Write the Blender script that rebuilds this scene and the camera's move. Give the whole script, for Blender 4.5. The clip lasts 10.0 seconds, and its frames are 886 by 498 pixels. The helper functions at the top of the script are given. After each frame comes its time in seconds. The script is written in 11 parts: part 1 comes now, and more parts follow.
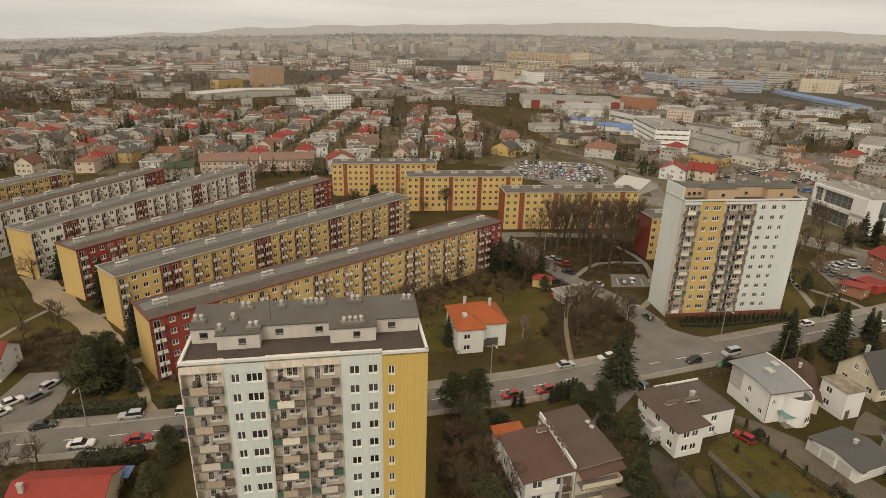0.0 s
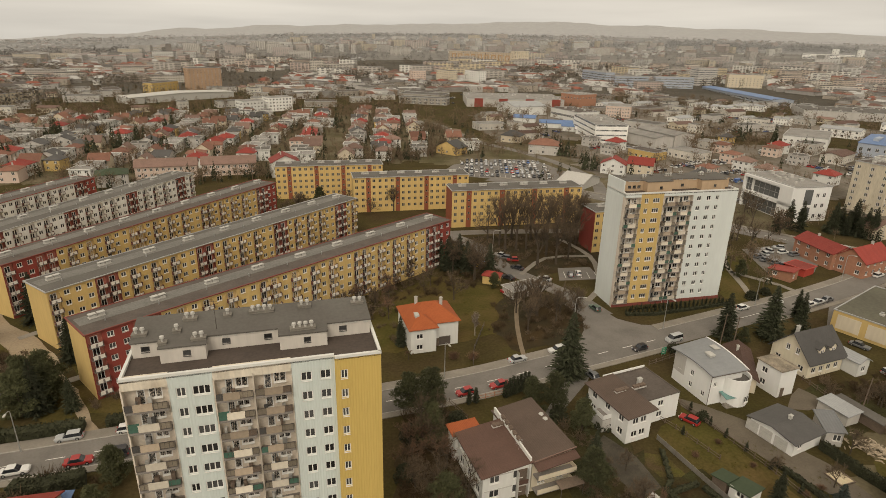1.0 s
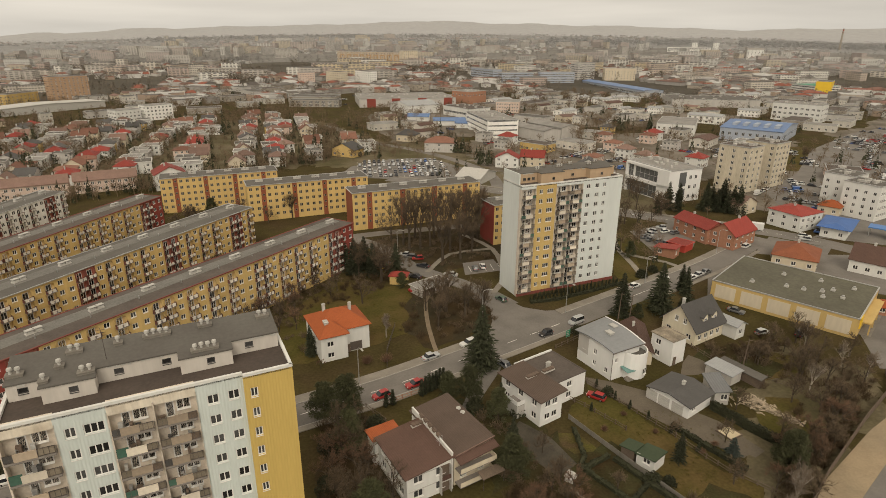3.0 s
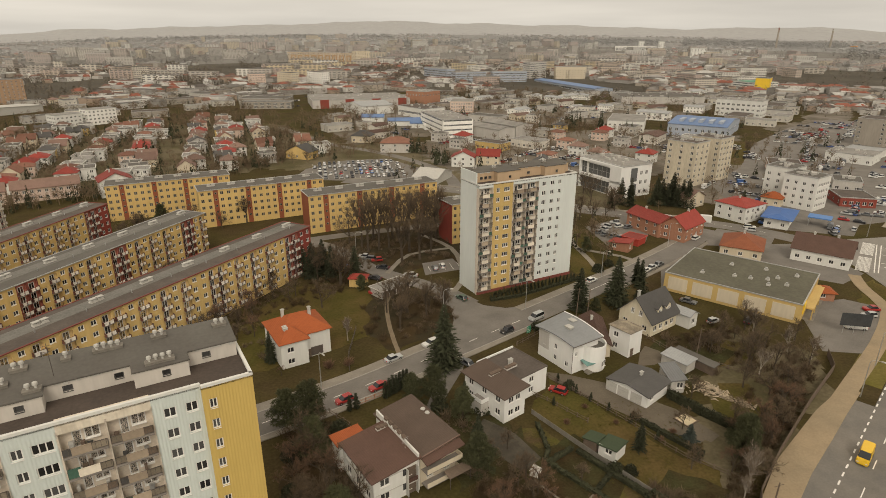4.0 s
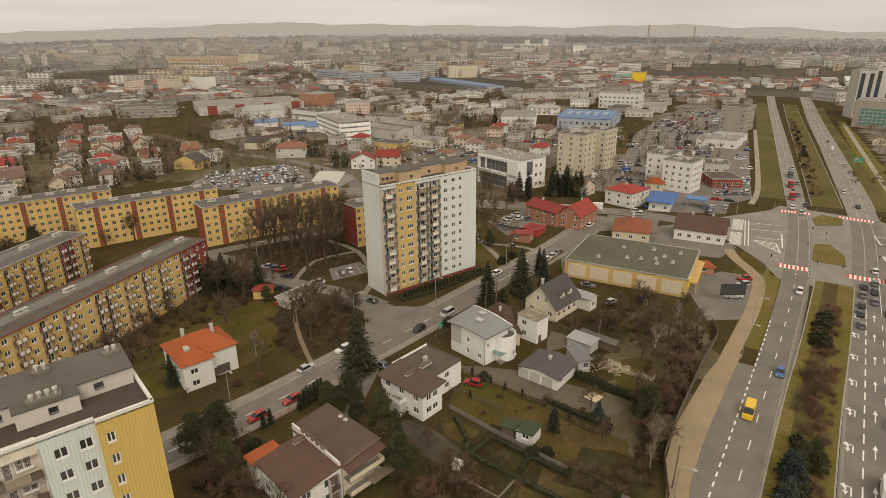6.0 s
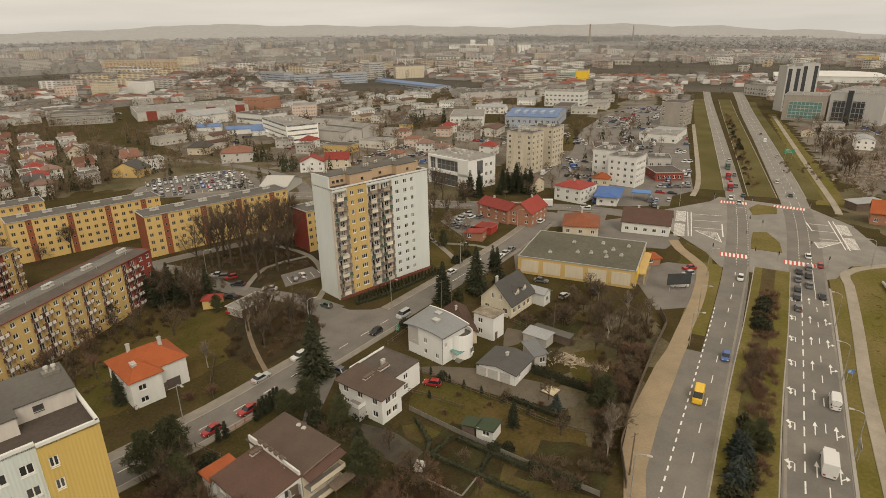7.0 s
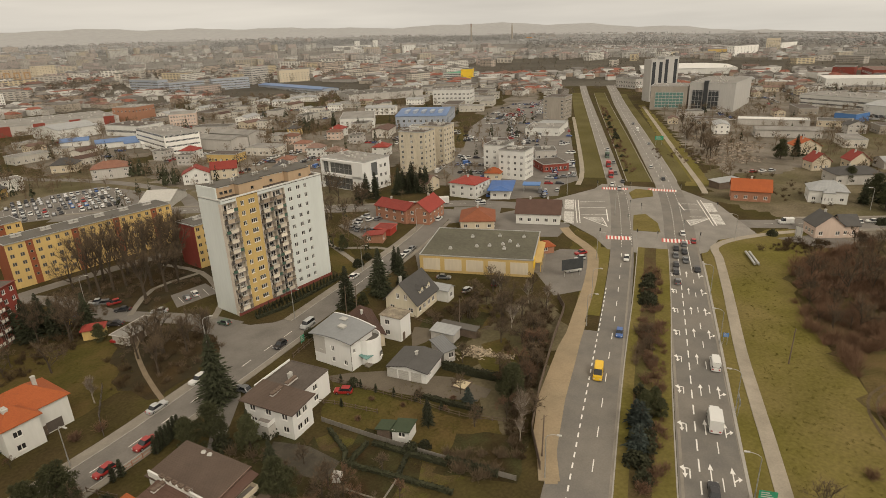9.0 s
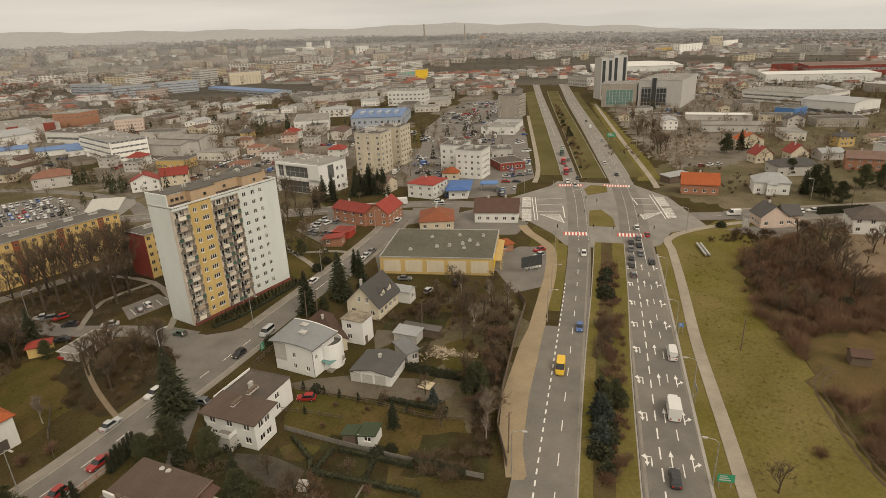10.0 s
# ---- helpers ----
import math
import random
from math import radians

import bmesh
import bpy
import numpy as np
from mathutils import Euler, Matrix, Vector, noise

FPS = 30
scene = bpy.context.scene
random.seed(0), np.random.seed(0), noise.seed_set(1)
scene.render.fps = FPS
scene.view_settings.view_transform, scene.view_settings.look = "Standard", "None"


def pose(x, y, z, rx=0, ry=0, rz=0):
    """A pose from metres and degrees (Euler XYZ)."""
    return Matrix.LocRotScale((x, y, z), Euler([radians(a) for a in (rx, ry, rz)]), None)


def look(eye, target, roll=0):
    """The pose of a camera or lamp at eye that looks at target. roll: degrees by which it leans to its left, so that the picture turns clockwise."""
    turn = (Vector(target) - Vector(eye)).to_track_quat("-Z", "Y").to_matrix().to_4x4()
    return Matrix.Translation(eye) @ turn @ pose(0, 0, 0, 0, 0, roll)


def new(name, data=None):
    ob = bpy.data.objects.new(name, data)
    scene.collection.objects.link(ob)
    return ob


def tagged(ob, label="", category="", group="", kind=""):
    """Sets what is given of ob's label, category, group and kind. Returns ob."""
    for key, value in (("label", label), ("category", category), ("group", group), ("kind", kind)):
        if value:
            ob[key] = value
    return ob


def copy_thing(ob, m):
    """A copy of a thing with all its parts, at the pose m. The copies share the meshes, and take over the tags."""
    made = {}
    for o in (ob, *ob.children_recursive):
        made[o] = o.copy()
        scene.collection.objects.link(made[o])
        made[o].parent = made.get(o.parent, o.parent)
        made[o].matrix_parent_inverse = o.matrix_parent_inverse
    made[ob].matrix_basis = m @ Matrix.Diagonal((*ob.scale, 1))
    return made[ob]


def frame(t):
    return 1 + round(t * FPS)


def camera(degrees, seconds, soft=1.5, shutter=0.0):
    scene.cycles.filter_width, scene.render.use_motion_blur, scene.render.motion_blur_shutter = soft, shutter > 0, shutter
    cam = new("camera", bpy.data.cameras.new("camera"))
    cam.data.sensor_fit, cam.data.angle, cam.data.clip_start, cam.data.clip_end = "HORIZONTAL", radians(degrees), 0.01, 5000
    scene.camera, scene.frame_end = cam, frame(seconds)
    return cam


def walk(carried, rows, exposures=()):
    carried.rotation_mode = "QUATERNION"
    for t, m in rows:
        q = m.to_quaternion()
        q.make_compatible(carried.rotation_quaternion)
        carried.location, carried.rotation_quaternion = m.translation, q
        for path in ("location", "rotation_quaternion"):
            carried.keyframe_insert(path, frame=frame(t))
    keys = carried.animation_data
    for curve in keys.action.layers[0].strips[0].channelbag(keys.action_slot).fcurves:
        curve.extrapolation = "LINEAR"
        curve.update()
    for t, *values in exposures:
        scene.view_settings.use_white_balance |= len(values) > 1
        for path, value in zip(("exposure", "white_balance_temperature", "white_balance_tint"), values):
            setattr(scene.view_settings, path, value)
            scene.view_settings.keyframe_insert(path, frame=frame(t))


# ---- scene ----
cam = camera(74.6, 10.0, soft=0.3)
PATH = [
    (0, (-6.671, 3.045, 70.232), (-6.701, 4.921, 69.539), 1.6),
    (0.5, (-6.661, 3.089, 70.232), (-6.602, 4.965, 69.541), 1.5),
    (1, (-6.665, 3.142, 70.231), (-6.521, 5.013, 69.541), 1.3),
    (1.5, (-6.688, 3.201, 70.229), (-6.456, 5.065, 69.541), 1.1),
    (2, (-6.732, 3.28, 70.225), (-6.415, 5.132, 69.538), 0.8),
    (2.5, (-6.792, 3.381, 70.227), (-6.396, 5.217, 69.541), 0.5),
    (4, (-7.03, 3.687, 70.303), (-6.425, 5.465, 69.617), 0.1),
    (4.5, (-7.053, 3.668, 70.311), (-6.378, 5.422, 69.626), -0.1),
    (5, (-7.071, 3.655, 70.318), (-6.322, 5.378, 69.633), -0.3),
    (5.5, (-7.073, 3.653, 70.319), (-6.248, 5.341, 69.633), -0.5),
    (7, (-7.036, 3.863, 70.289), (-6.001, 5.431, 69.601), -1.2),
    (7.5, (-7.005, 3.881, 70.279), (-5.907, 5.404, 69.59), -1.4),
    (8, (-6.981, 3.894, 70.271), (-5.817, 5.366, 69.58), -1.6),
    (8.5, (-6.952, 3.912, 70.26), (-5.715, 5.322, 69.567), -1.9),
    (9, (-6.909, 4.008, 70.271), (-5.611, 5.362, 69.576), -2.2),
    (9.5, (-6.836, 4.107, 70.274), (-5.491, 5.413, 69.578), -2.4),
    (10, (-6.754, 4.193, 70.274), (-5.362, 5.447, 69.575), -2.6),
]
walk(cam, [(t, look(eye, target, roll)) for t, eye, target, roll in PATH], ((0.0, 0.42, 7450, 10), (10.0, 0.42, 7450, 10)))

# ---- light: an overcast winter day ----
world = bpy.data.worlds.new("overcast")
scene.world = world
world.use_nodes = True
wn, wl = world.node_tree.nodes, world.node_tree.links
wn.clear()
sky = wn.new("ShaderNodeTexSky")
sky.sky_type = "NISHITA"
sky.sun_disc = False
sky.sun_elevation = radians(38)
sky.sun_rotation = radians(205)
sky.dust_density = 6.0
pale = wn.new("ShaderNodeHueSaturation")
pale.inputs["Saturation"].default_value = 0.12
wl.new(sky.outputs[0], pale.inputs["Color"])
wco = wn.new("ShaderNodeTexCoord")
wmap = wn.new("ShaderNodeMapping")
wmap.inputs["Scale"].default_value = (1.2, 1.2, 14.0)
wl.new(wco.outputs["Generated"], wmap.inputs[0])
cloud = wn.new("ShaderNodeTexNoise")
cloud.inputs["Scale"].default_value = 1.6
cloud.inputs["Detail"].default_value = 5.0
wl.new(wmap.outputs[0], cloud.inputs["Vector"])
ramp = wn.new("ShaderNodeValToRGB")
ramp.color_ramp.elements[0].position = 0.3
ramp.color_ramp.elements[0].color = (4.5, 4.25, 3.95, 1)
ramp.color_ramp.elements[1].position = 0.75
ramp.color_ramp.elements[1].color = (6.1, 5.75, 5.3, 1)
wl.new(cloud.outputs[0], ramp.inputs[0])
deck = wn.new("ShaderNodeMixRGB")
deck.inputs[0].default_value = 0.85
wl.new(pale.outputs[0], deck.inputs[1])
wl.new(ramp.outputs[0], deck.inputs[2])
# cooler, greyer air towards the horizon
sep = wn.new("ShaderNodeSeparateXYZ")
wl.new(wco.outputs["Generated"], sep.inputs[0])
lift = wn.new("ShaderNodeMapRange")
lift.inputs[1].default_value, lift.inputs[2].default_value = 0.0, 0.3
wl.new(sep.outputs[2], lift.inputs[0])
low = wn.new("ShaderNodeMixRGB")
low.blend_type = "MULTIPLY"
low.inputs[0].default_value = 1.0
tone = wn.new("ShaderNodeValToRGB")
tone.color_ramp.elements[0].color = (0.88, 0.935, 1.0, 1)
tone.color_ramp.elements[1].color = (1, 1, 1, 1)
wl.new(lift.outputs[0], tone.inputs[0])
wl.new(deck.outputs[0], low.inputs[1])
wl.new(tone.outputs[0], low.inputs[2])
bg = wn.new("ShaderNodeBackground")
bg.inputs["Strength"].default_value = 0.12
wl.new(low.outputs[0], bg.inputs[0])
wout = wn.new("ShaderNodeOutputWorld")
wl.new(bg.outputs[0], wout.inputs[0])

sun = new("sun", bpy.data.lights.new("sun", "SUN"))
sun.data.energy = 0.9
sun.data.angle = radians(25)
sun.data.color = (1.0, 0.95, 0.87)
sun.matrix_world = look((-25, -122, 120), (0, 0, 0))


# ---- materials ----
def mat(name, col, rough=0.85, var=0.18, scale=0.4, fine=6.0, bump=0.0, rand=0.0, metal=0.0, streak=False, ribs=0.0, island=0.0, spec=0.3, alt=None, altscale=0.05, altpos=0.5, altsoft=0.12, space="Object"):
    """A worn surface: two scales of variation, optional vertical streaks, ribs, change from thing to thing and a second colour in patches."""
    m = bpy.data.materials.new(name)
    m.use_nodes = True
    n, l = m.node_tree.nodes, m.node_tree.links
    b = n["Principled BSDF"]
    b.inputs["Roughness"].default_value = rough
    b.inputs["Metallic"].default_value = metal
    b.inputs["Specular IOR Level"].default_value = spec if rough < 1.0 else 0.06
    co = n.new("ShaderNodeTexCoord")
    src = co.outputs["Object"]
    if streak:
        mp = n.new("ShaderNodeMapping")
        mp.inputs["Scale"].default_value = (1.0, 1.0, 0.18)
        l.new(src, mp.inputs[0])
        src = mp.outputs[0]
    big = n.new("ShaderNodeTexNoise")
    big.inputs["Scale"].default_value = scale
    big.inputs["Detail"].default_value = 4.0
    l.new(src, big.inputs["Vector"])
    small = n.new("ShaderNodeTexNoise")
    small.inputs["Scale"].default_value = scale * fine
    small.inputs["Detail"].default_value = 3.0
    l.new(src, small.inputs["Vector"])
    add = n.new("ShaderNodeMath")
    add.operation = "ADD"
    l.new(big.outputs[0], add.inputs[0])
    l.new(small.outputs[0], add.inputs[1])
    rng = n.new("ShaderNodeMapRange")
    rng.inputs[1].default_value, rng.inputs[2].default_value = 0.6, 1.4
    rng.inputs[3].default_value, rng.inputs[4].default_value = 1.0 - var, 1.0 + var
    l.new(add.outputs[0], rng.inputs[0])
    base = n.new("ShaderNodeRGB")
    base.outputs[0].default_value = (*col, 1)
    out = base.outputs[0]
    if alt:
        an = n.new("ShaderNodeTexNoise")
        an.inputs["Scale"].default_value = altscale
        an.inputs["Detail"].default_value = 6.0
        an.inputs["Roughness"].default_value = 0.62
        l.new(co.outputs["Object"], an.inputs["Vector"])
        ar = n.new("ShaderNodeMapRange")
        ar.inputs[1].default_value, ar.inputs[2].default_value = altpos - altsoft, altpos + altsoft
        l.new(an.outputs[0], ar.inputs[0])
        mx = n.new("ShaderNodeMixRGB")
        mx.inputs[2].default_value = (*alt, 1)
        l.new(ar.outputs[0], mx.inputs[0])
        l.new(out, mx.inputs[1])
        out = mx.outputs[0]
    hs = n.new("ShaderNodeHueSaturation")
    l.new(out, hs.inputs["Color"])
    l.new(rng.outputs[0], hs.inputs["Value"])
    out = hs.outputs[0]
    if rand or island:
        if rand:
            rv = n.new("ShaderNodeObjectInfo").outputs["Random"]
        else:
            rv = n.new("ShaderNodeNewGeometry").outputs["Random Per Island"]
        r2 = n.new("ShaderNodeMapRange")
        r2.inputs[3].default_value, r2.inputs[4].default_value = 1.0 - (rand or island), 1.0 + (rand or island)
        l.new(rv, r2.inputs[0])
        h2 = n.new("ShaderNodeHueSaturation")
        l.new(out, h2.inputs["Color"])
        l.new(r2.outputs[0], h2.inputs["Value"])
        out = h2.outputs[0]
    l.new(out, b.inputs["Base Color"])
    height = None
    if ribs:
        wv = n.new("ShaderNodeTexWave")
        wv.inputs["Scale"].default_value = 6.2832 / (20.0 * ribs)
        l.new(co.outputs["Object"], wv.inputs["Vector"])
        height = wv.outputs["Fac"]
    elif bump:
        height = small.outputs[0]
    if height is not None:
        bp = n.new("ShaderNodeBump")
        bp.inputs["Strength"].default_value = 0.6
        bp.inputs["Distance"].default_value = 0.05 if ribs else bump
        l.new(height, bp.inputs["Height"])
        l.new(bp.outputs[0], b.inputs["Normal"])
    return m


def palette(name, cols, rough=0.85, source="Random Per Island", var=0.15, scale=0.3):
    """One material whose pieces take one of several colours each."""
    m = mat(name, cols[0], rough, var, scale)
    n, l = m.node_tree.nodes, m.node_tree.links
    if source == "Random":
        v = n.new("ShaderNodeObjectInfo").outputs["Random"]
    else:
        v = n.new("ShaderNodeNewGeometry").outputs["Random Per Island"]
    r = n.new("ShaderNodeValToRGB")
    r.color_ramp.interpolation = "CONSTANT"
    while len(r.color_ramp.elements) < len(cols):
        r.color_ramp.elements.new(0.5)
    for i, c in enumerate(cols):
        r.color_ramp.elements[i].position = i / len(cols)
        r.color_ramp.elements[i].color = (*c, 1)
    l.new(v, r.inputs[0])
    for node in n:
        if node.bl_idname == "ShaderNodeHueSaturation":
            l.new(r.outputs[0], node.inputs["Color"])
    return m


M_GROUND = mat("winter_grass", (0.056, 0.049, 0.016), 1.0, 0.4, 0.12, 14.0, 0.12, alt=(0.066, 0.047, 0.024), altscale=0.04, altsoft=0.16)
M_LAWN = mat("lawn_green", (0.077, 0.068, 0.02), 1.0, 0.35, 0.12, 14.0, 0.1, alt=(0.094, 0.066, 0.027), altscale=0.06, altpos=0.52)
M_SOIL = mat("garden_soil", (0.042, 0.028, 0.014), 1.0, 0.45, 0.25, 10.0, 0.15, alt=(0.05, 0.05, 0.022), altscale=0.12)
M_LITTER = mat("leaf_litter", (0.056, 0.038, 0.019), 1.0, 0.4, 0.3, 12.0, 0.12, alt=(0.045, 0.038, 0.023), altscale=0.1)
M_DIRT = mat("pale_trodden_dirt", (0.33, 0.265, 0.185), 0.95, 0.2, 0.2, 10.0, 0.05, alt=(0.24, 0.185, 0.125), altscale=0.1)
M_ASPHALT = mat("worn_asphalt", (0.19, 0.173, 0.15), 0.85, 0.14, 0.25, 12.0, 0.02, alt=(0.145, 0.136, 0.123), altscale=0.08)
M_ASPHALT_OLD = mat("grey_street_asphalt", (0.185, 0.17, 0.152), 0.85, 0.16, 0.2, 12.0, 0.02, alt=(0.15, 0.138, 0.123), altscale=0.12)
M_ASPHALT_PALE = mat("pale_worn_asphalt", (0.245, 0.228, 0.205), 0.85, 0.16, 0.2, 12.0, 0.02, alt=(0.2, 0.186, 0.166), altscale=0.09)
M_PAVING = mat("concrete_paving", (0.25, 0.225, 0.19), 0.9, 0.14, 0.4, 10.0, 0.02, alt=(0.2, 0.18, 0.15), altscale=0.15)
M_SAND = mat("sandy_paving", (0.31, 0.238, 0.153), 0.9, 0.14, 0.3, 10.0, 0.02, alt=(0.262, 0.208, 0.138), altscale=0.1)
M_PATH = mat("pale_worn_path", (0.33, 0.29, 0.232), 0.9, 0.15, 0.3, 10.0, 0.02, alt=(0.27, 0.238, 0.19), altscale=0.12)
M_KERB = mat("kerb_concrete", (0.33, 0.31, 0.28), 0.9, 0.12)
M_MARK = mat("road_paint", (0.72, 0.7, 0.66), 0.7, 0.12, 1.5, bump=0.0)
M_MARK_RED = mat("red_road_paint", (0.5, 0.09, 0.075), 0.7, 0.12, 1.5)
M_BITUMEN = mat("roof_felt_dark", (0.108, 0.09, 0.077), 0.9, 0.2, 0.3, 8.0, 0.01, alt=(0.088, 0.073, 0.063), altscale=0.2)
M_DECK = mat("brown_deck_felt", (0.082, 0.064, 0.053), 0.9, 0.2, 0.3, 8.0, 0.01, alt=(0.066, 0.052, 0.044), altscale=0.2)
M_BITUMEN_GREY = mat("roof_felt_grey", (0.125, 0.118, 0.105), 0.9, 0.18, 0.3, 8.0, 0.01, alt=(0.098, 0.09, 0.08), altscale=0.15)
M_BITUMEN_PALE = mat("roof_felt_pale", (0.27, 0.26, 0.24), 0.85, 0.18, 0.25, 8.0, 0.01, alt=(0.2, 0.19, 0.175), altscale=0.12)
M_WHITE_RIB = mat("white_ribbed_cladding", (0.57, 0.625, 0.6), 0.6, 0.06, 0.3, 5.0, ribs=0.35, streak=True)
M_YELLOW_RIB = mat("yellow_ribbed_cladding", (0.56, 0.4, 0.13), 0.6, 0.06, 0.3, 5.0, ribs=0.35, streak=True)
M_WHITE_WALL = mat("white_render", (0.64, 0.64, 0.61), 0.85, 0.08, 0.25, 6.0, 0.01, streak=True)
M_GREY_WALL = mat("grey_render", (0.46, 0.44, 0.41), 0.85, 0.12, 0.25, 6.0, 0.01, streak=True)
M_CREAM_WALL = mat("cream_render", (0.57, 0.5, 0.385), 0.85, 0.1, 0.25, 6.0, 0.01, streak=True)
M_PINK_WALL = mat("pale_salmon_render", (0.58, 0.46, 0.39), 0.85, 0.08, 0.3, 6.0, 0.01, streak=True)
M_YELLOW_WALL = mat("yellow_render", (0.575, 0.408, 0.168), 0.85, 0.12, 0.25, 6.0, 0.01, streak=True)
M_OCHRE_WALL = mat("ochre_render", (0.52, 0.37, 0.15), 0.85, 0.1, 0.25, 6.0, 0.01, streak=True)
M_RED_WALL = mat("brick_red_render", (0.26, 0.055, 0.042), 0.85, 0.12, 0.25, 6.0, 0.01, streak=True)
M_MAROON = mat("maroon_render", (0.195, 0.058, 0.046), 0.85, 0.12, 0.25, 6.0, 0.01, streak=True)
M_STRIPE = mat("rust_orange_render", (0.25, 0.078, 0.04), 0.85, 0.12, 0.25, 6.0, 0.01, streak=True)
M_PALE_BLOCK = mat("off_white_render", (0.78, 0.77, 0.73), 0.85, 0.1, 0.25, 6.0, 0.01, streak=True)
M_LOGGIA = mat("loggia_wall", (0.6, 0.53, 0.445), 0.9, 0.18, 0.5, 6.0, rand=0.15)
M_PANEL = mat("balcony_panel", (0.62, 0.56, 0.47), 0.8, 0.12, 0.5, 6.0, rand=0.2)
M_SLAB = mat("balcony_slab_concrete", (0.22, 0.2, 0.18), 0.9, 0.15, 0.5)
M_RAIL = mat("dark_railing_steel", (0.09, 0.075, 0.065), 0.5, 0.2, 1.0, rand=0.3)
M_FRAME = mat("white_window_frame", (0.7, 0.69, 0.66), 0.6, 0.05, 1.0)
M_FRAME_DULL = mat("weathered_window_frame", (0.3, 0.25, 0.19), 0.7, 0.1, 1.0)
M_GLASS = mat("window_glass", (0.055, 0.055, 0.055), 0.12, 0.2, 0.6, spec=0.5, rand=0.7)
M_BLUE_GLASS = mat("green_glass", (0.12, 0.24, 0.22), 0.1, 0.2, 0.6, spec=0.5)
M_TILE_ORANGE = mat("orange_roof_tiles", (0.33, 0.085, 0.028), 0.75, 0.16, 0.4, 8.0, ribs=0.3, rand=0.12)
M_TILE_RED = mat("red_roof_sheet", (0.245, 0.04, 0.03), 0.7, 0.16, 0.4, 8.0, ribs=0.3, rand=0.15)
M_TILE_BROWN = mat("brown_roof_sheet", (0.098, 0.056, 0.043), 0.75, 0.16, 0.4, 8.0, ribs=0.35, rand=0.15)
M_TILE_BRICK = mat("brick_orange_tiles", (0.23, 0.078, 0.04), 0.8, 0.18, 0.4, 8.0, ribs=0.3)
M_TILE_RUST = mat("faded_rust_tiles", (0.19, 0.122, 0.098), 0.85, 0.2, 0.4, 8.0, ribs=0.3, rand=0.25)
M_SLATE = mat("dark_grey_roof", (0.074, 0.071, 0.068), 0.7, 0.15, 0.4, 8.0, rand=0.15)
M_SHEET = mat("pale_grey_metal_sheet", (0.34, 0.35, 0.35), 0.45, 0.12, 0.3, 6.0, metal=0.3, ribs=0.5)
M_BLUE_ROOF = mat("blue_roof_sheet", (0.11, 0.185, 0.34), 0.5, 0.14, 0.3, 6.0, ribs=0.5)
M_GREEN_ROOF = mat("green_roof_felt", (0.048, 0.066, 0.038), 0.85, 0.15, 0.4)
M_METAL = mat("galvanised_metal", (0.45, 0.45, 0.44), 0.45, 0.15, 1.0, metal=0.6)
M_VENT = mat("vent_stack_white", (0.44, 0.43, 0.4), 0.7, 0.15, 1.0)
M_WOOD = mat("weathered_wood", (0.14, 0.105, 0.08), 0.85, 0.25, 1.0)
M_BRICK = mat("red_brick_wall", (0.34, 0.17, 0.11), 0.9, 0.2, 1.0, 8.0)
M_BARK = mat("grey_brown_bark", (0.075, 0.058, 0.042), 0.95, 0.25, 1.0)
M_TWIG = mat("bare_twigs", (0.128, 0.093, 0.06), 0.95, 0.25, 0.5, rand=0.2)
M_TWIG_RED = mat("reddish_bare_twigs", (0.165, 0.098, 0.062), 0.95, 0.3, 0.3, rand=0.2)
M_BIRCH = mat("pale_birch_bark", (0.33, 0.29, 0.24), 0.9, 0.3, 2.0)
M_SPRUCE = mat("spruce_needles", (0.043, 0.048, 0.026), 0.9, 0.4, 0.6, rand=0.25)
M_PINE = mat("pine_needles", (0.066, 0.069, 0.032), 0.9, 0.4, 0.6, rand=0.25)
M_HEDGE = mat("dark_hedge_leaves", (0.038, 0.04, 0.021), 0.95, 0.35, 0.8, rand=0.2)
M_RUBBER = mat("black_rubber", (0.02, 0.02, 0.02), 0.9, 0.1, 2.0)
M_CARGLASS = mat("car_window_glass", (0.02, 0.023, 0.027), 0.08, 0.1, 1.0, spec=0.6)
M_LAMP_RED = mat("tail_lamp", (0.35, 0.02, 0.02), 0.3, 0.05, 1.0)
M_LAMP_CLEAR = mat("head_lamp", (0.6, 0.6, 0.58), 0.2, 0.05, 1.0)
CAR_COLS = {"white": (0.62, 0.62, 0.6), "silver": (0.4, 0.41, 0.41), "black": (0.03, 0.03, 0.034), "red": (0.32, 0.02, 0.018), "blue": (0.05, 0.12, 0.32), "grey": (0.13, 0.135, 0.14), "green": (0.06, 0.1, 0.07), "yellow": (0.72, 0.45, 0.03)}
M_CAR = {k: mat(k + "_car_paint", c, 0.3, 0.04, 1.0, spec=0.6) for k, c in CAR_COLS.items()}
M_LINE = {"red": mat("red_sheet_metal", (0.42, 0.06, 0.045), 0.6, 0.1), "green": mat("green_sign_sheet", (0.03, 0.25, 0.14), 0.5, 0.08), "blue": mat("blue_sign_sheet", (0.08, 0.2, 0.45), 0.5, 0.08), "yellow": mat("yellow_sign_sheet", (0.75, 0.5, 0.05), 0.6, 0.08), "orange": mat("orange_panel", (0.55, 0.25, 0.06), 0.7, 0.1)}
M_PLANK = mat("pale_split_timber", (0.4, 0.33, 0.24), 0.9, 0.25, 2.0, rand=0.3)
# Land colours pale outwards: distance haze is put into the base colour.
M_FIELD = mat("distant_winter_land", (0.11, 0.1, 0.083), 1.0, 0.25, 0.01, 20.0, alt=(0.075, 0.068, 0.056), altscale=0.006)
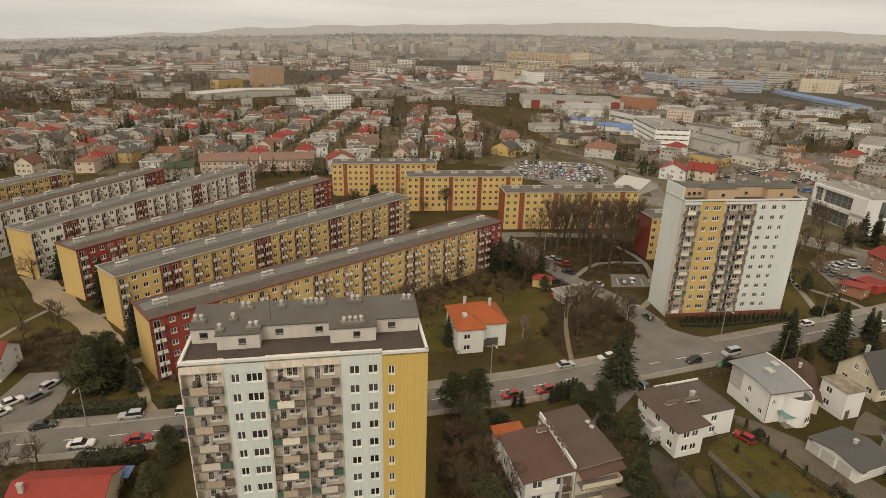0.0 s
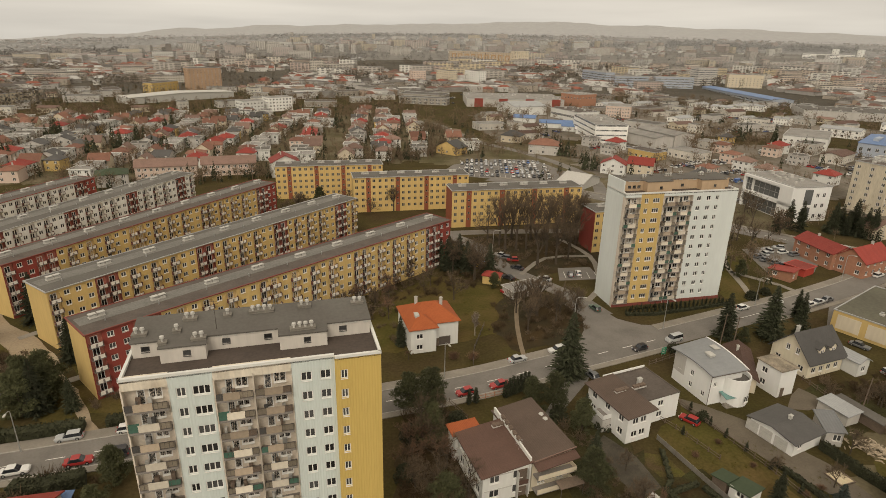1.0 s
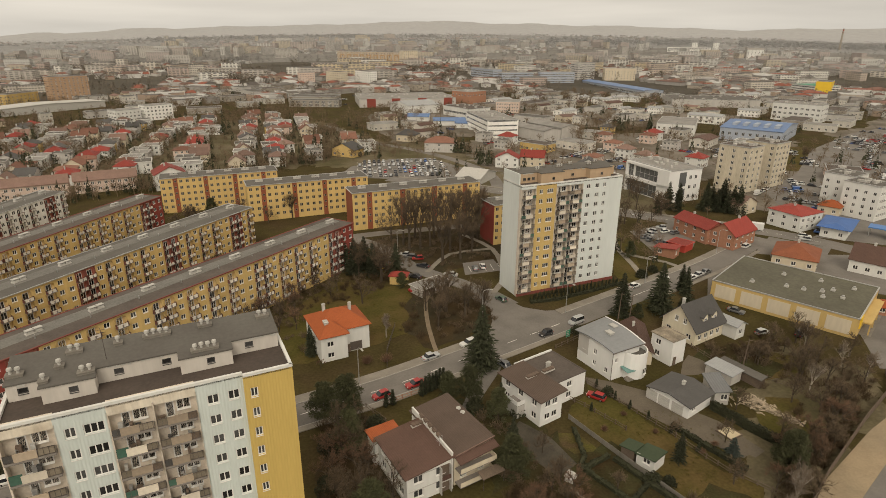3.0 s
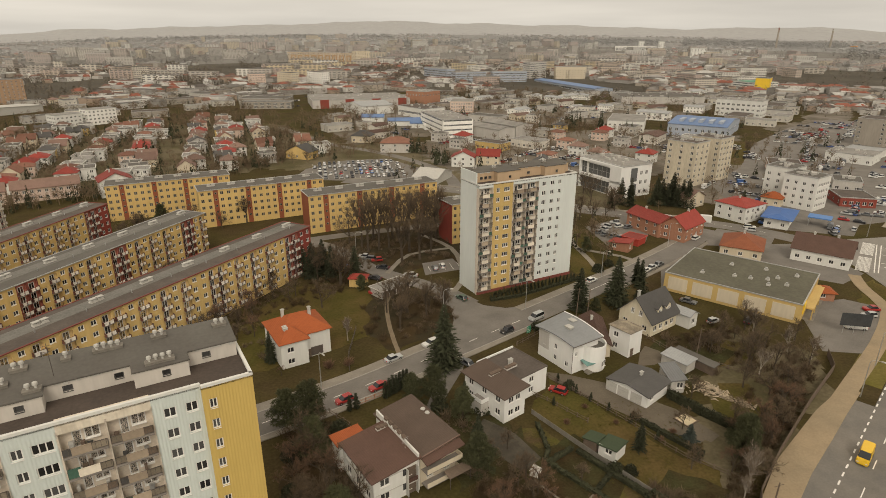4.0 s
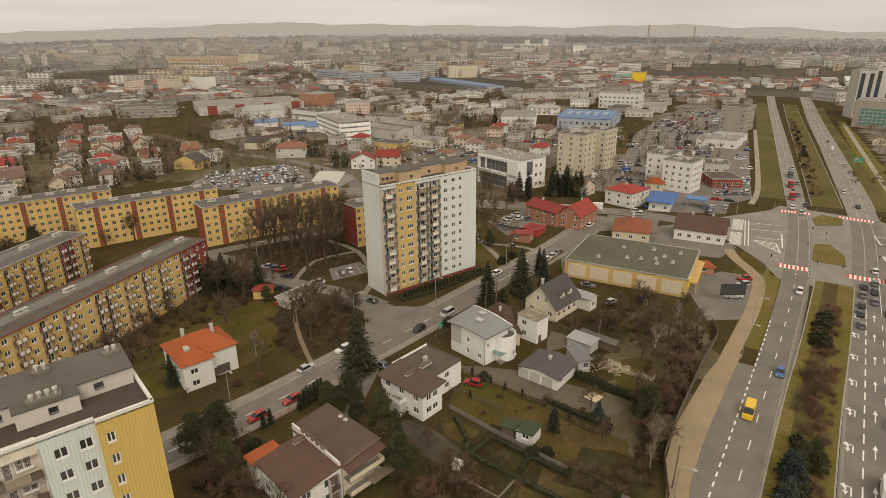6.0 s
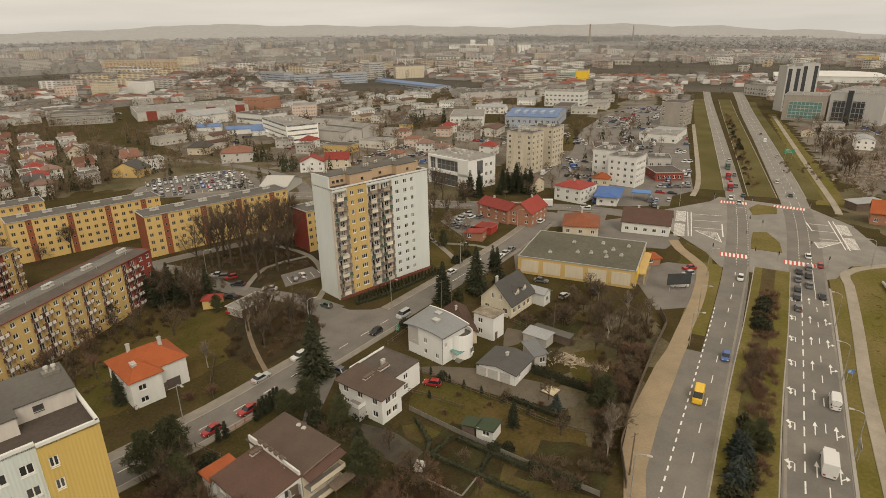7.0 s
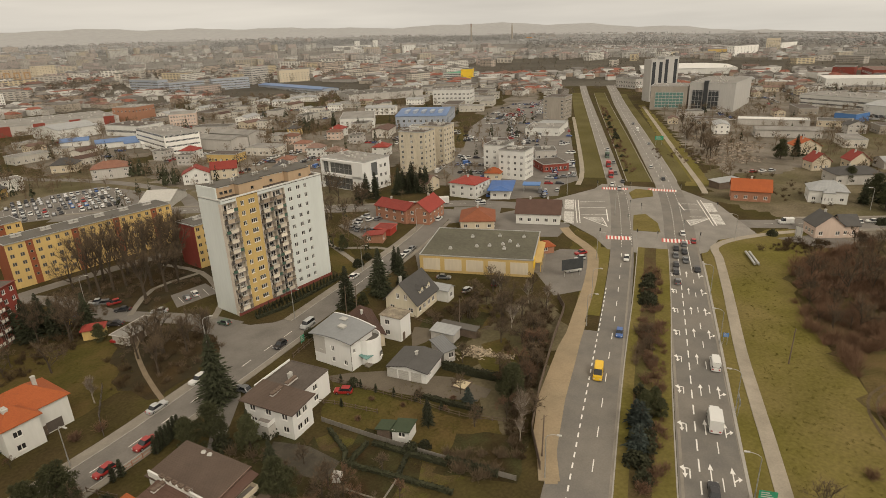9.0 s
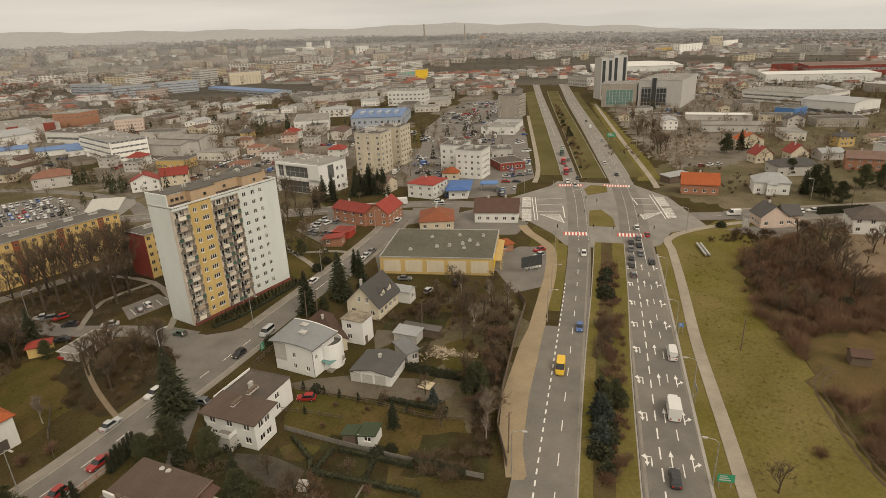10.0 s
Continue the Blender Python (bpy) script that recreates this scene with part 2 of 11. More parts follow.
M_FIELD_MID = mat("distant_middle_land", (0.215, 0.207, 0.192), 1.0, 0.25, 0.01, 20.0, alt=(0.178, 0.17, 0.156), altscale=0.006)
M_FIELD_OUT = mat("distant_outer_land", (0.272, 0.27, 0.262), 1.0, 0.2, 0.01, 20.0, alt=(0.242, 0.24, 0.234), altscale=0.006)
M_TILE_DULL = mat("dull_orange_tiles", (0.19, 0.092, 0.064), 0.85, 0.2, 0.4, 8.0, ribs=0.3, rand=0.3)
M_TOWER_WHITE = mat("cool_white_render", (0.595, 0.63, 0.61), 0.85, 0.06, 0.25, 6.0, 0.01, streak=True)
M_ATTIC = mat("dull_pinkish_render", (0.52, 0.485, 0.44), 0.85, 0.14, 0.3, 6.0, 0.01, streak=True)
M_YARD = mat("gravel_and_asphalt_yard", (0.2, 0.175, 0.145), 0.95, 0.25, 0.05, 12.0, 0.02, alt=(0.1, 0.083, 0.06), altscale=0.035)
M_MEADOW = mat("meadow_grass", (0.135, 0.117, 0.032), 1.0, 0.28, 0.1, 14.0, 0.1, alt=(0.148, 0.118, 0.046), altscale=0.05, altpos=0.5)
M_CLOTH = mat("white_roof_cloth", (0.62, 0.61, 0.58), 0.7, 0.1, 0.3)
M_GREY_SHEET = mat("mid_grey_roof_sheet", (0.17, 0.175, 0.178), 0.5, 0.12, 0.3, 6.0, metal=0.2, ribs=0.5)
M_CAPS = mat("brown_brick_caps", (0.15, 0.11, 0.085), 0.9, 0.2, 1.0)
M_HEATH = mat("brown_thicket_floor", (0.095, 0.062, 0.036), 1.0, 0.3, 0.2, 12.0, 0.12, alt=(0.085, 0.076, 0.03), altscale=0.05)
M_BRIGHT = mat("fresh_white_render", (0.71, 0.71, 0.69), 0.8, 0.05, 0.25, 6.0, 0.01, streak=True)
M_LOGGIA_TAN = mat("tan_loggia_render", (0.68, 0.5, 0.25), 0.9, 0.15, 0.4, 6.0)
M_LOGGIA_RED = mat("brown_red_loggia_render", (0.42, 0.155, 0.115), 0.9, 0.15, 0.4, 6.0)
M_LOGGIA_GREY = mat("pale_loggia_render", (0.7, 0.67, 0.62), 0.9, 0.15, 0.4, 6.0)
M_VERGE = mat("dull_verge_grass", (0.13, 0.112, 0.05), 1.0, 0.3, 0.1, 12.0, 0.1, alt=(0.09, 0.078, 0.028), altscale=0.05)
M_ROUGH = mat("rough_winter_plots", (0.15, 0.124, 0.083), 1.0, 0.35, 0.1, 12.0, 0.1, alt=(0.098, 0.086, 0.046), altscale=0.04)
M_PANEL_TAN = mat("weathered_tan_panel", (0.36, 0.29, 0.22), 0.8, 0.15, 0.5, 6.0, rand=0.25)

M_CAPS_GREY = mat("old_grey_concrete", (0.19, 0.175, 0.15), 0.9, 0.25, 0.5, streak=True)
M_CREAM_PALE = mat("pale_cream_render", (0.64, 0.58, 0.45), 0.85, 0.1, 0.25, 6.0, 0.01, streak=True)
M_ROOF_TAUPE = mat("taupe_roof_sheet", (0.096, 0.068, 0.053), 0.75, 0.16, 0.4, 8.0, ribs=0.35)
M_CREAM_STAINED = mat("rain_stained_cream_render", (0.52, 0.465, 0.365), 0.9, 0.24, 0.35, 7.0, 0.01, streak=True)
M_BLUE_BRIGHT = mat("bright_blue_roof_sheet", (0.045, 0.125, 0.34), 0.5, 0.14, 0.3, 6.0, ribs=0.5)
M_ROOF_STRIP = mat("pale_roof_patch", (0.16, 0.155, 0.14), 0.9, 0.25, 0.3, 8.0, 0.01)
M_SHEET_BLUE = mat("blue_grey_standing_seam", (0.24, 0.25, 0.255), 0.5, 0.1, 0.3, 6.0, metal=0.2)

# ---- mesh tools ----
class Mesher:
    """Collects faces with material slots and links them as one mesh object."""

    def __init__(self):
        self.v, self.f, self.m = [], [], []

    def face(self, pts, mi=0):
        i = len(self.v)
        self.v.extend([tuple(p) for p in pts])
        self.f.append(tuple(range(i, i + len(pts))))
        self.m.append(mi)

    def box(self, x0, y0, z0, x1, y1, z1, mi=0, bottom=False):
        i = len(self.v)
        self.v.extend([(x0, y0, z0), (x1, y0, z0), (x1, y1, z0), (x0, y1, z0), (x0, y0, z1), (x1, y0, z1), (x1, y1, z1), (x0, y1, z1)])
        fs = [(4, 5, 6, 7), (0, 1, 5, 4), (1, 2, 6, 5), (2, 3, 7, 6), (3, 0, 4, 7)] + ([(3, 2, 1, 0)] if bottom else [])
        self.f.extend([tuple(i + k for k in q) for q in fs])
        self.m.extend([mi] * len(fs))

    def prism(self, poly, z0, z1, mi=0, mtop=None):
        n = len(poly)
        i = len(self.v)
        self.v.extend([(x, y, z0) for x, y in poly] + [(x, y, z1) for x, y in poly])
        self.f.append(tuple(i + n + k for k in range(n)))
        self.m.append(mi if mtop is None else mtop)
        for k in range(n):
            self.f.append((i + k, i + (k + 1) % n, i + n + (k + 1) % n, i + n + k))
            self.m.append(mi)

    def slab(self, top, t, mi=0):
        """A plate: its upper face through the given points, t thick."""
        n = len(top)
        i = len(self.v)
        self.v.extend([tuple(p) for p in top] + [(p[0], p[1], p[2] - t) for p in top])
        self.f.append(tuple(i + k for k in range(n)))
        self.f.append(tuple(i + n + k for k in reversed(range(n))))
        for k in range(n):
            self.f.append((i + k, i + n + k, i + n + (k + 1) % n, i + (k + 1) % n))
        self.m.extend([mi] * (n + 2))

    def tube(self, a, b, r0, r1, n=5, mi=0, cap=False):
        a, b = Vector(a), Vector(b)
        d = (b - a).normalized()
        s = d.cross(Vector((0.13, 0.31, 0.94)))
        if s.length < 1e-4:
            s = Vector((1, 0, 0))
        s.normalize()
        u = d.cross(s)
        i = len(self.v)
        for p, r in ((a, r0), (b, r1)):
            for k in range(n):
                w = 2 * math.pi * k / n
                self.v.append(tuple(p + s * (math.cos(w) * r) + u * (math.sin(w) * r)))
        for k in range(n):
            self.f.append((i + k, i + (k + 1) % n, i + n + (k + 1) % n, i + n + k))
            self.m.append(mi)
        if cap:
            self.f.append(tuple(i + n + k for k in range(n)))
            self.m.append(mi)

    def add(self, other, m):
        i = len(self.v)
        self.v.extend([tuple(m @ Vector(p)) for p in other.v])
        self.f.extend([tuple(i + k for k in q) for q in other.f])
        self.m.extend(other.m)

    def mesh(self, name, mats, smooth=False):
        me = bpy.data.meshes.new(name)
        v, f = self.v, self.f
        if len(v) < 2500:
            # one vertex where faces meet
            seen, v, idx = {}, [], []
            for p in self.v:
                k = (round(p[0], 3), round(p[1], 3), round(p[2], 3))
                if k not in seen:
                    seen[k] = len(v)
                    v.append(p)
                idx.append(seen[k])
            f = [tuple(idx[k] for k in q) for q in self.f]
        me.from_pydata(v, [], f)
        for k in mats:
            me.materials.append(k)
        me.polygons.foreach_set("material_index", self.m)
        if smooth:
            me.polygons.foreach_set("use_smooth", [True] * len(self.f))
        me.update()
        return me

    def ob(self, name, mats, parent=None, label="", smooth=False, place=None):
        o = new(name, self.mesh(name, mats if isinstance(mats, (list, tuple)) else [mats], smooth))
        if parent:
            o.parent = parent
        if place is not None:
            o.matrix_basis = place
        return tagged(o, label)


FAR, JOIN, SOURCE, TAKEN = set(), {}, {}, []


def thing(name, x, y, rot=0.0, label="", category="", group="", z=0.0, far=None):
    """An Empty that carries a thing's parts. far: its small repeated parts are joined by kind."""
    o = new(name)
    o.empty_display_size = 0.5
    if far or (far is None and math.hypot(x + 7, y - 4) > 300):
        FAR.add(o.name)
    o.matrix_basis = pose(x, y, z, 0, 0, rot)
    return tagged(o, label, category, group)


def placed(name, me, parent, m, label=""):
    if parent.name in FAR and me.name in SOURCE:
        q, mats = SOURCE[me.name]
        key = (parent.name, name, tuple(k.name for k in mats))
        if key not in JOIN:
            JOIN[key] = (Mesher(), mats, parent)
        JOIN[key][0].add(q, m)
        return None
    o = new(name, me)
    o.parent = parent
    o.matrix_basis = m
    return tagged(o, label)


def turn(a, b):
    """The heading in degrees from a to b, and the distance."""
    return math.degrees(math.atan2(b[1] - a[1], b[0] - a[0])), math.hypot(b[0] - a[0], b[1] - a[1])


def flush_joined():
    for (_, name, _), (q, mats, parent) in JOIN.items():
        word = {"window": "glazing", "balcony": "balcony_tier", "stair_window": "stair_glazing"}
        tagged(q.ob(word.get(name, name), mats, parent), kind="stuff")
    JOIN.clear()


WIN = {}


def window_mesh(w, h, panes=2, frame=None, glass=None):
    frame, glass = frame or M_FRAME, glass or M_GLASS
    key = (round(w, 2), round(h, 2), panes, frame.name, glass.name)
    if key not in WIN:
        q = Mesher()
        t = 0.12
        # one skin: frame face, rebates, recessed panes, sill
        xs = [-w / 2]
        for k in range(panes):
            a = -w / 2 + (w - t) * k / panes
            xs += [a + t, -w / 2 + (w - t) * (k + 1) / panes]
        xs.append(w / 2)
        zs = [0.0, t, h - t, h]
        for i in range(len(xs) - 1):
            for j in range(3):
                x0, x1, z0, z1 = xs[i], xs[i + 1], zs[j], zs[j + 1]
                if i % 2 and j == 1:
                    q.face([(x0, 0.06, z0), (x1, 0.06, z0), (x1, 0.06, z1), (x0, 0.06, z1)], 1)
                    for (xa, za), (xb, zb) in (((x0, z0), (x1, z0)), ((x1, z0), (x1, z1)), ((x1, z1), (x0, z1)), ((x0, z1), (x0, z0))):
                        q.face([(xa, 0, za), (xb, 0, zb), (xb, 0.06, zb), (xa, 0.06, za)])
                else:
                    q.face([(x0, 0, z0), (x1, 0, z0), (x1, 0, z1), (x0, 0, z1)])
        a, b = -w / 2, w / 2
        q.face([(x, 0, 0) for x in xs] + [(b, -0.2, -0.02), (a, -0.2, -0.02)])
        q.face([(a, -0.2, -0.02), (b, -0.2, -0.02), (b, -0.2, -0.07), (a, -0.2, -0.07)])
        WIN[key] = q.mesh("window", [frame, glass])
        f = Mesher()
        f.box(-w / 2, 0.0, 0, w / 2, 0.03, h, 0)
        for k in range(panes):
            x = -w / 2 + w * k / panes
            f.face([(x + 0.1, -0.004, 0.1), (x + w / panes - 0.1, -0.004, 0.1), (x + w / panes - 0.1, -0.004, h - 0.1), (x + 0.1, -0.004, h - 0.1)], 1)
        SOURCE[WIN[key].name] = (f, [frame, glass])
    return WIN[key]


def facade(q, o, ang, L, z0, z1, holes, deep=0.14, mi=0):
    """A wall face from o along ang (degrees) with real openings; holes are (x0, z0, x1, z1)."""
    c, s = math.cos(radians(ang)), math.sin(radians(ang))

    def p(x, z, d=0.0):
        return (o[0] + c * x - s * d, o[1] + s * x + c * d, z)
    zs = sorted({z0, z1, *[h[1] for h in holes], *[h[3] for h in holes]})
    for a, b in zip(zs, zs[1:]):
        if b - a < 1e-4:
            continue
        cuts = sorted((h[0], h[2]) for h in holes if h[1] < b - 1e-4 and h[3] > a + 1e-4)
        x = 0.0
        for h0, h1 in cuts + [(L, L)]:
            if h0 - x > 1e-4:
                q.face([p(x, a), p(h0, a), p(h0, b), p(x, b)], mi)
            x = max(x, h1)
    for x0, a, x1, b in holes:
        q.face([p(x0, a), p(x0, a, deep), p(x0, b, deep), p(x0, b)], mi)
        q.face([p(x1, a), p(x1, b), p(x1, b, deep), p(x1, a, deep)], mi)
        q.face([p(x0, a), p(x1, a), p(x1, a, deep), p(x0, a, deep)], mi)
        q.face([p(x0, b), p(x0, b, deep), p(x1, b, deep), p(x1, b)], mi)


def sides(L, D):
    return {"front": ((0, 0), 0, L), "right": ((L, 0), 90, D), "back": ((L, D), 180, L), "left": ((0, D), 270, D)}


def grid(L, cols, rows, w, h, z0, dz, margin=1.2):
    """Openings in even columns and rows."""
    if cols == 0:
        return []
    step = (L - 2 * margin - w) / max(1, cols - 1)
    return [(margin + step * i, z0 + dz * j, margin + step * i + w, z0 + dz * j + h) for i in range(cols) for j in range(rows)]


def shell(parent, L, D, H, wall, wins, panes=2, z0=0.0, name="wall", frame=None, glass=None, off=(0, 0), deep=0.14, label="", gable=None):
    """Four walls with openings and their windows. wins: side -> holes."""
    c = parent.matrix_basis @ Vector((off[0] + L / 2, off[1] + D / 2, 0))
    TAKEN.append((c.x, c.y, math.hypot(L, D) / 2))
    q = Mesher()
    for side, (o, ang, ln) in sides(L, D).items():
        hs = [h for h in wins.get(side, []) if h[2] < ln - 0.05 and h[0] > 0.05]
        o = (o[0] + off[0], o[1] + off[1])
        facade(q, o, ang, ln, z0, H, hs, deep)
        for x0, a, x1, b in hs:
            c, s = math.cos(radians(ang)), math.sin(radians(ang))
            xm, d = (x0 + x1) / 2, deep - 0.04
            k = panes if (x1 - x0) < 1.9 else max(panes, round((x1 - x0) / 0.8))
            placed("window", window_mesh(x1 - x0, b - a, k, frame, glass), parent, pose(o[0] + c * xm - s * d, o[1] + s * xm + c * d, a, 0, 0, ang))
    q.face([(off[0], off[1], H), (off[0] + L, off[1], H), (off[0] + L, off[1] + D, H), (off[0], off[1] + D, H)])
    if gable:
        rise, axis = gable
        for u in (0, 1):
            if axis == "x":
                q.face([(off[0] + L * u, off[1], H), (off[0] + L * u, off[1] + D, H), (off[0] + L * u, off[1] + D / 2, H + rise)])
            else:
                q.face([(off[0], off[1] + D * u, H), (off[0] + L, off[1] + D * u, H), (off[0] + L / 2, off[1] + D * u, H + rise)])
    return q.ob(name, wall, parent, label)


def flat_roof(parent, L, D, H, felt, rim=None, over=0.15, up=0.35, off=(0, 0)):
    q = Mesher()
    x0, y0, x1, y1 = off[0] - over, off[1] - over, off[0] + L + over, off[1] + D + over
    t = 0.3
    rings = [[(x0 + d, y0 + d, z), (x1 - d, y0 + d, z), (x1 - d, y1 - d, z), (x0 + d, y1 - d, z)] for d, z in ((0, H + 0.004), (0, H + up), (t, H + up), (t, H + 0.12))]
    for a, b in zip(rings, rings[1:]):
        for k in range(4):
            q.face([a[k], a[(k + 1) % 4], b[(k + 1) % 4], b[k]], 1)
    q.face(rings[3], 0)
    q.face(rings[0][::-1], 1)
    return q.ob("roof", [felt, rim or M_METAL], parent)


def gable_roof(parent, L, D, H, rise, roof, wall, axis="x", over=0.5, off=(0, 0), t=0.18, name="roof"):
    """A pitched roof with its gable walls; the ridge runs along axis."""
    q, g = Mesher(), Mesher()
    ox, oy = off

    def P(u, v, z):
        return (ox + u, oy + v, z) if axis == "x" else (ox + v, oy + u, z)
    A, B = (L, D) if axis == "x" else (D, L)
    e = H - rise * over / (B / 2)
    q.slab([P(-over, -over, e + t), P(A + over, -over, e + t), P(A + over, B / 2, H + rise + t), P(-over, B / 2, H + rise + t)], t)
    q.slab([P(-over, B / 2, H + rise + t), P(A + over, B / 2, H + rise + t), P(A + over, B + over, e + t), P(-over, B + over, e + t)], t)
    if wall is not None:
        for u in (0, A):
            g = Mesher()
            g.face([P(u, 0, H), P(u, B, H), P(u, B / 2, H + rise)])
            g.ob("gable", wall, parent)
    return q.ob(name, roof, parent)


def hip_roof(parent, L, D, H, rise, roof, over=0.5, off=(0, 0), ridge=None, name="roof"):
    q = Mesher()
    x0, y0, x1, y1 = off[0] - over, off[1] - over, off[0] + L + over, off[1] + D + over
    z, k = H + 0.02, H + 0.16
    if L >= D:
        r = (D / 2 + over) * 0.9 if ridge is None else ridge
        ym = (y0 + y1) / 2
        a, b = (x0 + r, ym, H + rise), (x1 - r, ym, H + rise)
        fs = [[(x0, y0, k), (x1, y0, k), b, a], [(x1, y0, k), (x1, y1, k), b], [(x1, y1, k), (x0, y1, k), a, b], [(x0, y1, k), (x0, y0, k), a]]
    else:
        r = (L / 2 + over) * 0.9 if ridge is None else ridge
        xm = (x0 + x1) / 2
        a, b = (xm, y0 + r, H + rise), (xm, y1 - r, H + rise)
        fs = [[(x0, y0, k), (x1, y0, k), a], [(x1, y0, k), (x1, y1, k), b, a], [(x1, y1, k), (x0, y1, k), b], [(x0, y1, k), (x0, y0, k), a, b]]
    for f in fs:
        q.face(f)
    for p, s in (((x0, y0), (x1, y0)), ((x1, y0), (x1, y1)), ((x1, y1), (x0, y1)), ((x0, y1), (x0, y0))):
        q.face([(*p, z), (*s, z), (*s, k), (*p, k)])
    q.face([(x0, y0, z), (x0, y1, z), (x1, y1, z), (x1, y0, z)])
    return q.ob(name, roof, parent)


def chimney(parent, x, y, z0, z1, w=0.7, d=0.5, m=None):
    q = Mesher()
    q.box(x - w / 2, y - d / 2, z0, x + w / 2, y + d / 2, z1)
    q.box(x - w / 2 - 0.08, y - d / 2 - 0.08, z1, x + w / 2 + 0.08, y + d / 2 + 0.08, z1 + 0.12)
    q.box(x - w / 4, y - d / 4, z1 + 0.12, x + w / 4, y + d / 4, z1 + 0.3)
    return q.ob("chimney", m or M_VENT, parent)


def strip(q, pts, a, b, z, mi=0, thick=0.0):
    """A band along a line of points, between the offsets a and b to its left."""
    n = len(pts)
    nor = []
    for i in range(n):
        p, r = pts[max(0, i - 1)], pts[min(n - 1, i + 1)]
        d = math.hypot(r[0] - p[0], r[1] - p[1])
        nor.append((-(r[1] - p[1]) / d, (r[0] - p[0]) / d))
    A = [(p[0] + k[0] * a, p[1] + k[1] * a) for p, k in zip(pts, nor)]
    B = [(p[0] + k[0] * b, p[1] + k[1] * b) for p, k in zip(pts, nor)]
    for i in range(n - 1):
        q.face([(*A[i], z), (*A[i + 1], z), (*B[i + 1], z), (*B[i], z)], mi)
        if thick:
            q.face([(*A[i], z - thick), (*A[i + 1], z - thick), (*A[i + 1], z), (*A[i], z)], mi)
            q.face([(*B[i + 1], z - thick), (*B[i], z - thick), (*B[i], z), (*B[i + 1], z)], mi)
    if thick:
        for i in (0, n - 1):
            q.face([(*A[i], z - thick), (*B[i], z - thick), (*B[i], z), (*A[i], z)], mi)


def smooth_line(pts, step=6.0):
    """Points along a rounded line through the given ones."""
    out = []
    P = [pts[0], *pts, pts[-1]]
    for i in range(1, len(P) - 2):
        p0, p1, p2, p3 = P[i - 1], P[i], P[i + 1], P[i + 2]
        k = max(1, round(math.hypot(p2[0] - p1[0], p2[1] - p1[1]) / step))
        for j in range(k):
            t = j / k
            out.append(tuple(0.5 * (2 * p1[c] + (p2[c] - p0[c]) * t + (2 * p0[c] - 5 * p1[c] + 4 * p2[c] - p3[c]) * t * t + (3 * p1[c] - p0[c] - 3 * p2[c] + p3[c]) * t ** 3) for c in (0, 1)))
    return out + [pts[-1]]


def along(pts, s):
    """The place and heading s metres along a line of points."""
    for a, b in zip(pts, pts[1:]):
        d = math.hypot(b[0] - a[0], b[1] - a[1])
        if s <= d:
            return (a[0] + (b[0] - a[0]) * s / d, a[1] + (b[1] - a[1]) * s / d), math.degrees(math.atan2(b[1] - a[1], b[0] - a[0]))
        s -= d
    return b, math.degrees(math.atan2(b[1] - a[1], b[0] - a[0]))


def length(pts):
    return sum(math.hypot(b[0] - a[0], b[1] - a[1]) for a, b in zip(pts, pts[1:]))


def ragged(poly, amp, step=2.4):
    """The same outline with a worn, uneven edge."""
    out = []
    for (x0, y0), (x1, y1) in zip(poly, poly[1:] + poly[:1]):
        d = math.hypot(x1 - x0, y1 - y0)
        k = max(1, int(d / step))
        for j in range(k):
            x, y = x0 + (x1 - x0) * j / k, y0 + (y1 - y0) * j / k
            e = amp * (1.3 * noise.noise(Vector((x * 0.16, y * 0.16, 3))) + 0.9 * noise.noise(Vector((x * 0.6, y * 0.6, 8))))
            out.append((x - (y1 - y0) / d * e, y + (x1 - x0) / d * e))
    return out


def sheet(name, polys, z, m, label, category, rag=0.0):
    """Flat patches of ground, each with a low rim down to the soil."""
    polys = [ragged(p, rag) for p in polys] if rag else polys
    q = Mesher()
    for i, poly in enumerate(polys):
        q.prism(poly, z - 0.06, z + 0.0006 * i)
    return tagged(q.ob(name, m), label, category, kind="structure")

# ---- ground, roads and paths ----
STREET = smooth_line([(-260, 43), (-150, 69.5), (-84, 85.3), (-60, 91), (2, 107.2), (30, 117.4), (56, 127.2), (87, 139.3), (117, 151.4), (140, 162.5), (160, 174)])
CROSS = smooth_line([(40, 300), (88, 262), (118, 224), (146, 196), (166, 180), (179, 162), (188, 138), (196, 110), (210, 82), (228, 58), (262, 20), (330, -50), (500, -220)])
DUAL_L = smooth_line([(-120, -49), (-40, -8.2), (63.7, 43.8), (131.4, 77.6), (173, 100), (237, 139), (360, 223), (502, 321), (604, 391), (730, 476)], 10)
DUAL_R = smooth_line([(-110, -66), (-30, -25.5), (70, 26.0), (130, 56), (177, 80), (245, 117), (360, 192), (512, 293), (604, 352), (730, 434)], 10)
PARK_ROAD = smooth_line([(22, 505), (31, 470), (50, 410), (68, 382), (86, 343), (95, 300), (88, 262)])
COURT = smooth_line([(48, 141), (45, 149), (38, 160), (29, 172), (25, 181), (21, 194), (14, 205), (8, 210)])
COURT_E = smooth_line([(8, 210), (23, 212), (45, 213), (66, 213)])


def terrain(x, y):
    """The height of the land: level round the estate, rising or falling gently far away."""
    dx, dy = x + 6.8, y - 3.6
    r = math.hypot(dx, dy)
    if r < 800:
        return 0.0
    az = math.degrees(math.atan2(dx, dy))
    c = math.cos(radians(max(-110, min(110, (az - 13) * (1.7 if az < 13 else 1.15)))))
    return (r - 800) / 3200 * (-40 + 125 * c)


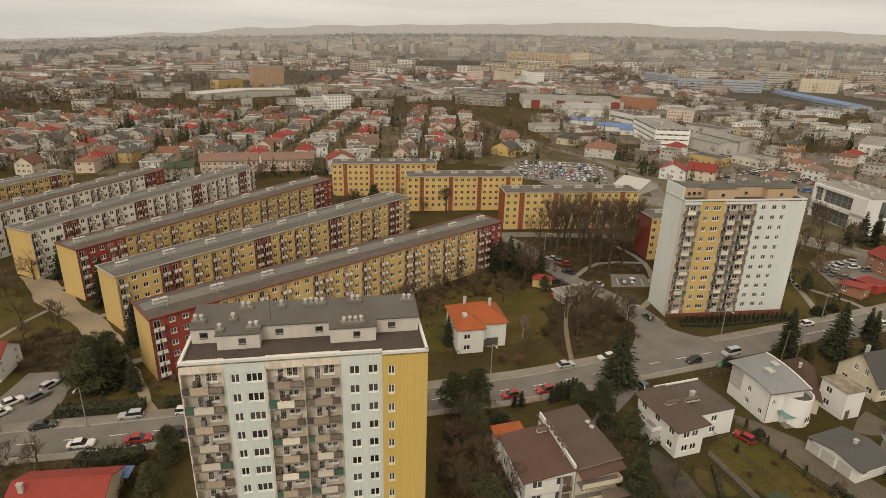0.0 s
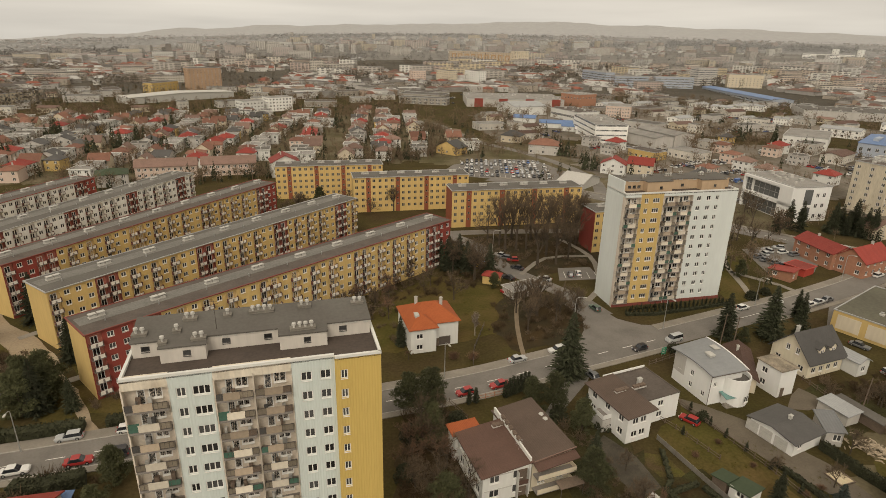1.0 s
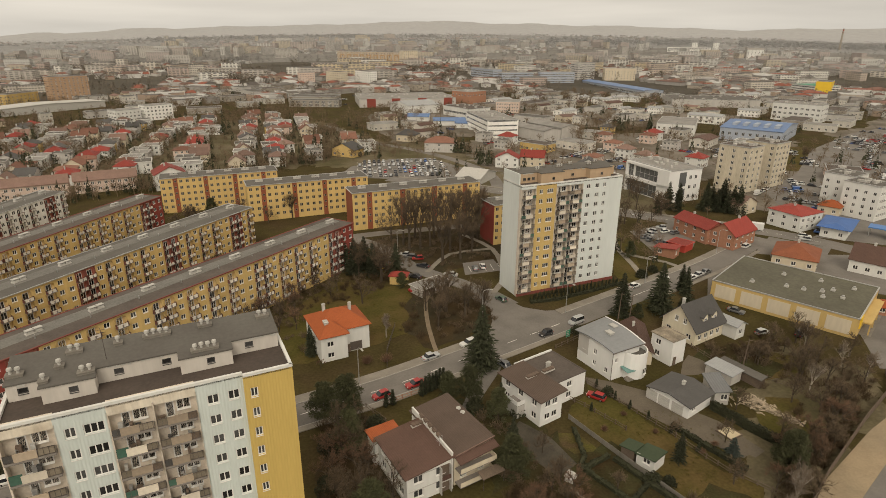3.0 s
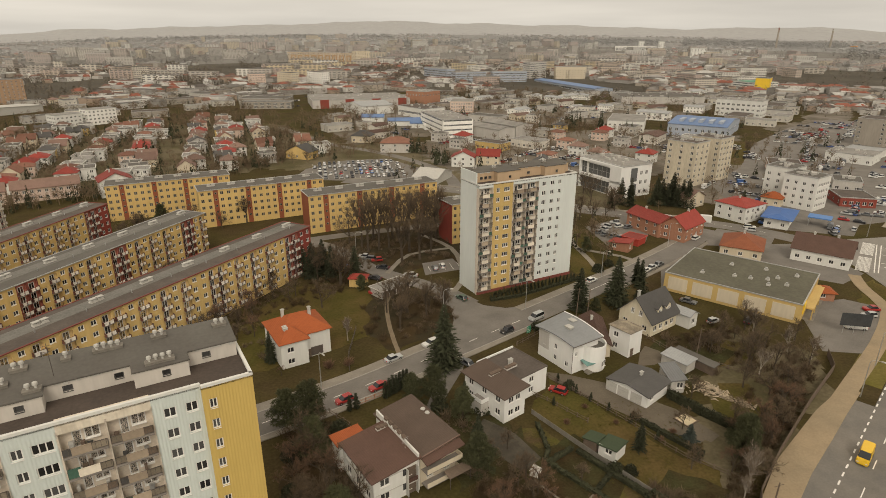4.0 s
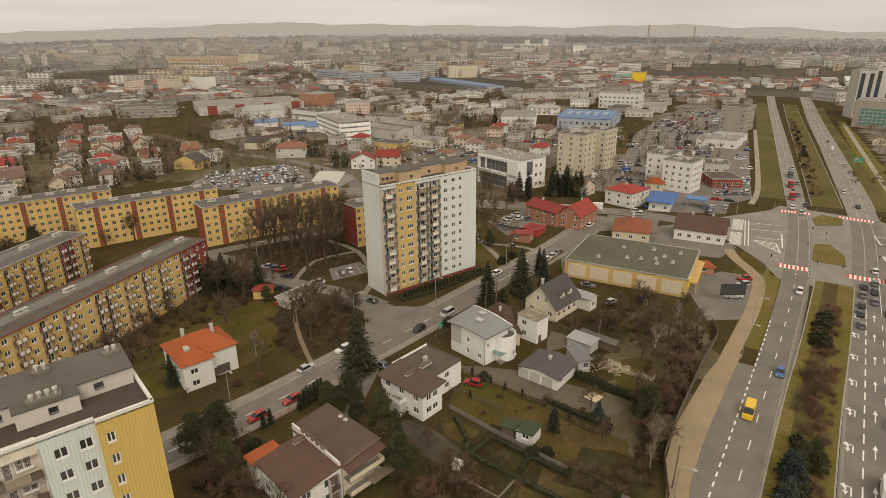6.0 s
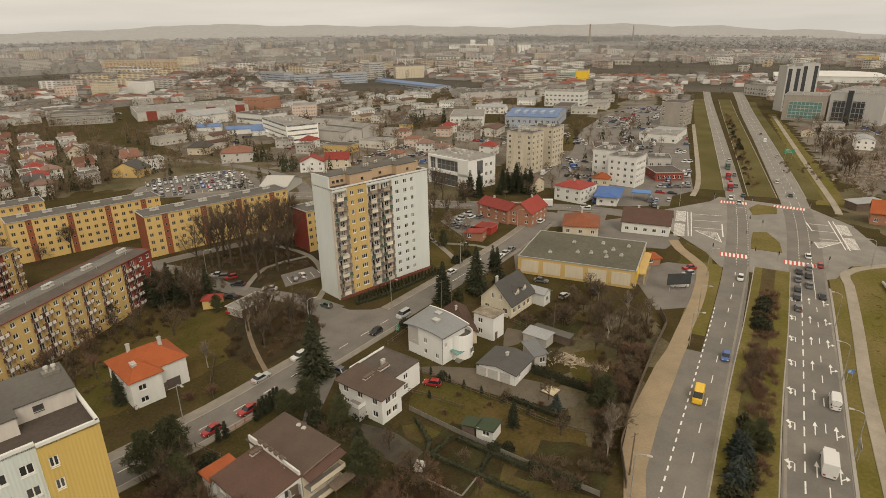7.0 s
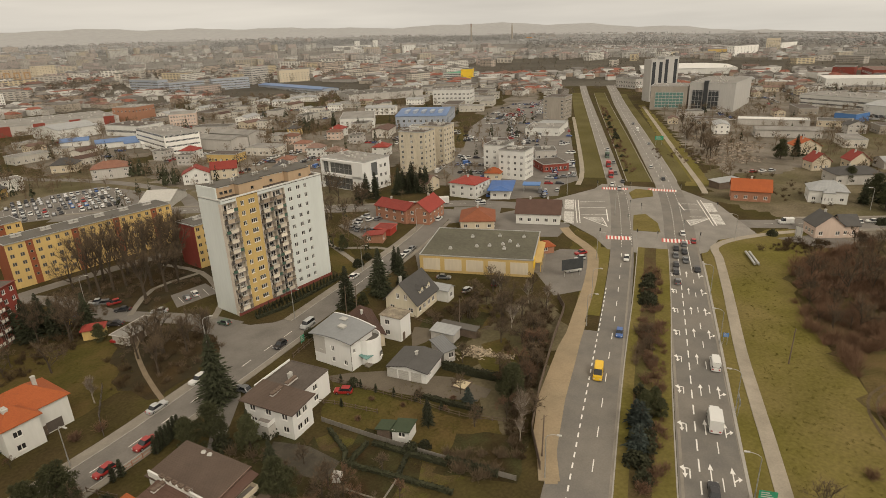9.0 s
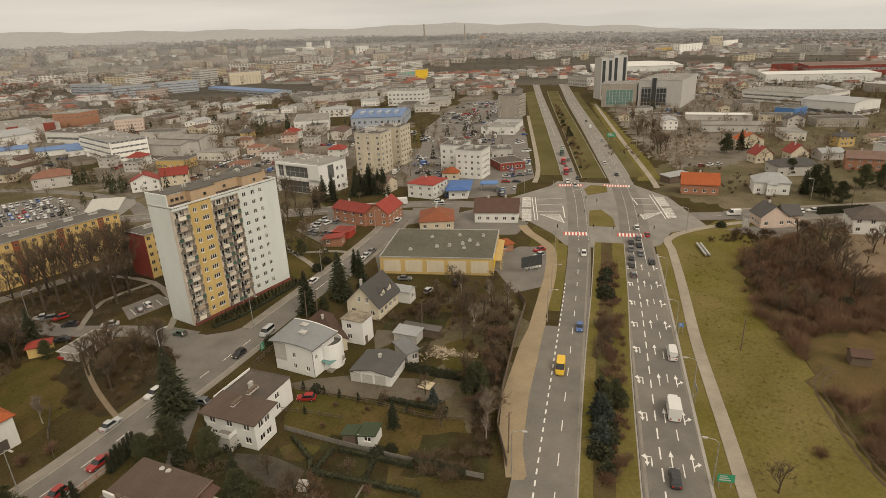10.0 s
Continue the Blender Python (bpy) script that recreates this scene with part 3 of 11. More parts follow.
def build_ground():
    q = Mesher()
    n = 96
    rings = [0, 60, 130, 220, 340, 500, 680, 760, 850, 1000, 1300, 1700, 2200, 2800, 3400, 4000, 4400]
    for i, r in enumerate(rings):
        for k in range(n):
            w = 2 * math.pi * k / n
            x, y = 60 + r * math.cos(w), 120 + r * math.sin(w)
            q.v.append((x, y, terrain(x, y)))
    for i in range(len(rings) - 1):
        for k in range(n):
            a, b = i * n + k, i * n + (k + 1) % n
            q.f.append((a, b, b + n, a + n) if i else (a, b + n, a + n))
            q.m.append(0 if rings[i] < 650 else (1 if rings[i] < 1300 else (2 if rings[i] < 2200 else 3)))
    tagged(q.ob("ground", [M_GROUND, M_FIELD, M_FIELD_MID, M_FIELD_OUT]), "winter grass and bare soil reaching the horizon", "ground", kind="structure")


build_ground()
sheet("grass", [
    [(-20, 120), (18, 131), (30, 146), (22, 160), (2, 168), (-12, 152)],
    [(95, 148), (104, 170), (112, 190), (104, 196), (92, 180), (88, 152)],
    [(41, 90.5), (44.8, 79.8), (47.6, 71.6), (53.5, 56.5), (60, 58.3), (64.3, 65), (60.9, 70), (59.6, 73.8), (57.5, 81.5), (54, 90.8), (50.4, 100.5), (47.8, 97.5), (44, 93.5)],
    [(87, 98), (97, 103), (105, 98), (99, 91), (89, 92)],
    [(79, 71), (85, 76), (90, 84), (84, 87), (77, 80)],
    [(-60, 101), (-66, 106), (-80, 122), (-96, 138), (-112, 152), (-118, 160), (-100, 160), (-84, 138), (-66, 116), (-58, 106)],
    [(-132, 150), (-119, 140), (-104, 130), (-110, 116), (-132, 128)],
    [(-110, 128), (-98, 122), (-90, 115), (-84, 119), (-100, 134)],
    [(155, 100), (168, 106), (172, 118), (164, 116), (152, 106)],
    [(-62, 103), (-70, 112), (-80, 108), (-74, 100)],
    [(262, 268), (284, 262), (330, 330), (316, 345)],
    [(276.5, 274.3), (292.9, 271.2), (256.5, 238.5), (240.2, 229.5), (252.8, 250.0)],
], 0.02, M_LAWN, "short green winter lawns with worn patches", "grass", 1.6)
sheet("garden_plot", [
    [(36.8, 86.6), (40.6, 85.6), (42.6, 79.4), (38.0, 77.9), (36.3, 82.0)],
    [(41.4, 76.6), (43.6, 77.0), (45.4, 70.6), (42.0, 68.6), (39.6, 73.6)],
    [(45.7, 69.2), (47.6, 64.4), (49.0, 59.0), (44.6, 60.6), (42.6, 67.0)],
    [(33.6, 73.2), (36.6, 75.0), (40.4, 67.2), (36.6, 65.8)],
    [(31.4, 71.6), (34.2, 66.4), (33.0, 62.6), (29.8, 68.0)],
    [(37.0, 64.4), (41.0, 66.0), (42.6, 60.4), (38.6, 58.6)],
], 0.026, mat("plot_grass", (0.08, 0.073, 0.021), 1.0, 0.4, 0.35, 10.0, 0.08, alt=(0.08, 0.056, 0.03), altscale=0.25, altpos=0.52), "grassed and dug vegetable plots between low hedges", "garden plot", 0.35)
sheet("meadow", [
    [(76, 17.4), (84, -8), (93.6, 1.7), (104, 8.8), (114, 14.3), (120.6, 16.4), (132, 23.6), (143, 33), (155, 38), (170, 45), (182, 44), (202, 42), (223, 55), (215, 64), (193, 74), (178, 68), (122, 41), (101, 30)],
    [(155, 99), (168, 105), (172, 118), (164, 116), (152, 105)],
    [(256, 114), (300, 138), (350, 172), (520, 279), (524, 274), (400, 192), (310, 134), (262, 104)],
], 0.022, M_MEADOW, "yellow-green winter meadow beside the carriageway", "grass", 1.2)
sheet("plots", [[(62, 56), (78, 65), (98, 75), (114, 84), (112, 97), (96, 105), (84, 94), (66, 72)], [(238, 100), (300, 122), (420, 192), (520, 262), (640, 310), (720, 160), (520, 20), (330, -70), (262, 0), (232, 60)], [(96, 200), (150, 214), (196, 262), (150, 300), (100, 330), (60, 300)], [(0, 345), (60, 300), (100, 300), (106, 420), (60, 402), (20, 520), (-20, 560), (-320, 480), (-320, 310), (-186, 282), (-100, 300)]], 0.012, M_ROUGH, "rough plots with dead grass and bare soil", "ground", 6.0)
sheet("yard", [
    [(112, 268), (150, 252), (205, 262), (300, 300), (350, 352), (300, 402), (200, 420), (108, 400), (96, 330)],
    [(60, 402), (110, 420), (200, 450), (300, 436), (420, 470), (560, 600), (330, 760), (180, 700), (60, 560)],
    [(186, 206), (226, 190), (262, 212), (320, 262), (300, 296), (220, 262), (190, 240)],
    [(330, 250), (400, 380), (470, 400), (590, 520), (620, 470), (420, 320), (352, 262)],
    [(400, 130), (520, 260), (560, 200), (640, 260), (760, 330), (790, 150), (560, 80)],
    [(290, 112), (330, 142), (400, 190), (520, 262), (610, 262), (600, 160), (540, 96), (470, 86), (390, 104), (340, 84), (306, 88)],
    [(204, 62), (226, 50), (236, 34), (262, 12), (250, 0), (222, 14), (208, 40)],
], 0.018, M_YARD, "grey gravel and asphalt yards between workshops", "yard", 5.0)
sheet("drive", [[(50.9, 102.9), (55, 100.3), (61.4, 94.6), (63.9, 84.7), (66.2, 77.3), (68.5, 72.8), (66.3, 72), (62.9, 77.3), (58.9, 83.1), (55.1, 90.5), (50.4, 100.2)], [(75.9, 102.9), (79.3, 105.6), (81.1, 102.4), (80.8, 98.9), (76.0, 97.6), (72.0, 98.3)], [(62, 84), (68.4, 71.6), (71.4, 72.7), (69.2, 82.1), (66.4, 86.3)]], 0.04, mat("dark_paved_drive", (0.125, 0.104, 0.078), 0.9, 0.2, 0.3, 10.0, 0.02), "dark paved drives and yards between the houses", "drive")
sheet("paved_yard", [[(31.4, 91.6), (28.6, 88.6), (29.8, 81.0), (32.2, 75.6), (36.8, 77.9), (35.9, 82.4), (35.2, 85.4)]], 0.04, mat("mossy_old_paving", (0.056, 0.048, 0.036), 0.95, 0.3, 0.5, 9.0, 0.02, alt=(0.078, 0.068, 0.052), altscale=0.3), "dark mossy paved yard behind the house", "yard", 0.2)
sheet("junction", [[(33, 119.5), (60, 131), (64, 134.5), (56, 135.5), (51, 139), (47, 148), (42, 152), (39, 148), (42, 141), (40, 133)]], 0.052, M_ASPHALT_OLD, "worn asphalt of the side street's mouth", "road")
sheet("leaf_litter", [
    [(18, 168), (70, 172), (64, 212), (16, 206)],
    [(22, 122), (46, 134), (44, 146), (24, 160), (16, 132)],
    [(-140, 160), (-112, 150), (-106, 160), (-130, 176)],
    [(-110, 108), (-84, 108), (-82, 124), (-104, 128)],
    [(-8, 60), (8, 62), (6, 100), (-6, 100)],
], 0.024, M_LITTER, "brown leaf litter and bare soil under trees", "leaf litter", 2.2)
sheet("thicket_floor", [[(95, 0), (114, 13), (134, 24), (156, 37), (176, 47), (200, 42), (232, 30), (250, 0), (150, -40)]], 0.028, M_HEATH, "brown litter and dead grass under the thicket", "soil", 4.0)
sheet("clearing", [[(126, 19.5), (137, 20.5), (153, 6), (138, -3), (120, 2), (110, 9), (116, 14)]], 0.034, mat("clearing_grass", (0.125, 0.083, 0.042), 1.0, 0.35, 0.2, 12.0, 0.1, alt=(0.1, 0.078, 0.033), altscale=0.08), "rough grass clearing round the wooden hut", "grass", 3.0)


def build_track():
    q = Mesher()
    line = smooth_line([(80, -14), (88, -4), (93.6, 1.7), (97.7, 4.8), (104.1, 8.8), (114.1, 14.3), (121, 15.4), (126, 14)], 3)
    for o in (-1.0, 0.5):
        strip(q, line, o, o + 0.55, 0.05, 0, 0.03)
    tagged(q.ob("track", mat("bare_wheel_ruts", (0.105, 0.08, 0.05), 1.0, 0.3, 0.5)), "two bare wheel ruts along the scrub", "track", kind="structure")


build_track()
sheet("bare_yard", [[(219, 32), (231, 17), (212, 4), (188, 8), (184, 18), (198, 27)]], 0.034, mat("bare_earth_yard", (0.2, 0.145, 0.095), 0.95, 0.3, 0.3, 6.0, 0.05), "bare earth yard with rubble behind the houses", "soil", 3.0)
sheet("garden_soil", [
    [(33.3, 85.7), (37.6, 87.2), (36, 83.2), (38, 78.2), (31.5, 76.6), (33, 81.7)],
    [(28, 78), (46, 82), (50, 70), (40, 62), (26, 66)],
    [(46, 64), (56, 68), (66, 58), (54, 52)],
    [(78, 88), (98, 96), (92, 108), (76, 104)],
    [(20, 74), (34, 80), (36, 96), (26, 98)],
], 0.028, M_SOIL, "dug garden beds and rough weedy soil", "soil", 1.0)
sheet("dirt_lot", [
    [(-134, 158), (-127.2, 151.8), (-118.2, 141.9), (-101.9, 131), (-95.5, 125.7), (-90.5, 121.3), (-83.9, 120), (-77.5, 111.9), (-69.4, 102.2), (-64.4, 95.6), (-62.0, 96.2), (-68.3, 104), (-76.9, 114.5), (-84.1, 123.5), (-93.7, 133), (-103.7, 140), (-110.4, 146.5), (-115.7, 149.4), (-121, 156)],
    [(150, 168), (146, 190), (150, 190), (160, 178)],
], 0.034, M_DIRT, "pale trodden dirt paths and lots", "dirt", 0.5)
sheet("parking_lot", [
    [(14, 311), (24, 335), (50, 352), (74, 350), (92, 300), (74, 295), (50, 296)],
    [(42, 165), (55, 166), (55, 176), (44, 175)],
    [(118, 90), (126, 86), (156, 101), (150, 110), (134, 112)],
    [(112, 170), (128, 170), (146, 190), (138, 198), (116, 192)],
    [(180, 170), (206, 150), (222, 160), (216, 178), (206, 180)],
    [(206, 160), (236, 159), (262, 178), (330, 226), (420, 290), (520, 362), (500, 400), (420, 372), (330, 320), (262, 262), (214, 232), (196, 200)],
    [(-95, 88), (-84, 88.5), (-82, 96), (-86, 110), (-96, 108)],
    [(20, 96), (26, 100), (34, 110), (36, 114), (30, 112)],
    [(145, 160), (165, 150), (176, 158), (164, 174)],
    [(104, 131), (112, 136), (128, 150), (122, 154)],
    [(140, 146), (150, 158), (180, 150), (174, 122), (160, 118), (150, 130)],
    [(206, 60), (222, 48), (216, 38), (204, 46)],
], 0.05, M_ASPHALT_OLD, "grey asphalt parking and yards", "parking lot")


def build_roads():
    q = Mesher()
    strip(q, STREET, -3.7, 3.7, 0.06, 0, 0.06)
    strip(q, PARK_ROAD, -3.2, 3.2, 0.058, 0, 0.06)
    strip(q, COURT, -3.0, 3.0, 0.056, 0, 0.06)
    strip(q, COURT_E, -2.6, 2.6, 0.054, 0, 0.06)
    strip(q, CROSS, -4.8, 4.8, 0.062, 0, 0.06)
    strip(q, [p for p in CROSS if p[0] > 222], -6.0, 6.0, 0.058, 0, 0.05)
    tagged(q.ob("street", M_ASPHALT_OLD), "two-lane street of worn pale grey asphalt", "road", kind="structure")
    q = Mesher()
    strip(q, DUAL_L, -3.7, 3.7, 0.066, 0, 0.066)
    strip(q, DUAL_R, -5.2, 5.2, 0.066, 0, 0.066)
    strip(q, [p for p in DUAL_L if -20 < p[0] < 112], 3.7, 7.4, 0.062, 0, 0.062)
    tagged(q.ob("road", M_ASPHALT), "dual carriageway of smooth grey asphalt", "road", kind="structure")
    q = Mesher()
    q.prism([(168, 108), (175, 122), (186, 150), (200, 148), (226, 144), (236, 146), (248, 113), (236, 92), (222, 80), (206, 66), (192, 74), (178, 72), (168, 76), (160, 98)], 0.0, 0.064)
    strip(q, [p for p in DUAL_L if p[0] > 226], -3.7, 3.7, 0.068, 0, 0.068)
    strip(q, [p for p in DUAL_R if p[0] > 236], -5.2, 5.2, 0.068, 0, 0.068)
    tagged(q.ob("road", M_ASPHALT_PALE), "worn pale asphalt of the signal crossing and the road beyond", "road", kind="structure")
    q = Mesher()
    strip(q, [p for p in DUAL_R if p[0] < 178], -13.5, -5.7, 0.03, 0, 0.03)
    strip(q, [p for p in DUAL_L if 112 < p[0] < 168], 3.9, 10.5, 0.03, 0, 0.03)
    tagged(q.ob("verge", M_MEADOW), "grass verges beside the carriageways", "grass", kind="structure")
    q = Mesher()
    strip(q, [p for p in DUAL_L if 245 < p[0] < 600], 4.2, 15, 0.03, 0, 0.03)
    strip(q, [p for p in DUAL_R if 255 < p[0] < 600], -12, -5.5, 0.03, 0, 0.03)
    tagged(q.ob("verge", M_VERGE), "worn grass verges beyond the crossing", "grass", kind="structure")
    # raised islands and the green median
    q = Mesher()
    for p in ([(183, 101), (187, 92.5), (196, 98), (204, 107), (200, 110), (192, 106)], [(221, 122), (230, 117), (239, 122), (237, 129), (229, 128)]):
        q.prism(p, 0.0, 0.2)
    med = [((a[0] + b[0]) / 2, (a[1] + b[1]) / 2) for a, b in (((-120, -49), (-110, -66)), ((63.7, 43.8), (70, 26)), ((131.4, 77.6), (136, 59)))]
    s1 = smooth_line([(-115, -58), (67, 36.3), (135, 69.6), (170, 87)], 10)
    strip(q, s1, -5.0, 4.6, 0.14, 0, 0.14)
    tagged(q.ob("median", M_MEADOW), "grassy median strip with kerbs", "median", kind="structure")
    q = Mesher()
    s2 = smooth_line([(250, 134), (358, 206.5), (506, 306.5), (600, 369)], 10)
    strip(q, s2, -5.6, 5.6, 0.14, 0, 0.14)
    tagged(q.ob("median", M_VERGE), "brownish grass median beyond the crossing", "median", kind="structure")
    q = Mesher()
    strip(q, s1, -1.2, 2.4, 0.146, 0, 0.02)
    tagged(q.ob("median_soil", M_HEATH), "brown litter under the median's shrubs", "soil", kind="structure")
    # pavements
    q = Mesher()
    strip(q, STREET[:52], 3.95, 6.6, 0.17, 0, 0.17)
    strip(q, [p for p in STREET if 58 < p[0] < 150], 3.95, 6.4, 0.17, 0, 0.17)
    strip(q, [p for p in STREET if -200 < p[0] < 60], -5.4, -3.95, 0.17, 0, 0.17)
    strip(q, [p for p in STREET if 86 < p[0] < 150], -5.4, -3.95, 0.17, 0, 0.17)
    strip(q, [p for p in CROSS if p[0] < 160], 5.0, 7.2, 0.17, 0, 0.17)
    strip(q, [p for p in CROSS if p[0] > 226], 6.2, 8.4, 0.17, 0, 0.17)
    strip(q, [p for p in CROSS if p[0] > 232], -8.6, -6.2, 0.17, 0, 0.17)
    strip(q, smooth_line([(108, 189), (102, 178), (98, 160), (95, 149)]), -0.9, 0.9, 0.1, 0, 0.1)
    strip(q, smooth_line([(100, 171), (110, 160), (112, 155)]), -0.9, 0.9, 0.1, 0, 0.1)
    strip(q, smooth_line([(46, 150), (52, 158), (55, 166), (58, 186), (52, 204)]), -0.9, 0.9, 0.1, 0, 0.1)
    strip(q, smooth_line([(31, 170), (42, 184), (58, 186)]), -0.8, 0.8, 0.09, 0, 0.09)
    for line in ([(-118.5, 148.3), (-112, 155)], [(-97.9, 132.7), (-91, 140.5)], [(-76.7, 114), (-71, 118.4)]):
        strip(q, line, -1.0, 1.0, 0.09, 0, 0.09)
    strip(q, [(-111, 138.5), (-112.6, 131), (-113.5, 118)], -0.6, 0.6, 0.09, 0, 0.09)
    strip(q, smooth_line([(33.0, 73.2), (34.6, 68.8), (36.1, 65.2)], 1.0), -0.15, 0.15, 0.1, 0, 0.1)
    strip(q, [(36.1, 65.2), (38.7, 66.3), (41.4, 67.5)], -0.15, 0.15, 0.1, 0, 0.1)
    strip(q, [(28.5, 66.0), (31.0, 60.0)], -0.2, 0.2, 0.1, 0, 0.1)
    tagged(q.ob("pavement", M_PAVING), "grey concrete pavements and footpaths", "pavement", kind="structure")
    q = Mesher()
    strip(q, smooth_line([(22, 121), (23, 134), (26, 150), (31, 158)]), -0.55, 0.55, 0.05, 0, 0.05)
    tagged(q.ob("trail", mat("trodden_earth", (0.2, 0.155, 0.105), 0.98, 0.25, 0.5, 9.0, 0.03)), "trodden earth path across the grass", "path", kind="structure")
    q = Mesher()
    strip(q, smooth_line([(58, 48.2), (66, 54.5), (78, 61.5), (109, 76.2), (134, 88), (152, 98.5), (158, 105), (164, 115), (170, 122)], 4), -1.6, 1.9, 0.13, 0, 0.13)
    q.prism([(58.3, 46.9), (65.2, 51.9), (78.7, 59.4), (91, 65.3), (100.5, 70), (110, 74.4), (109.5, 77.7), (95.3, 72.7), (75.5, 63.8), (65.8, 57.6), (56.9, 48.4)], 0.0, 0.12)
    tagged(q.ob("cycle_path", M_SAND), "sandy-coloured paved cycle path beside the carriageway", "path", kind="structure")
    q = Mesher()
    strip(q, smooth_line([(-60, -53.0), (76.6, 17.5), (101.2, 30.4), (121.5, 41.0), (150, 54.6), (176, 67.5), (184, 72), (196, 70), (212, 61), (226, 50)], 4), -1.25, 1.35, 0.13, 0, 0.13)
    strip(q, smooth_line([(248, 102), (262, 110), (340, 160), (510, 268)], 8), -1.3, 1.3, 0.13, 0, 0.13)
    strip(q, smooth_line([(228, 154), (250, 166), (300, 200), (420, 284)], 8), -1.2, 1.2, 0.13, 0, 0.13)
    tagged(q.ob("cycle_path", M_PATH), "pale worn asphalt footpath and cycle path", "path", kind="structure")
    # kerbs
    q = Mesher()
    for pts, o in ((STREET[:52], 3.72), ([p for p in STREET if 58 < p[0] < 150], 3.72), ([p for p in STREET if -200 < p[0] < 60], -3.92)):
        strip(q, pts, o, o + 0.2, 0.19, 0, 0.19)
    for pts in (s1, s2):
        w = 5.0 if pts is s1 else 5.6
        strip(q, pts, -w - 0.25, -w, 0.17, 0, 0.17)
        strip(q, pts, (4.6 if pts is s1 else 5.6), (4.85 if pts is s1 else 5.85), 0.17, 0, 0.17)
    strip(q, [p for p in DUAL_R if p[0] < 172], -5.75, -5.2, 0.16, 0, 0.16)
    strip(q, [p for p in DUAL_R if p[0] > 252], -5.55, -5.2, 0.16, 0, 0.16)
    strip(q, [p for p in DUAL_L if p[0] > 250], 3.7, 4.1, 0.16, 0, 0.16)
    tagged(q.ob("kerb", M_KERB), "raised concrete kerbs along the roads", "kerb", kind="structure")


def dashes(q, pts, off, s0, s1, on, gap, w, z=0.074, mi=0):
    s = s0
    while s < s1:
        a, h = along(pts, s)
        b, h2 = along(pts, min(s1, s + on))
        strip(q, [a, b], off - w / 2, off + w / 2, z, mi)
        s += on + gap


def arrow(q, x, y, head, kind):
    """A lane arrow that points along head."""
    parts = []
    if kind != "left":
        parts += [[(-0.1, 0), (0.1, 0), (0.1, 3.0), (-0.1, 3.0)], [(-0.42, 3.0), (0.42, 3.0), (0, 4.6)]]
    if kind == "right":
        parts += [[(0.1, 0.9), (0.75, 1.7), (0.75, 2.0), (0.1, 1.3)], [(0.75, 1.2), (1.35, 1.95), (0.75, 2.5)]]
    if kind == "left":
        parts += [[(-0.1, 0), (0.12, 0), (0.12, 2.6), (-0.1, 2.6)], [(-0.9, 2.3), (0.12, 2.3), (0.12, 2.6), (-0.9, 2.6)], [(-0.9, 1.7), (-0.9, 3.2), (-1.6, 2.45)], [(-0.9, 1.0), (-0.65, 1.0), (-0.65, 2.3), (-0.9, 2.3)], [(-1.2, 1.1), (-0.35, 1.1), (-0.78, 0.0)]]
    m = pose(x, y, 0.076, 0, 0, head - 90)
    for p in parts:
        q.face([m @ Vector((a, b, 0)) for a, b in p])


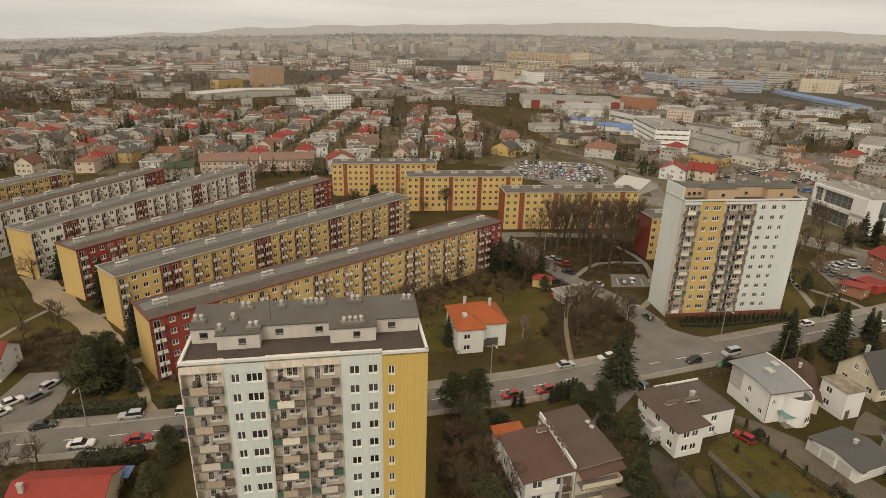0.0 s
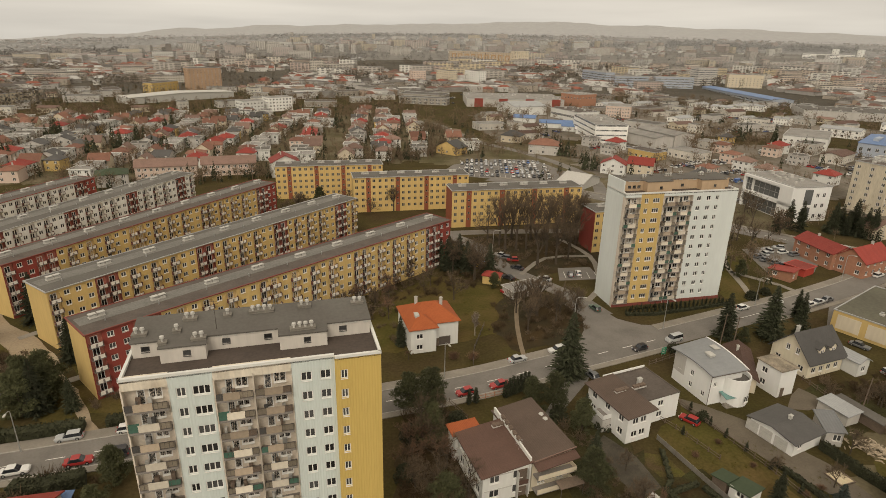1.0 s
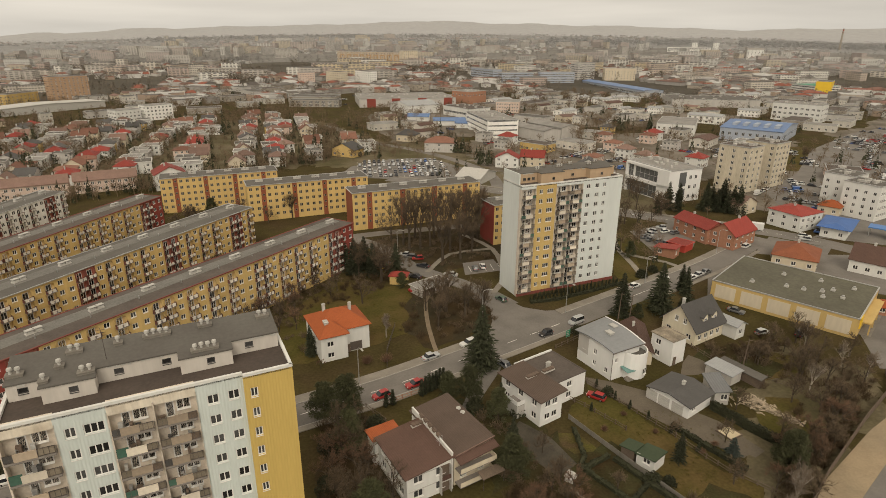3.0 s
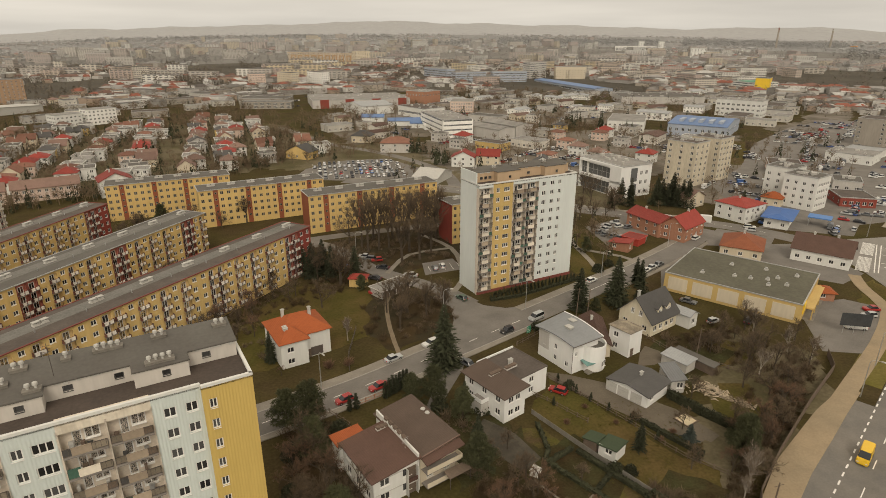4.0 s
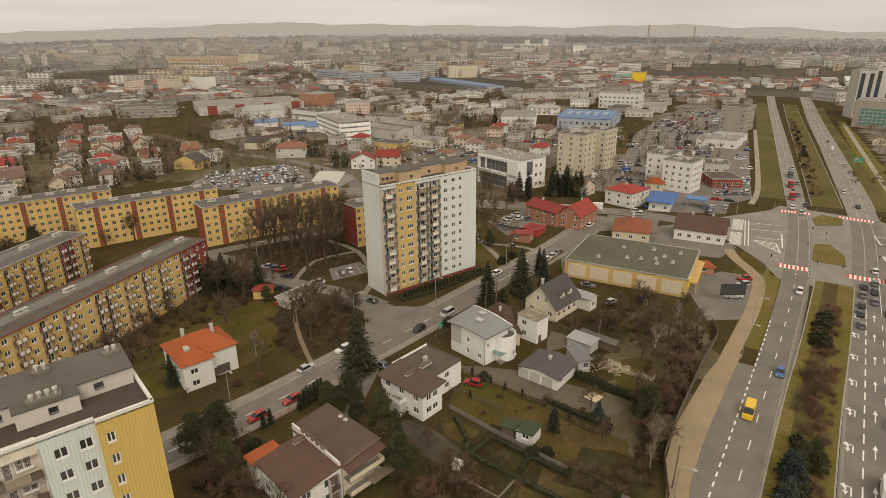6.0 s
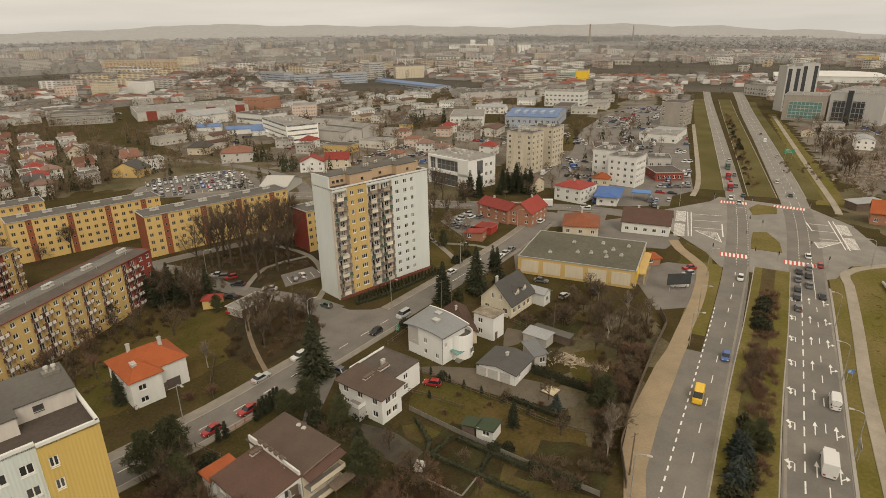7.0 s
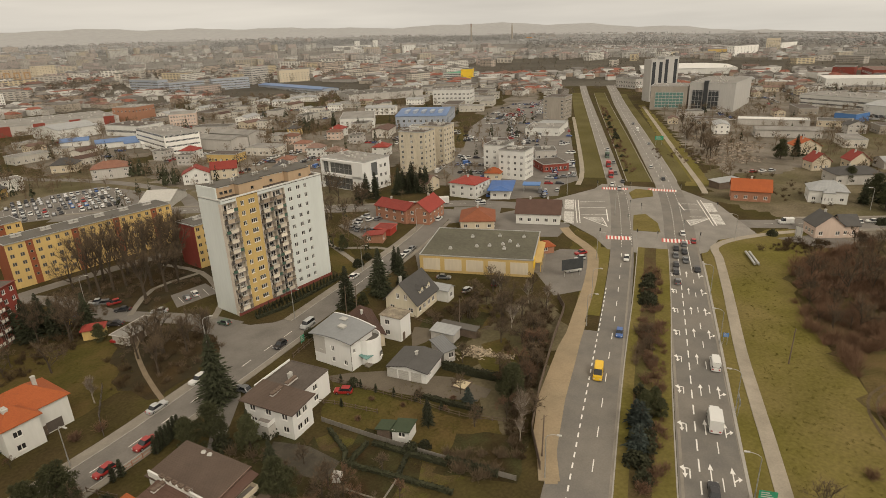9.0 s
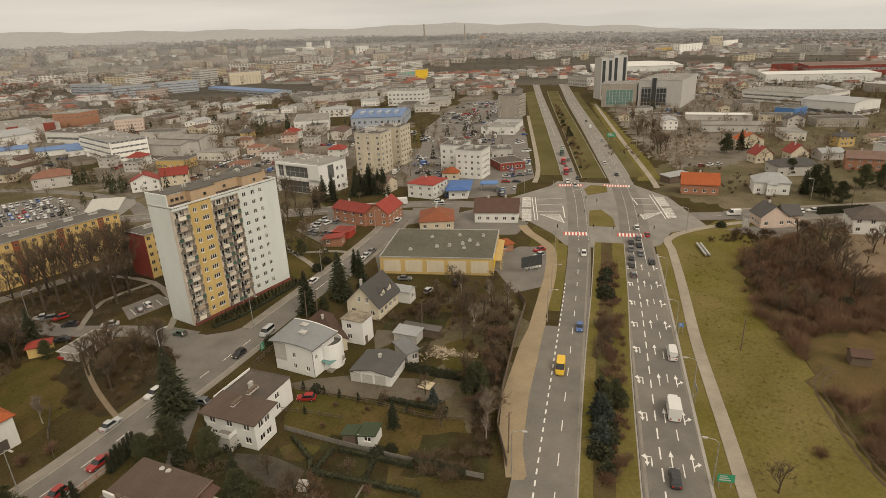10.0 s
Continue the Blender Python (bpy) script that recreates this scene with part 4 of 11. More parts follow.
def build_markings():
    q = Mesher()
    dashes(q, STREET, 0.0, 10, 330, 3.0, 4.5, 0.16)
    dashes(q, STREET, 0.0, 358, 372, 6, 0.5, 0.16)
    a = length(DUAL_L)
    dashes(q, DUAL_L, 0.1, 0, 320, 3.2, 6.2, 0.18)
    dashes(q, DUAL_L, 0.1, 410, a - 10, 3.2, 6.2, 0.18)
    dashes(q, DUAL_L, 3.45, 120, 285, 1.4, 1.4, 0.28)
    g = Mesher()
    dashes(g, DUAL_L, -3.4, 0, 320, 320, 1, 0.5)
    dashes(g, DUAL_L, -3.4, 410, a - 10, 400, 1, 0.4)
    b = length(DUAL_R)
    dashes(q, DUAL_R, 1.75, 0, 300, 3.2, 2.2, 0.26)
    dashes(q, DUAL_R, -1.7, 0, 300, 3.2, 6.2, 0.18)
    for o in (4.95, -4.95):
        dashes(g, DUAL_R, o, 0, 326, 326, 1, 0.5)
        dashes(g, DUAL_R, o, 405, b - 10, 400, 1, 0.4)
    for o in (1.7, -1.7):
        dashes(q, DUAL_R, o, 405, b - 10, 3.2, 6.2, 0.16)
        dashes(q, DUAL_R, o, 300, 326, 24, 2, 0.16)
    tagged(g.ob("gutter", M_PAVING), "pale concrete gutters along the carriageways", "gutter", kind="structure")
    for s, kind in [(196 + 12.5 * i, k) for i in range(9) for k in ("left", "straight", "right")]:
        p, h = along(DUAL_R, s)
        off = {"left": 3.3, "straight": 0.0, "right": -3.4}[kind]
        c, sn = math.cos(radians(h)), math.sin(radians(h))
        arrow(q, p[0] - sn * off, p[1] + c * off, h, kind)
    # stop lines, guide lines and island outlines at the crossing
    for p, r, w in (((235.5, 100.2), (206.2, 81.4), 0.16), ((236.3, 99.0), (206.9, 80.4), 0.16), ((204.7, 140.3), (177.9, 121.6), 0.16), ((205.4, 139.2), (178.5, 120.7), 0.16),
                    ((203.5, 137.1), (210.0, 128.6), 0.14), ((196.1, 132.4), (202.7, 123.8), 0.14), ((188.1, 126.7), (194.3, 118.6), 0.14), ((200.5, 122.5), (186.8, 113.5), 0.2),
                    ((226.2, 103.0), (229.7, 97.5), 0.14), ((219.0, 98.3), (222.9, 92.2), 0.14), ((211.3, 92.5), (214.6, 87.5), 0.14), ((227.4, 104.5), (218.3, 97.9), 0.2)):
        strip(q, [p, r], -w, w, 0.078)
    for tri in (((185.4, 123.7), (189.4, 117.6), (181.1, 110.5)), ((206.5, 91.6), (213.9, 85.8), (201.2, 87.7))):
        (ax, ay), (bx, by), (cx, cy) = tri
        for p, r in ((tri[0], tri[1]), (tri[1], tri[2]), (tri[2], tri[0])):
            strip(q, [p, r], -0.16, 0.16, 0.079)
        for k in range(1, 8):
            t = k / 8.0
            strip(q, [(ax + (cx - ax) * t, ay + (cy - ay) * t), (bx + (cx - bx) * t, by + (cy - by) * t)], -0.15, 0.15, 0.08)
    # zebra crossings over the side arms
    for a, b in (((203.4, 142.3), (174.9, 123.5)), ((233.5, 94.9), (208.2, 79.6))):
        h, d = turn(a, b)
        for k in range(int(d / 1.0)):
            m = pose(a[0], a[1], 0, 0, 0, h)
            if abs(k - d * 0.46) > 1.6:
                q.face([m @ Vector((1.0 * k + u, v, 0.081)) for u, v in ((0, -1.9), (0.52, -1.9), (0.52, 1.9), (0, 1.9))])
    # guide dashes through the junction
    for line, o, u, v in ((DUAL_L, 0.1, 322, 408), (DUAL_L, -3.3, 322, 408), (DUAL_R, 1.7, 330, 404), (DUAL_R, -1.7, 330, 404)):
        dashes(q, line, o, u, v, 1.3, 1.5, 0.16)
    dashes(q, CROSS, 0.0, 30, 195, 3, 3, 0.14, 0.08)
    dashes(q, CROSS, 0.0, 300, 420, 3, 3, 0.14, 0.08)
    # bays of the big car park and of the tower's lot
    for i in range(5):
        for k in range(19):
            x, y = 24 + 2.75 * k + 1.1 * i, 306 - 0.35 * k + 9.2 * i
            q.face([(x, y, 0.062), (x + 0.12, y, 0.062), (x + 0.9, y + 4.6, 0.062), (x + 0.78, y + 4.6, 0.062)])
    for k in range(5):
        x = 44.5 + 2.5 * k
        q.face([(x, 166.8, 0.062), (x + 0.14, 166.8, 0.062), (x + 0.6, 172, 0.062), (x + 0.46, 172, 0.062)])
    tagged(q.ob("road_markings", M_MARK), "white lane lines, arrows and zebra stripes", "road marking", kind="structure")
    q, w = Mesher(), Mesher()
    for a, b in (((170.2, 104.6), (174.6, 97.2)), ((179.6, 88.4), (184.4, 79.0)), ((229.0, 141.6), (235.0, 131.8)), ((239.6, 124.2), (244.6, 113.0))):
        h, d = turn(a, b)
        m = pose(a[0], a[1], 0, 0, 0, h)
        k = int(d / 0.6)
        for j in range(k):
            t = w if j % 2 else q
            t.face([m @ Vector((0.6 * j + u, v, 0.084)) for u, v in ((0, -1.9), (0.6, -1.9), (0.6, 1.9), (0, 1.9))])
    tagged(q.ob("crossing_red", M_MARK_RED), "red bars of the signal crossings", "road marking", kind="structure")
    tagged(w.ob("crossing_white", M_MARK), "white bars of the signal crossings", "road marking", kind="structure")


build_roads()
build_markings()

# ---- tower blocks ----
def vent_cluster(parent, x, y, z, n, low=False):
    """Round-capped vent pipes on a low curb, no two quite alike."""
    rg = random.Random(int(x * 10 + y))
    q = Mesher()
    q.box(x - 0.36 * n - 0.1, y - 0.42, z, x + 0.36 * n + 0.1, y + 0.42, z + 0.3, 0)
    q.box(x - 0.36 * n - 0.16, y - 0.48, z + 0.3, x + 0.36 * n + 0.16, y + 0.48, z + 0.36, 0)
    for k in range(n):
        cx, cy, h = x - 0.36 * n + 0.36 + 0.72 * k, y + rg.uniform(-0.08, 0.08), rg.uniform(0.0, 0.14)
        q.tube((cx, cy, z + 0.36), (cx, cy, z + 0.62 + h), 0.15, 0.15, 8, 1)
        q.tube((cx, cy, z + 0.6 + h), (cx, cy, z + 0.72 + h), 0.17, 0.29, 10, 1)
        q.tube((cx, cy, z + 0.72 + h), (cx, cy, z + 0.98 + h), 0.29, 0.25, 10, 1)
        q.tube((cx, cy, z + 0.98 + h), (cx, cy, z + 1.04 + h), 0.25, 0.1, 10, 1, True)
    return q.ob("roof_vent", [M_CAPS_GREY, M_VENT], parent, "round pale roof vents on a stained concrete curb")


def balcony_meshes(w, panel, skin=None, screens=()):
    """Slab, railing and parapet panel of one loggia, w wide."""
    s, r, p = Mesher(), Mesher(), Mesher()
    s.box(0.05, -0.55, -0.2, w - 0.05, 1.05, 0.0, 0, True)
    r.box(0.05, -0.45, 0.95, w - 0.05, -0.4, 1.02, 0, True)
    r.box(0.05, -0.45, 0.08, w - 0.05, -0.4, 0.14, 0, True)
    for k in range(int(w / 0.5) + 1):
        r.box(0.05 + 0.5 * k, -0.44, 0.1, 0.09 + 0.5 * k, -0.4, 0.98)
    a, b = panel
    c, d = Mesher(), Mesher()
    c.box(0.06, -0.39, 0.12, w * a - 0.03, -0.37, 0.93, 0, True)
    d.box(w * b + 0.03, -0.39, 0.12, w - 0.06, -0.37, 0.93, 0, True)
    p.box(w * a, -0.53, 0.05, w * b, -0.46, 0.98, 0, True)
    p.box(w * a, -0.56, 0.98, w * b, -0.43, 1.03, 0, True)
    return s.mesh("slab", [M_SLAB]), r.mesh("railing", [M_RAIL]), p.mesh("panel", [skin or M_PANEL]), (c.mesh("screen", screens[:1]), d.mesh("screen", screens[1:]))


rgb = random.Random(31)
M_SCREEN = mat("weathered_balcony_screen", (0.2, 0.17, 0.13), 0.9, 0.3, 0.8, 6.0, rand=0.3)
M_LINTEL = mat("stained_cream_lintel", (0.66, 0.6, 0.5), 0.9, 0.2, 0.5, 6.0, streak=True, alt=(0.5, 0.43, 0.34), altscale=0.4, altpos=0.58)


def tower(name, p0, p1, D, bays, floors, base, dz, top, end_left, end_right, pent, label, penthouse_wall, white):
    rot, L = turn(p0, p1)
    T = thing(name, p0[0], p0[1], rot, label, "apartment tower")
    total = sum(b[1] for b in bays)
    x = 0.0
    net = mat("green_balcony_netting_" + name, (0.055, 0.12, 0.09), 0.9, 0.2)
    for kind, w, wall, wins, step in bays:
        w = w * L / total
        q = Mesher()
        y = -step
        if kind == "wall":
            holes = [(a + 0.06 * ww, base + 1.0 + dz * k, a + 0.94 * ww, base + 2.28 + dz * k) for a, ww in wins for k in range(floors)]
            facade(q, (x, y), 0, w, 0.0, top, [h for h in holes], 0.16)
            for a, b, c, d in holes:
                placed("window", window_mesh(c - a, d - b, max(2, round((c - a) / 0.75))), T, pose(x + (a + c) / 2, y + 0.12, b))
            if step:
                for xx in (x, x + w):
                    q.face([(xx, y, 0), (xx, 0, 0), (xx, 0, top), (xx, y, top)])
            q.ob("wall_panel", wall, T)
        else:
            # a stack of loggias: back wall, cheeks, lintel, slabs
            n = wins
            q.face([(x, 1.05, 0), (x + w, 1.05, 0), (x + w, 1.05, top), (x, 1.05, top)])
            bw = w / n
            for k in range(n + 1):
                xx = x + bw * k
                g = Mesher()
                g.box(xx - 0.09, -0.12 if 0 < k < n else 0.0, 0, xx + 0.09, 1.05, top - 0.9)
                g.ob("loggia_cheek", M_LOGGIA, T)
            q.ob("loggia_back", M_LOGGIA, T)
            q = Mesher()
            q.box(x, 0.0, base + dz * floors - 0.1, x + w, 1.05, top, 0, True)
            q.ob("lintel", M_LINTEL if name == "near_tower" else white, T)
            kits = [balcony_meshes(bw - 0.2, p, k, s) for p, k, s in (((0.24, 0.72), M_PANEL, (M_SCREEN, M_SCREEN)), ((0.2, 0.64), M_PANEL_TAN, (M_SLATE, M_SCREEN)), ((0.3, 0.8), M_PANEL, (net, M_SCREEN)), ((0.26, 0.76), M_PANEL_TAN, (M_SCREEN, M_WOOD)), ((0.22, 0.7), M_PANEL, (M_SCREEN, net)))]
            for k in range(n):
                for j in range(floors):
                    z = base + dz * j
                    sm, rm, pm, cm = rgb.choice(kits)
                    b = placed("balcony", sm, T, pose(x + bw * k + 0.1, 0, z))
                    placed("railing", rm, b, pose(0, 0, 0))
                    placed("panel", pm, b, pose(0, 0, 0))
                    placed("screen", cm[0], b, pose(0, 0, 0))
                    placed("screen", cm[1], b, pose(0, 0, 0))
                    if name == "near_tower" and (k + 3 * j) % 5 == 2:
                        g = Mesher()
                        g.box(0.1, -0.47, 0.1, 1.3, -0.45, 1.3 if j > 7 else 0.9, 0, True)
                        g.ob("balcony_netting", net, b)
                    for kk in range(rgb.randrange(1, 4)):
                        g = Mesher()
                        a = rgb.uniform(0.2, bw - 1.1)
                        ww, hh = rgb.uniform(0.25, 0.6), rgb.uniform(0.4, 1.2)
                        g.box(a, 0.42, 0, a + ww, 0.84, hh)
                        g.box(a - 0.02, 0.4, hh, a + ww + 0.02, 0.86, hh + 0.05, 0, True)
                        g.ob("stored_cupboard", rgb.choice((M_VENT, M_WOOD, M_CAPS, M_METAL, M_SLATE)), b)
                    placed("window", window_mesh(0.9, 2.05, 1), T, pose(x + bw * k + bw * 0.36, 0.99, z + 0.05))
                    placed("window", window_mesh(1.5, 1.4, 2), T, pose(x + bw * k + bw * 0.68, 0.99, z + 0.8))
        x += w
    q = Mesher()
    q.face([(0, 0, 0), (0, D, 0), (0, D, top), (0, 0, top)])
    q.ob("gable_wall", end_left, T)
    q = Mesher()
    facade(q, (L, 0), 90, D, 0, top, [])
    q.ob("gable_wall", end_right, T)
    q = Mesher()
    hb = [(3 + 3.6 * i, base + 0.95 + dz * j, 4.6 + 3.6 * i, base + 2.4 + dz * j) for i in range(8) for j in range(floors) if 4.6 + 3.6 * i < L - 1]
    facade(q, (L, D), 180, L, 0, top, hb)
    q.ob("back_wall", M_WHITE_WALL, T)
    # roof deck with parapet
    q = Mesher()
    steps = [(sum(b[1] for b in bays[:i]) * L / total, sum(b[1] for b in bays[:i + 1]) * L / total, b[4]) for i, b in enumerate(bays)]
    edge = [(0, D)]
    for a, b, s in steps:
        edge += [(a, -s), (b, -s)]
    q.slab([(x, y, top - 0.1) for x, y in edge + [(L, D)]], 0.2)
    q.ob("roof_deck", M_DECK, T)
    q = Mesher()
    for a, b, s in steps:
        q.box(a - (0.0 if a > 0.1 else 0.04), -s - 0.06, top - 0.06, b, -s + 0.3, top + 0.3, 0, True)
    q.box(-0.06, 0.3, top - 0.06, 0.3, D, top + 0.3, 0, True)
    q.box(L - 0.3, -steps[-1][2], top - 0.06, L + 0.06, D, top + 0.3, 0, True)
    q.ob("parapet", M_WHITE_WALL, T)
    # penthouse
    y0, zt, jut, drop = pent["y0"], pent["z"], pent["jut"], pent.get("drop", 0.0)
    zf = zt - drop
    q = Mesher()
    holes = [(a, top + 0.6, a + 1.0, top + 1.35) for a in pent["win"]]
    facade(q, (0.5, y0), 0, L - 1.0, top - 0.1, zf, holes, 0.12)
    for a, b, c, d in holes:
        placed("window", window_mesh(c - a, d - b, 1, M_SLATE), T, pose(0.5 + (a + c) / 2, y0 + 0.1, b))
    q.face([(0.5, y0, top - 0.1), (0.5, D - 0.02, top - 0.1), (0.5, D - 0.02, zt), (0.5, y0, zf)])
    q.face([(L - 0.5, y0, top - 0.1), (L - 0.5, D - 0.02, top - 0.1), (L - 0.5, D - 0.02, zt), (L - 0.5, y0, zf)])
    q.face([(0.5, D - 0.02, top - 0.1), (L - 0.5, D - 0.02, top - 0.1), (L - 0.5, D - 0.02, zt), (0.5, D - 0.02, zt)])
    q.ob("attic_storey", penthouse_wall, T)
    q = Mesher()
    q.slab([(0.35, y0 - 0.15, zf + 0.18), (L - 0.35, y0 - 0.15, zf + 0.18), (L - 0.35, D + 0.1, zt + 0.18), (0.35, D + 0.1, zt + 0.18)], 0.18)
    q.ob("attic_roof", M_BITUMEN_GREY, T)
    # a crumbling pale flashing under the eave
    a = 0.8
    while a < L - 1.2:
        w = rgb.uniform(0.2, 1.1)
        if not any(j0 - 0.4 < a + w and a < j1 + 0.4 for j0, j1 in jut) and rgb.random() < 0.75:
            q = Mesher()
            q.box(a, y0 - rgb.uniform(0.07, 0.13), zf - rgb.uniform(0.12, 0.34), a + w, y0 - 0.004, zf - 0.01)
            q.ob("flashing_piece", M_VENT, T)
        a += w + rgb.uniform(0.0, 0.15)
    if pent.get("fin"):
        # the gable wall runs up past the attic roof
        q = Mesher()
        q.box(-0.03, y0 - 2.2, top + 0.3, 0.32, D, zt + 0.55, 0, True)
        q.ob("gable_upstand", end_left, T)
    for a, b in jut:
        q = Mesher()
        facade(q, (a, y0 - 2.0), 0, b - a, top - 0.1, zf, [((b - a) * 0.5, top + 0.6, (b - a) * 0.5 + 0.9, top + 1.35)], 0.1)
        q.face([(a, y0 - 2.0, top - 0.1), (a, y0, top - 0.1), (a, y0, zf), (a, y0 - 2.0, zf)])
        q.face([(b, y0 - 2.0, top - 0.1), (b, y0, top - 0.1), (b, y0, zf), (b, y0 - 2.0, zf)])
        q.box(a - 0.15, y0 - 2.15, zf, b + 0.15, y0 - 0.15, zf + 0.18, 1, True)
        q.ob("stair_head", [M_ATTIC if penthouse_wall is M_ATTIC else penthouse_wall, M_BITUMEN_GREY], T)
        placed("window", window_mesh(0.9, 0.75, 1, M_SLATE), T, pose(a + (b - a) * 0.5 + 0.45, y0 - 1.92, top + 0.6))
    for vx, vy, n in pent["vents"]:
        vent_cluster(T, vx, vy, zf + 0.14 + drop * max(0.0, (vy - y0) / (D - y0)), n)
    for ax, ay, h in pent.get("masts", []):
        q = Mesher()
        q.tube((ax, ay, zt), (ax, ay, zt + h), 0.04, 0.03, 5)
        for k in range(3):
            q.tube((ax - 0.5, ay, zt + h - 0.3 - 0.35 * k), (ax + 0.5, ay, zt + h - 0.3 - 0.35 * k), 0.02, 0.02, 4)
        q.ob("aerial", M_RAIL, T)
    # base course
    q = Mesher()
    q.box(-0.1, -0.12 - max(b[4] for b in bays), 0, L + 0.1, -0.02, 0.9)
    q.ob("base_course", M_MAROON, T)
    return T


tower("near_tower", (-38.3, 61.4), (-9.3, 67.4), 10.6, [
    ("loggia", 4.9, None, 1, 0.0),
    ("wall", 4.9, M_WHITE_RIB, [(0.7, 1.25), (2.4, 2.3)], 0.0),
    ("loggia", 8.9, None, 2, 0.0),
    ("wall", 5.2, M_WHITE_RIB, [(1.0, 1.5), (3.3, 1.5)], 0.0),
    ("wall", 5.7, M_YELLOW_RIB, [(0.6, 1.0)], 0.55)],
    11, 1.2, 2.78, 33.0, M_YELLOW_RIB, M_YELLOW_RIB,
    {"y0": 5.2, "z": 35.6, "drop": 0.75, "jut": [(3.9, 9.0), (17.6, 23.4)], "win": [1.0, 10.2, 15.2, 24.6],
     "vents": [(1.3, 6.6, 2), (5.5, 6.6, 1), (4.2, 4.2, 1), (8.2, 4.4, 2), (6.8, 9.0, 2), (11.3, 9.0, 1), (15.5, 9.2, 4), (20.5, 4.2, 4), (21.0, 9.4, 2), (28.0, 9.0, 2)], "masts": [(10.2, 5.6, 4.0), (28.4, 9.6, 2.0)]},
    "eleven-storey apartment tower, white ribbed cladding, yellow strip, cluttered loggias", M_ATTIC, M_WHITE_RIB)
tower("far_tower", (51.7, 146.0), (85.3, 151.6), 10.0, [
    ("loggia", 4.6, None, 1, 0.0),
    ("wall", 6.6, M_OCHRE_WALL, [(1.0, 1.3), (3.4, 2.3)], 0.0),
    ("loggia", 8.8, None, 2, 0.0),
    ("wall", 13.8, M_TOWER_WHITE, [(1.2, 1.5), (4.2, 1.5), (7.0, 1.2)], 0.0)],
    11, 1.2, 2.76, 32.4, M_TOWER_WHITE, M_TOWER_WHITE,
    {"y0": 3.7, "z": 35.0, "fin": True, "jut": [(7.0, 14.5), (23.5, 31.0)], "win": [2.0, 3.4, 4.8, 18.0],
     "vents": [(3, 7.4, 2), (8, 5.4, 2), (12, 8.2, 1), (16, 6.4, 3), (21, 8.2, 2), (26, 5.8, 2), (30, 8.2, 2)], "masts": [(26.5, 5.4, 5.0), (15.0, 8.2, 2.5)]},
    "eleven-storey off-white apartment tower with an ochre strip and stacked loggias", mat("peach_attic_render", (0.44, 0.32, 0.21), 0.85, 0.1, 0.3, streak=True), M_TOWER_WHITE)


# ---- five-storey slab blocks ----
def roof_stacks(T, xs, y, z):
    """Twin masonry vent stacks with slotted heads and cover slabs on a low curb."""
    rg = random.Random(int(len(xs) * 7 + z))
    for x in xs:
        q = Mesher()
        s = rg.uniform(-0.3, 0.3)
        q.box(x - 0.1, y - 0.5 + s, z, x + 3.0, y + 0.5 + s, z + 0.25, 1)
        for u in (x, x + 1.65):
            q.box(u, y - 0.42 + s, z + 0.25, u + 1.25, y + 0.42 + s, z + 0.62, 0)
            for k in range(4):
                q.box(u + 0.02 + 0.37 * k, y - 0.42 + s, z + 0.62, u + 0.12 + 0.37 * k, y + 0.42 + s, z + 0.84, 0)
            q.box(u - 0.1, y - 0.52 + s, z + 0.84, u + 1.35, y + 0.52 + s, z + 0.95, 0, True)
        q.ob("vent_block", [M_VENT, M_GREY_WALL], T, "twin pale masonry vent stacks")


M_PANEL_WHITE = mat("white_balcony_panel", (0.64, 0.6, 0.54), 0.8, 0.12, 0.5, 6.0, rand=0.15)
M_RAIL_RED = mat("red_brown_railing", (0.12, 0.05, 0.04), 0.6, 0.2, 1.0, rand=0.3)
BALC = {}


def small_balcony(w):
    """A balcony in a loggia: slab, two small parapet panels, rail and side screens."""
    if w not in BALC:
        q = Mesher()
        q.box(0.05, -0.75, -0.16, w - 0.05, 0.86, 0.0, 0, True)
        for a, b in ((0.1, 0.42), (0.56, 0.88)):
            q.box(w * a, -0.8, 0.05, w * b, -0.74, 0.85, 1, True)
        q.box(0.05, -0.76, 0.92, w - 0.05, -0.7, 0.98, 2, True)
        for x in (0.05, w - 0.09):
            q.box(x, -0.74, 0.0, x + 0.05, -0.02, 0.93, 2)
        BALC[w] = q.mesh("balcony", [M_SLAB, M_PANEL_WHITE, M_RAIL_RED])
        SOURCE[BALC[w].name] = (q, [M_SLAB, M_PANEL_WHITE, M_RAIL_RED])
    return BALC[w]


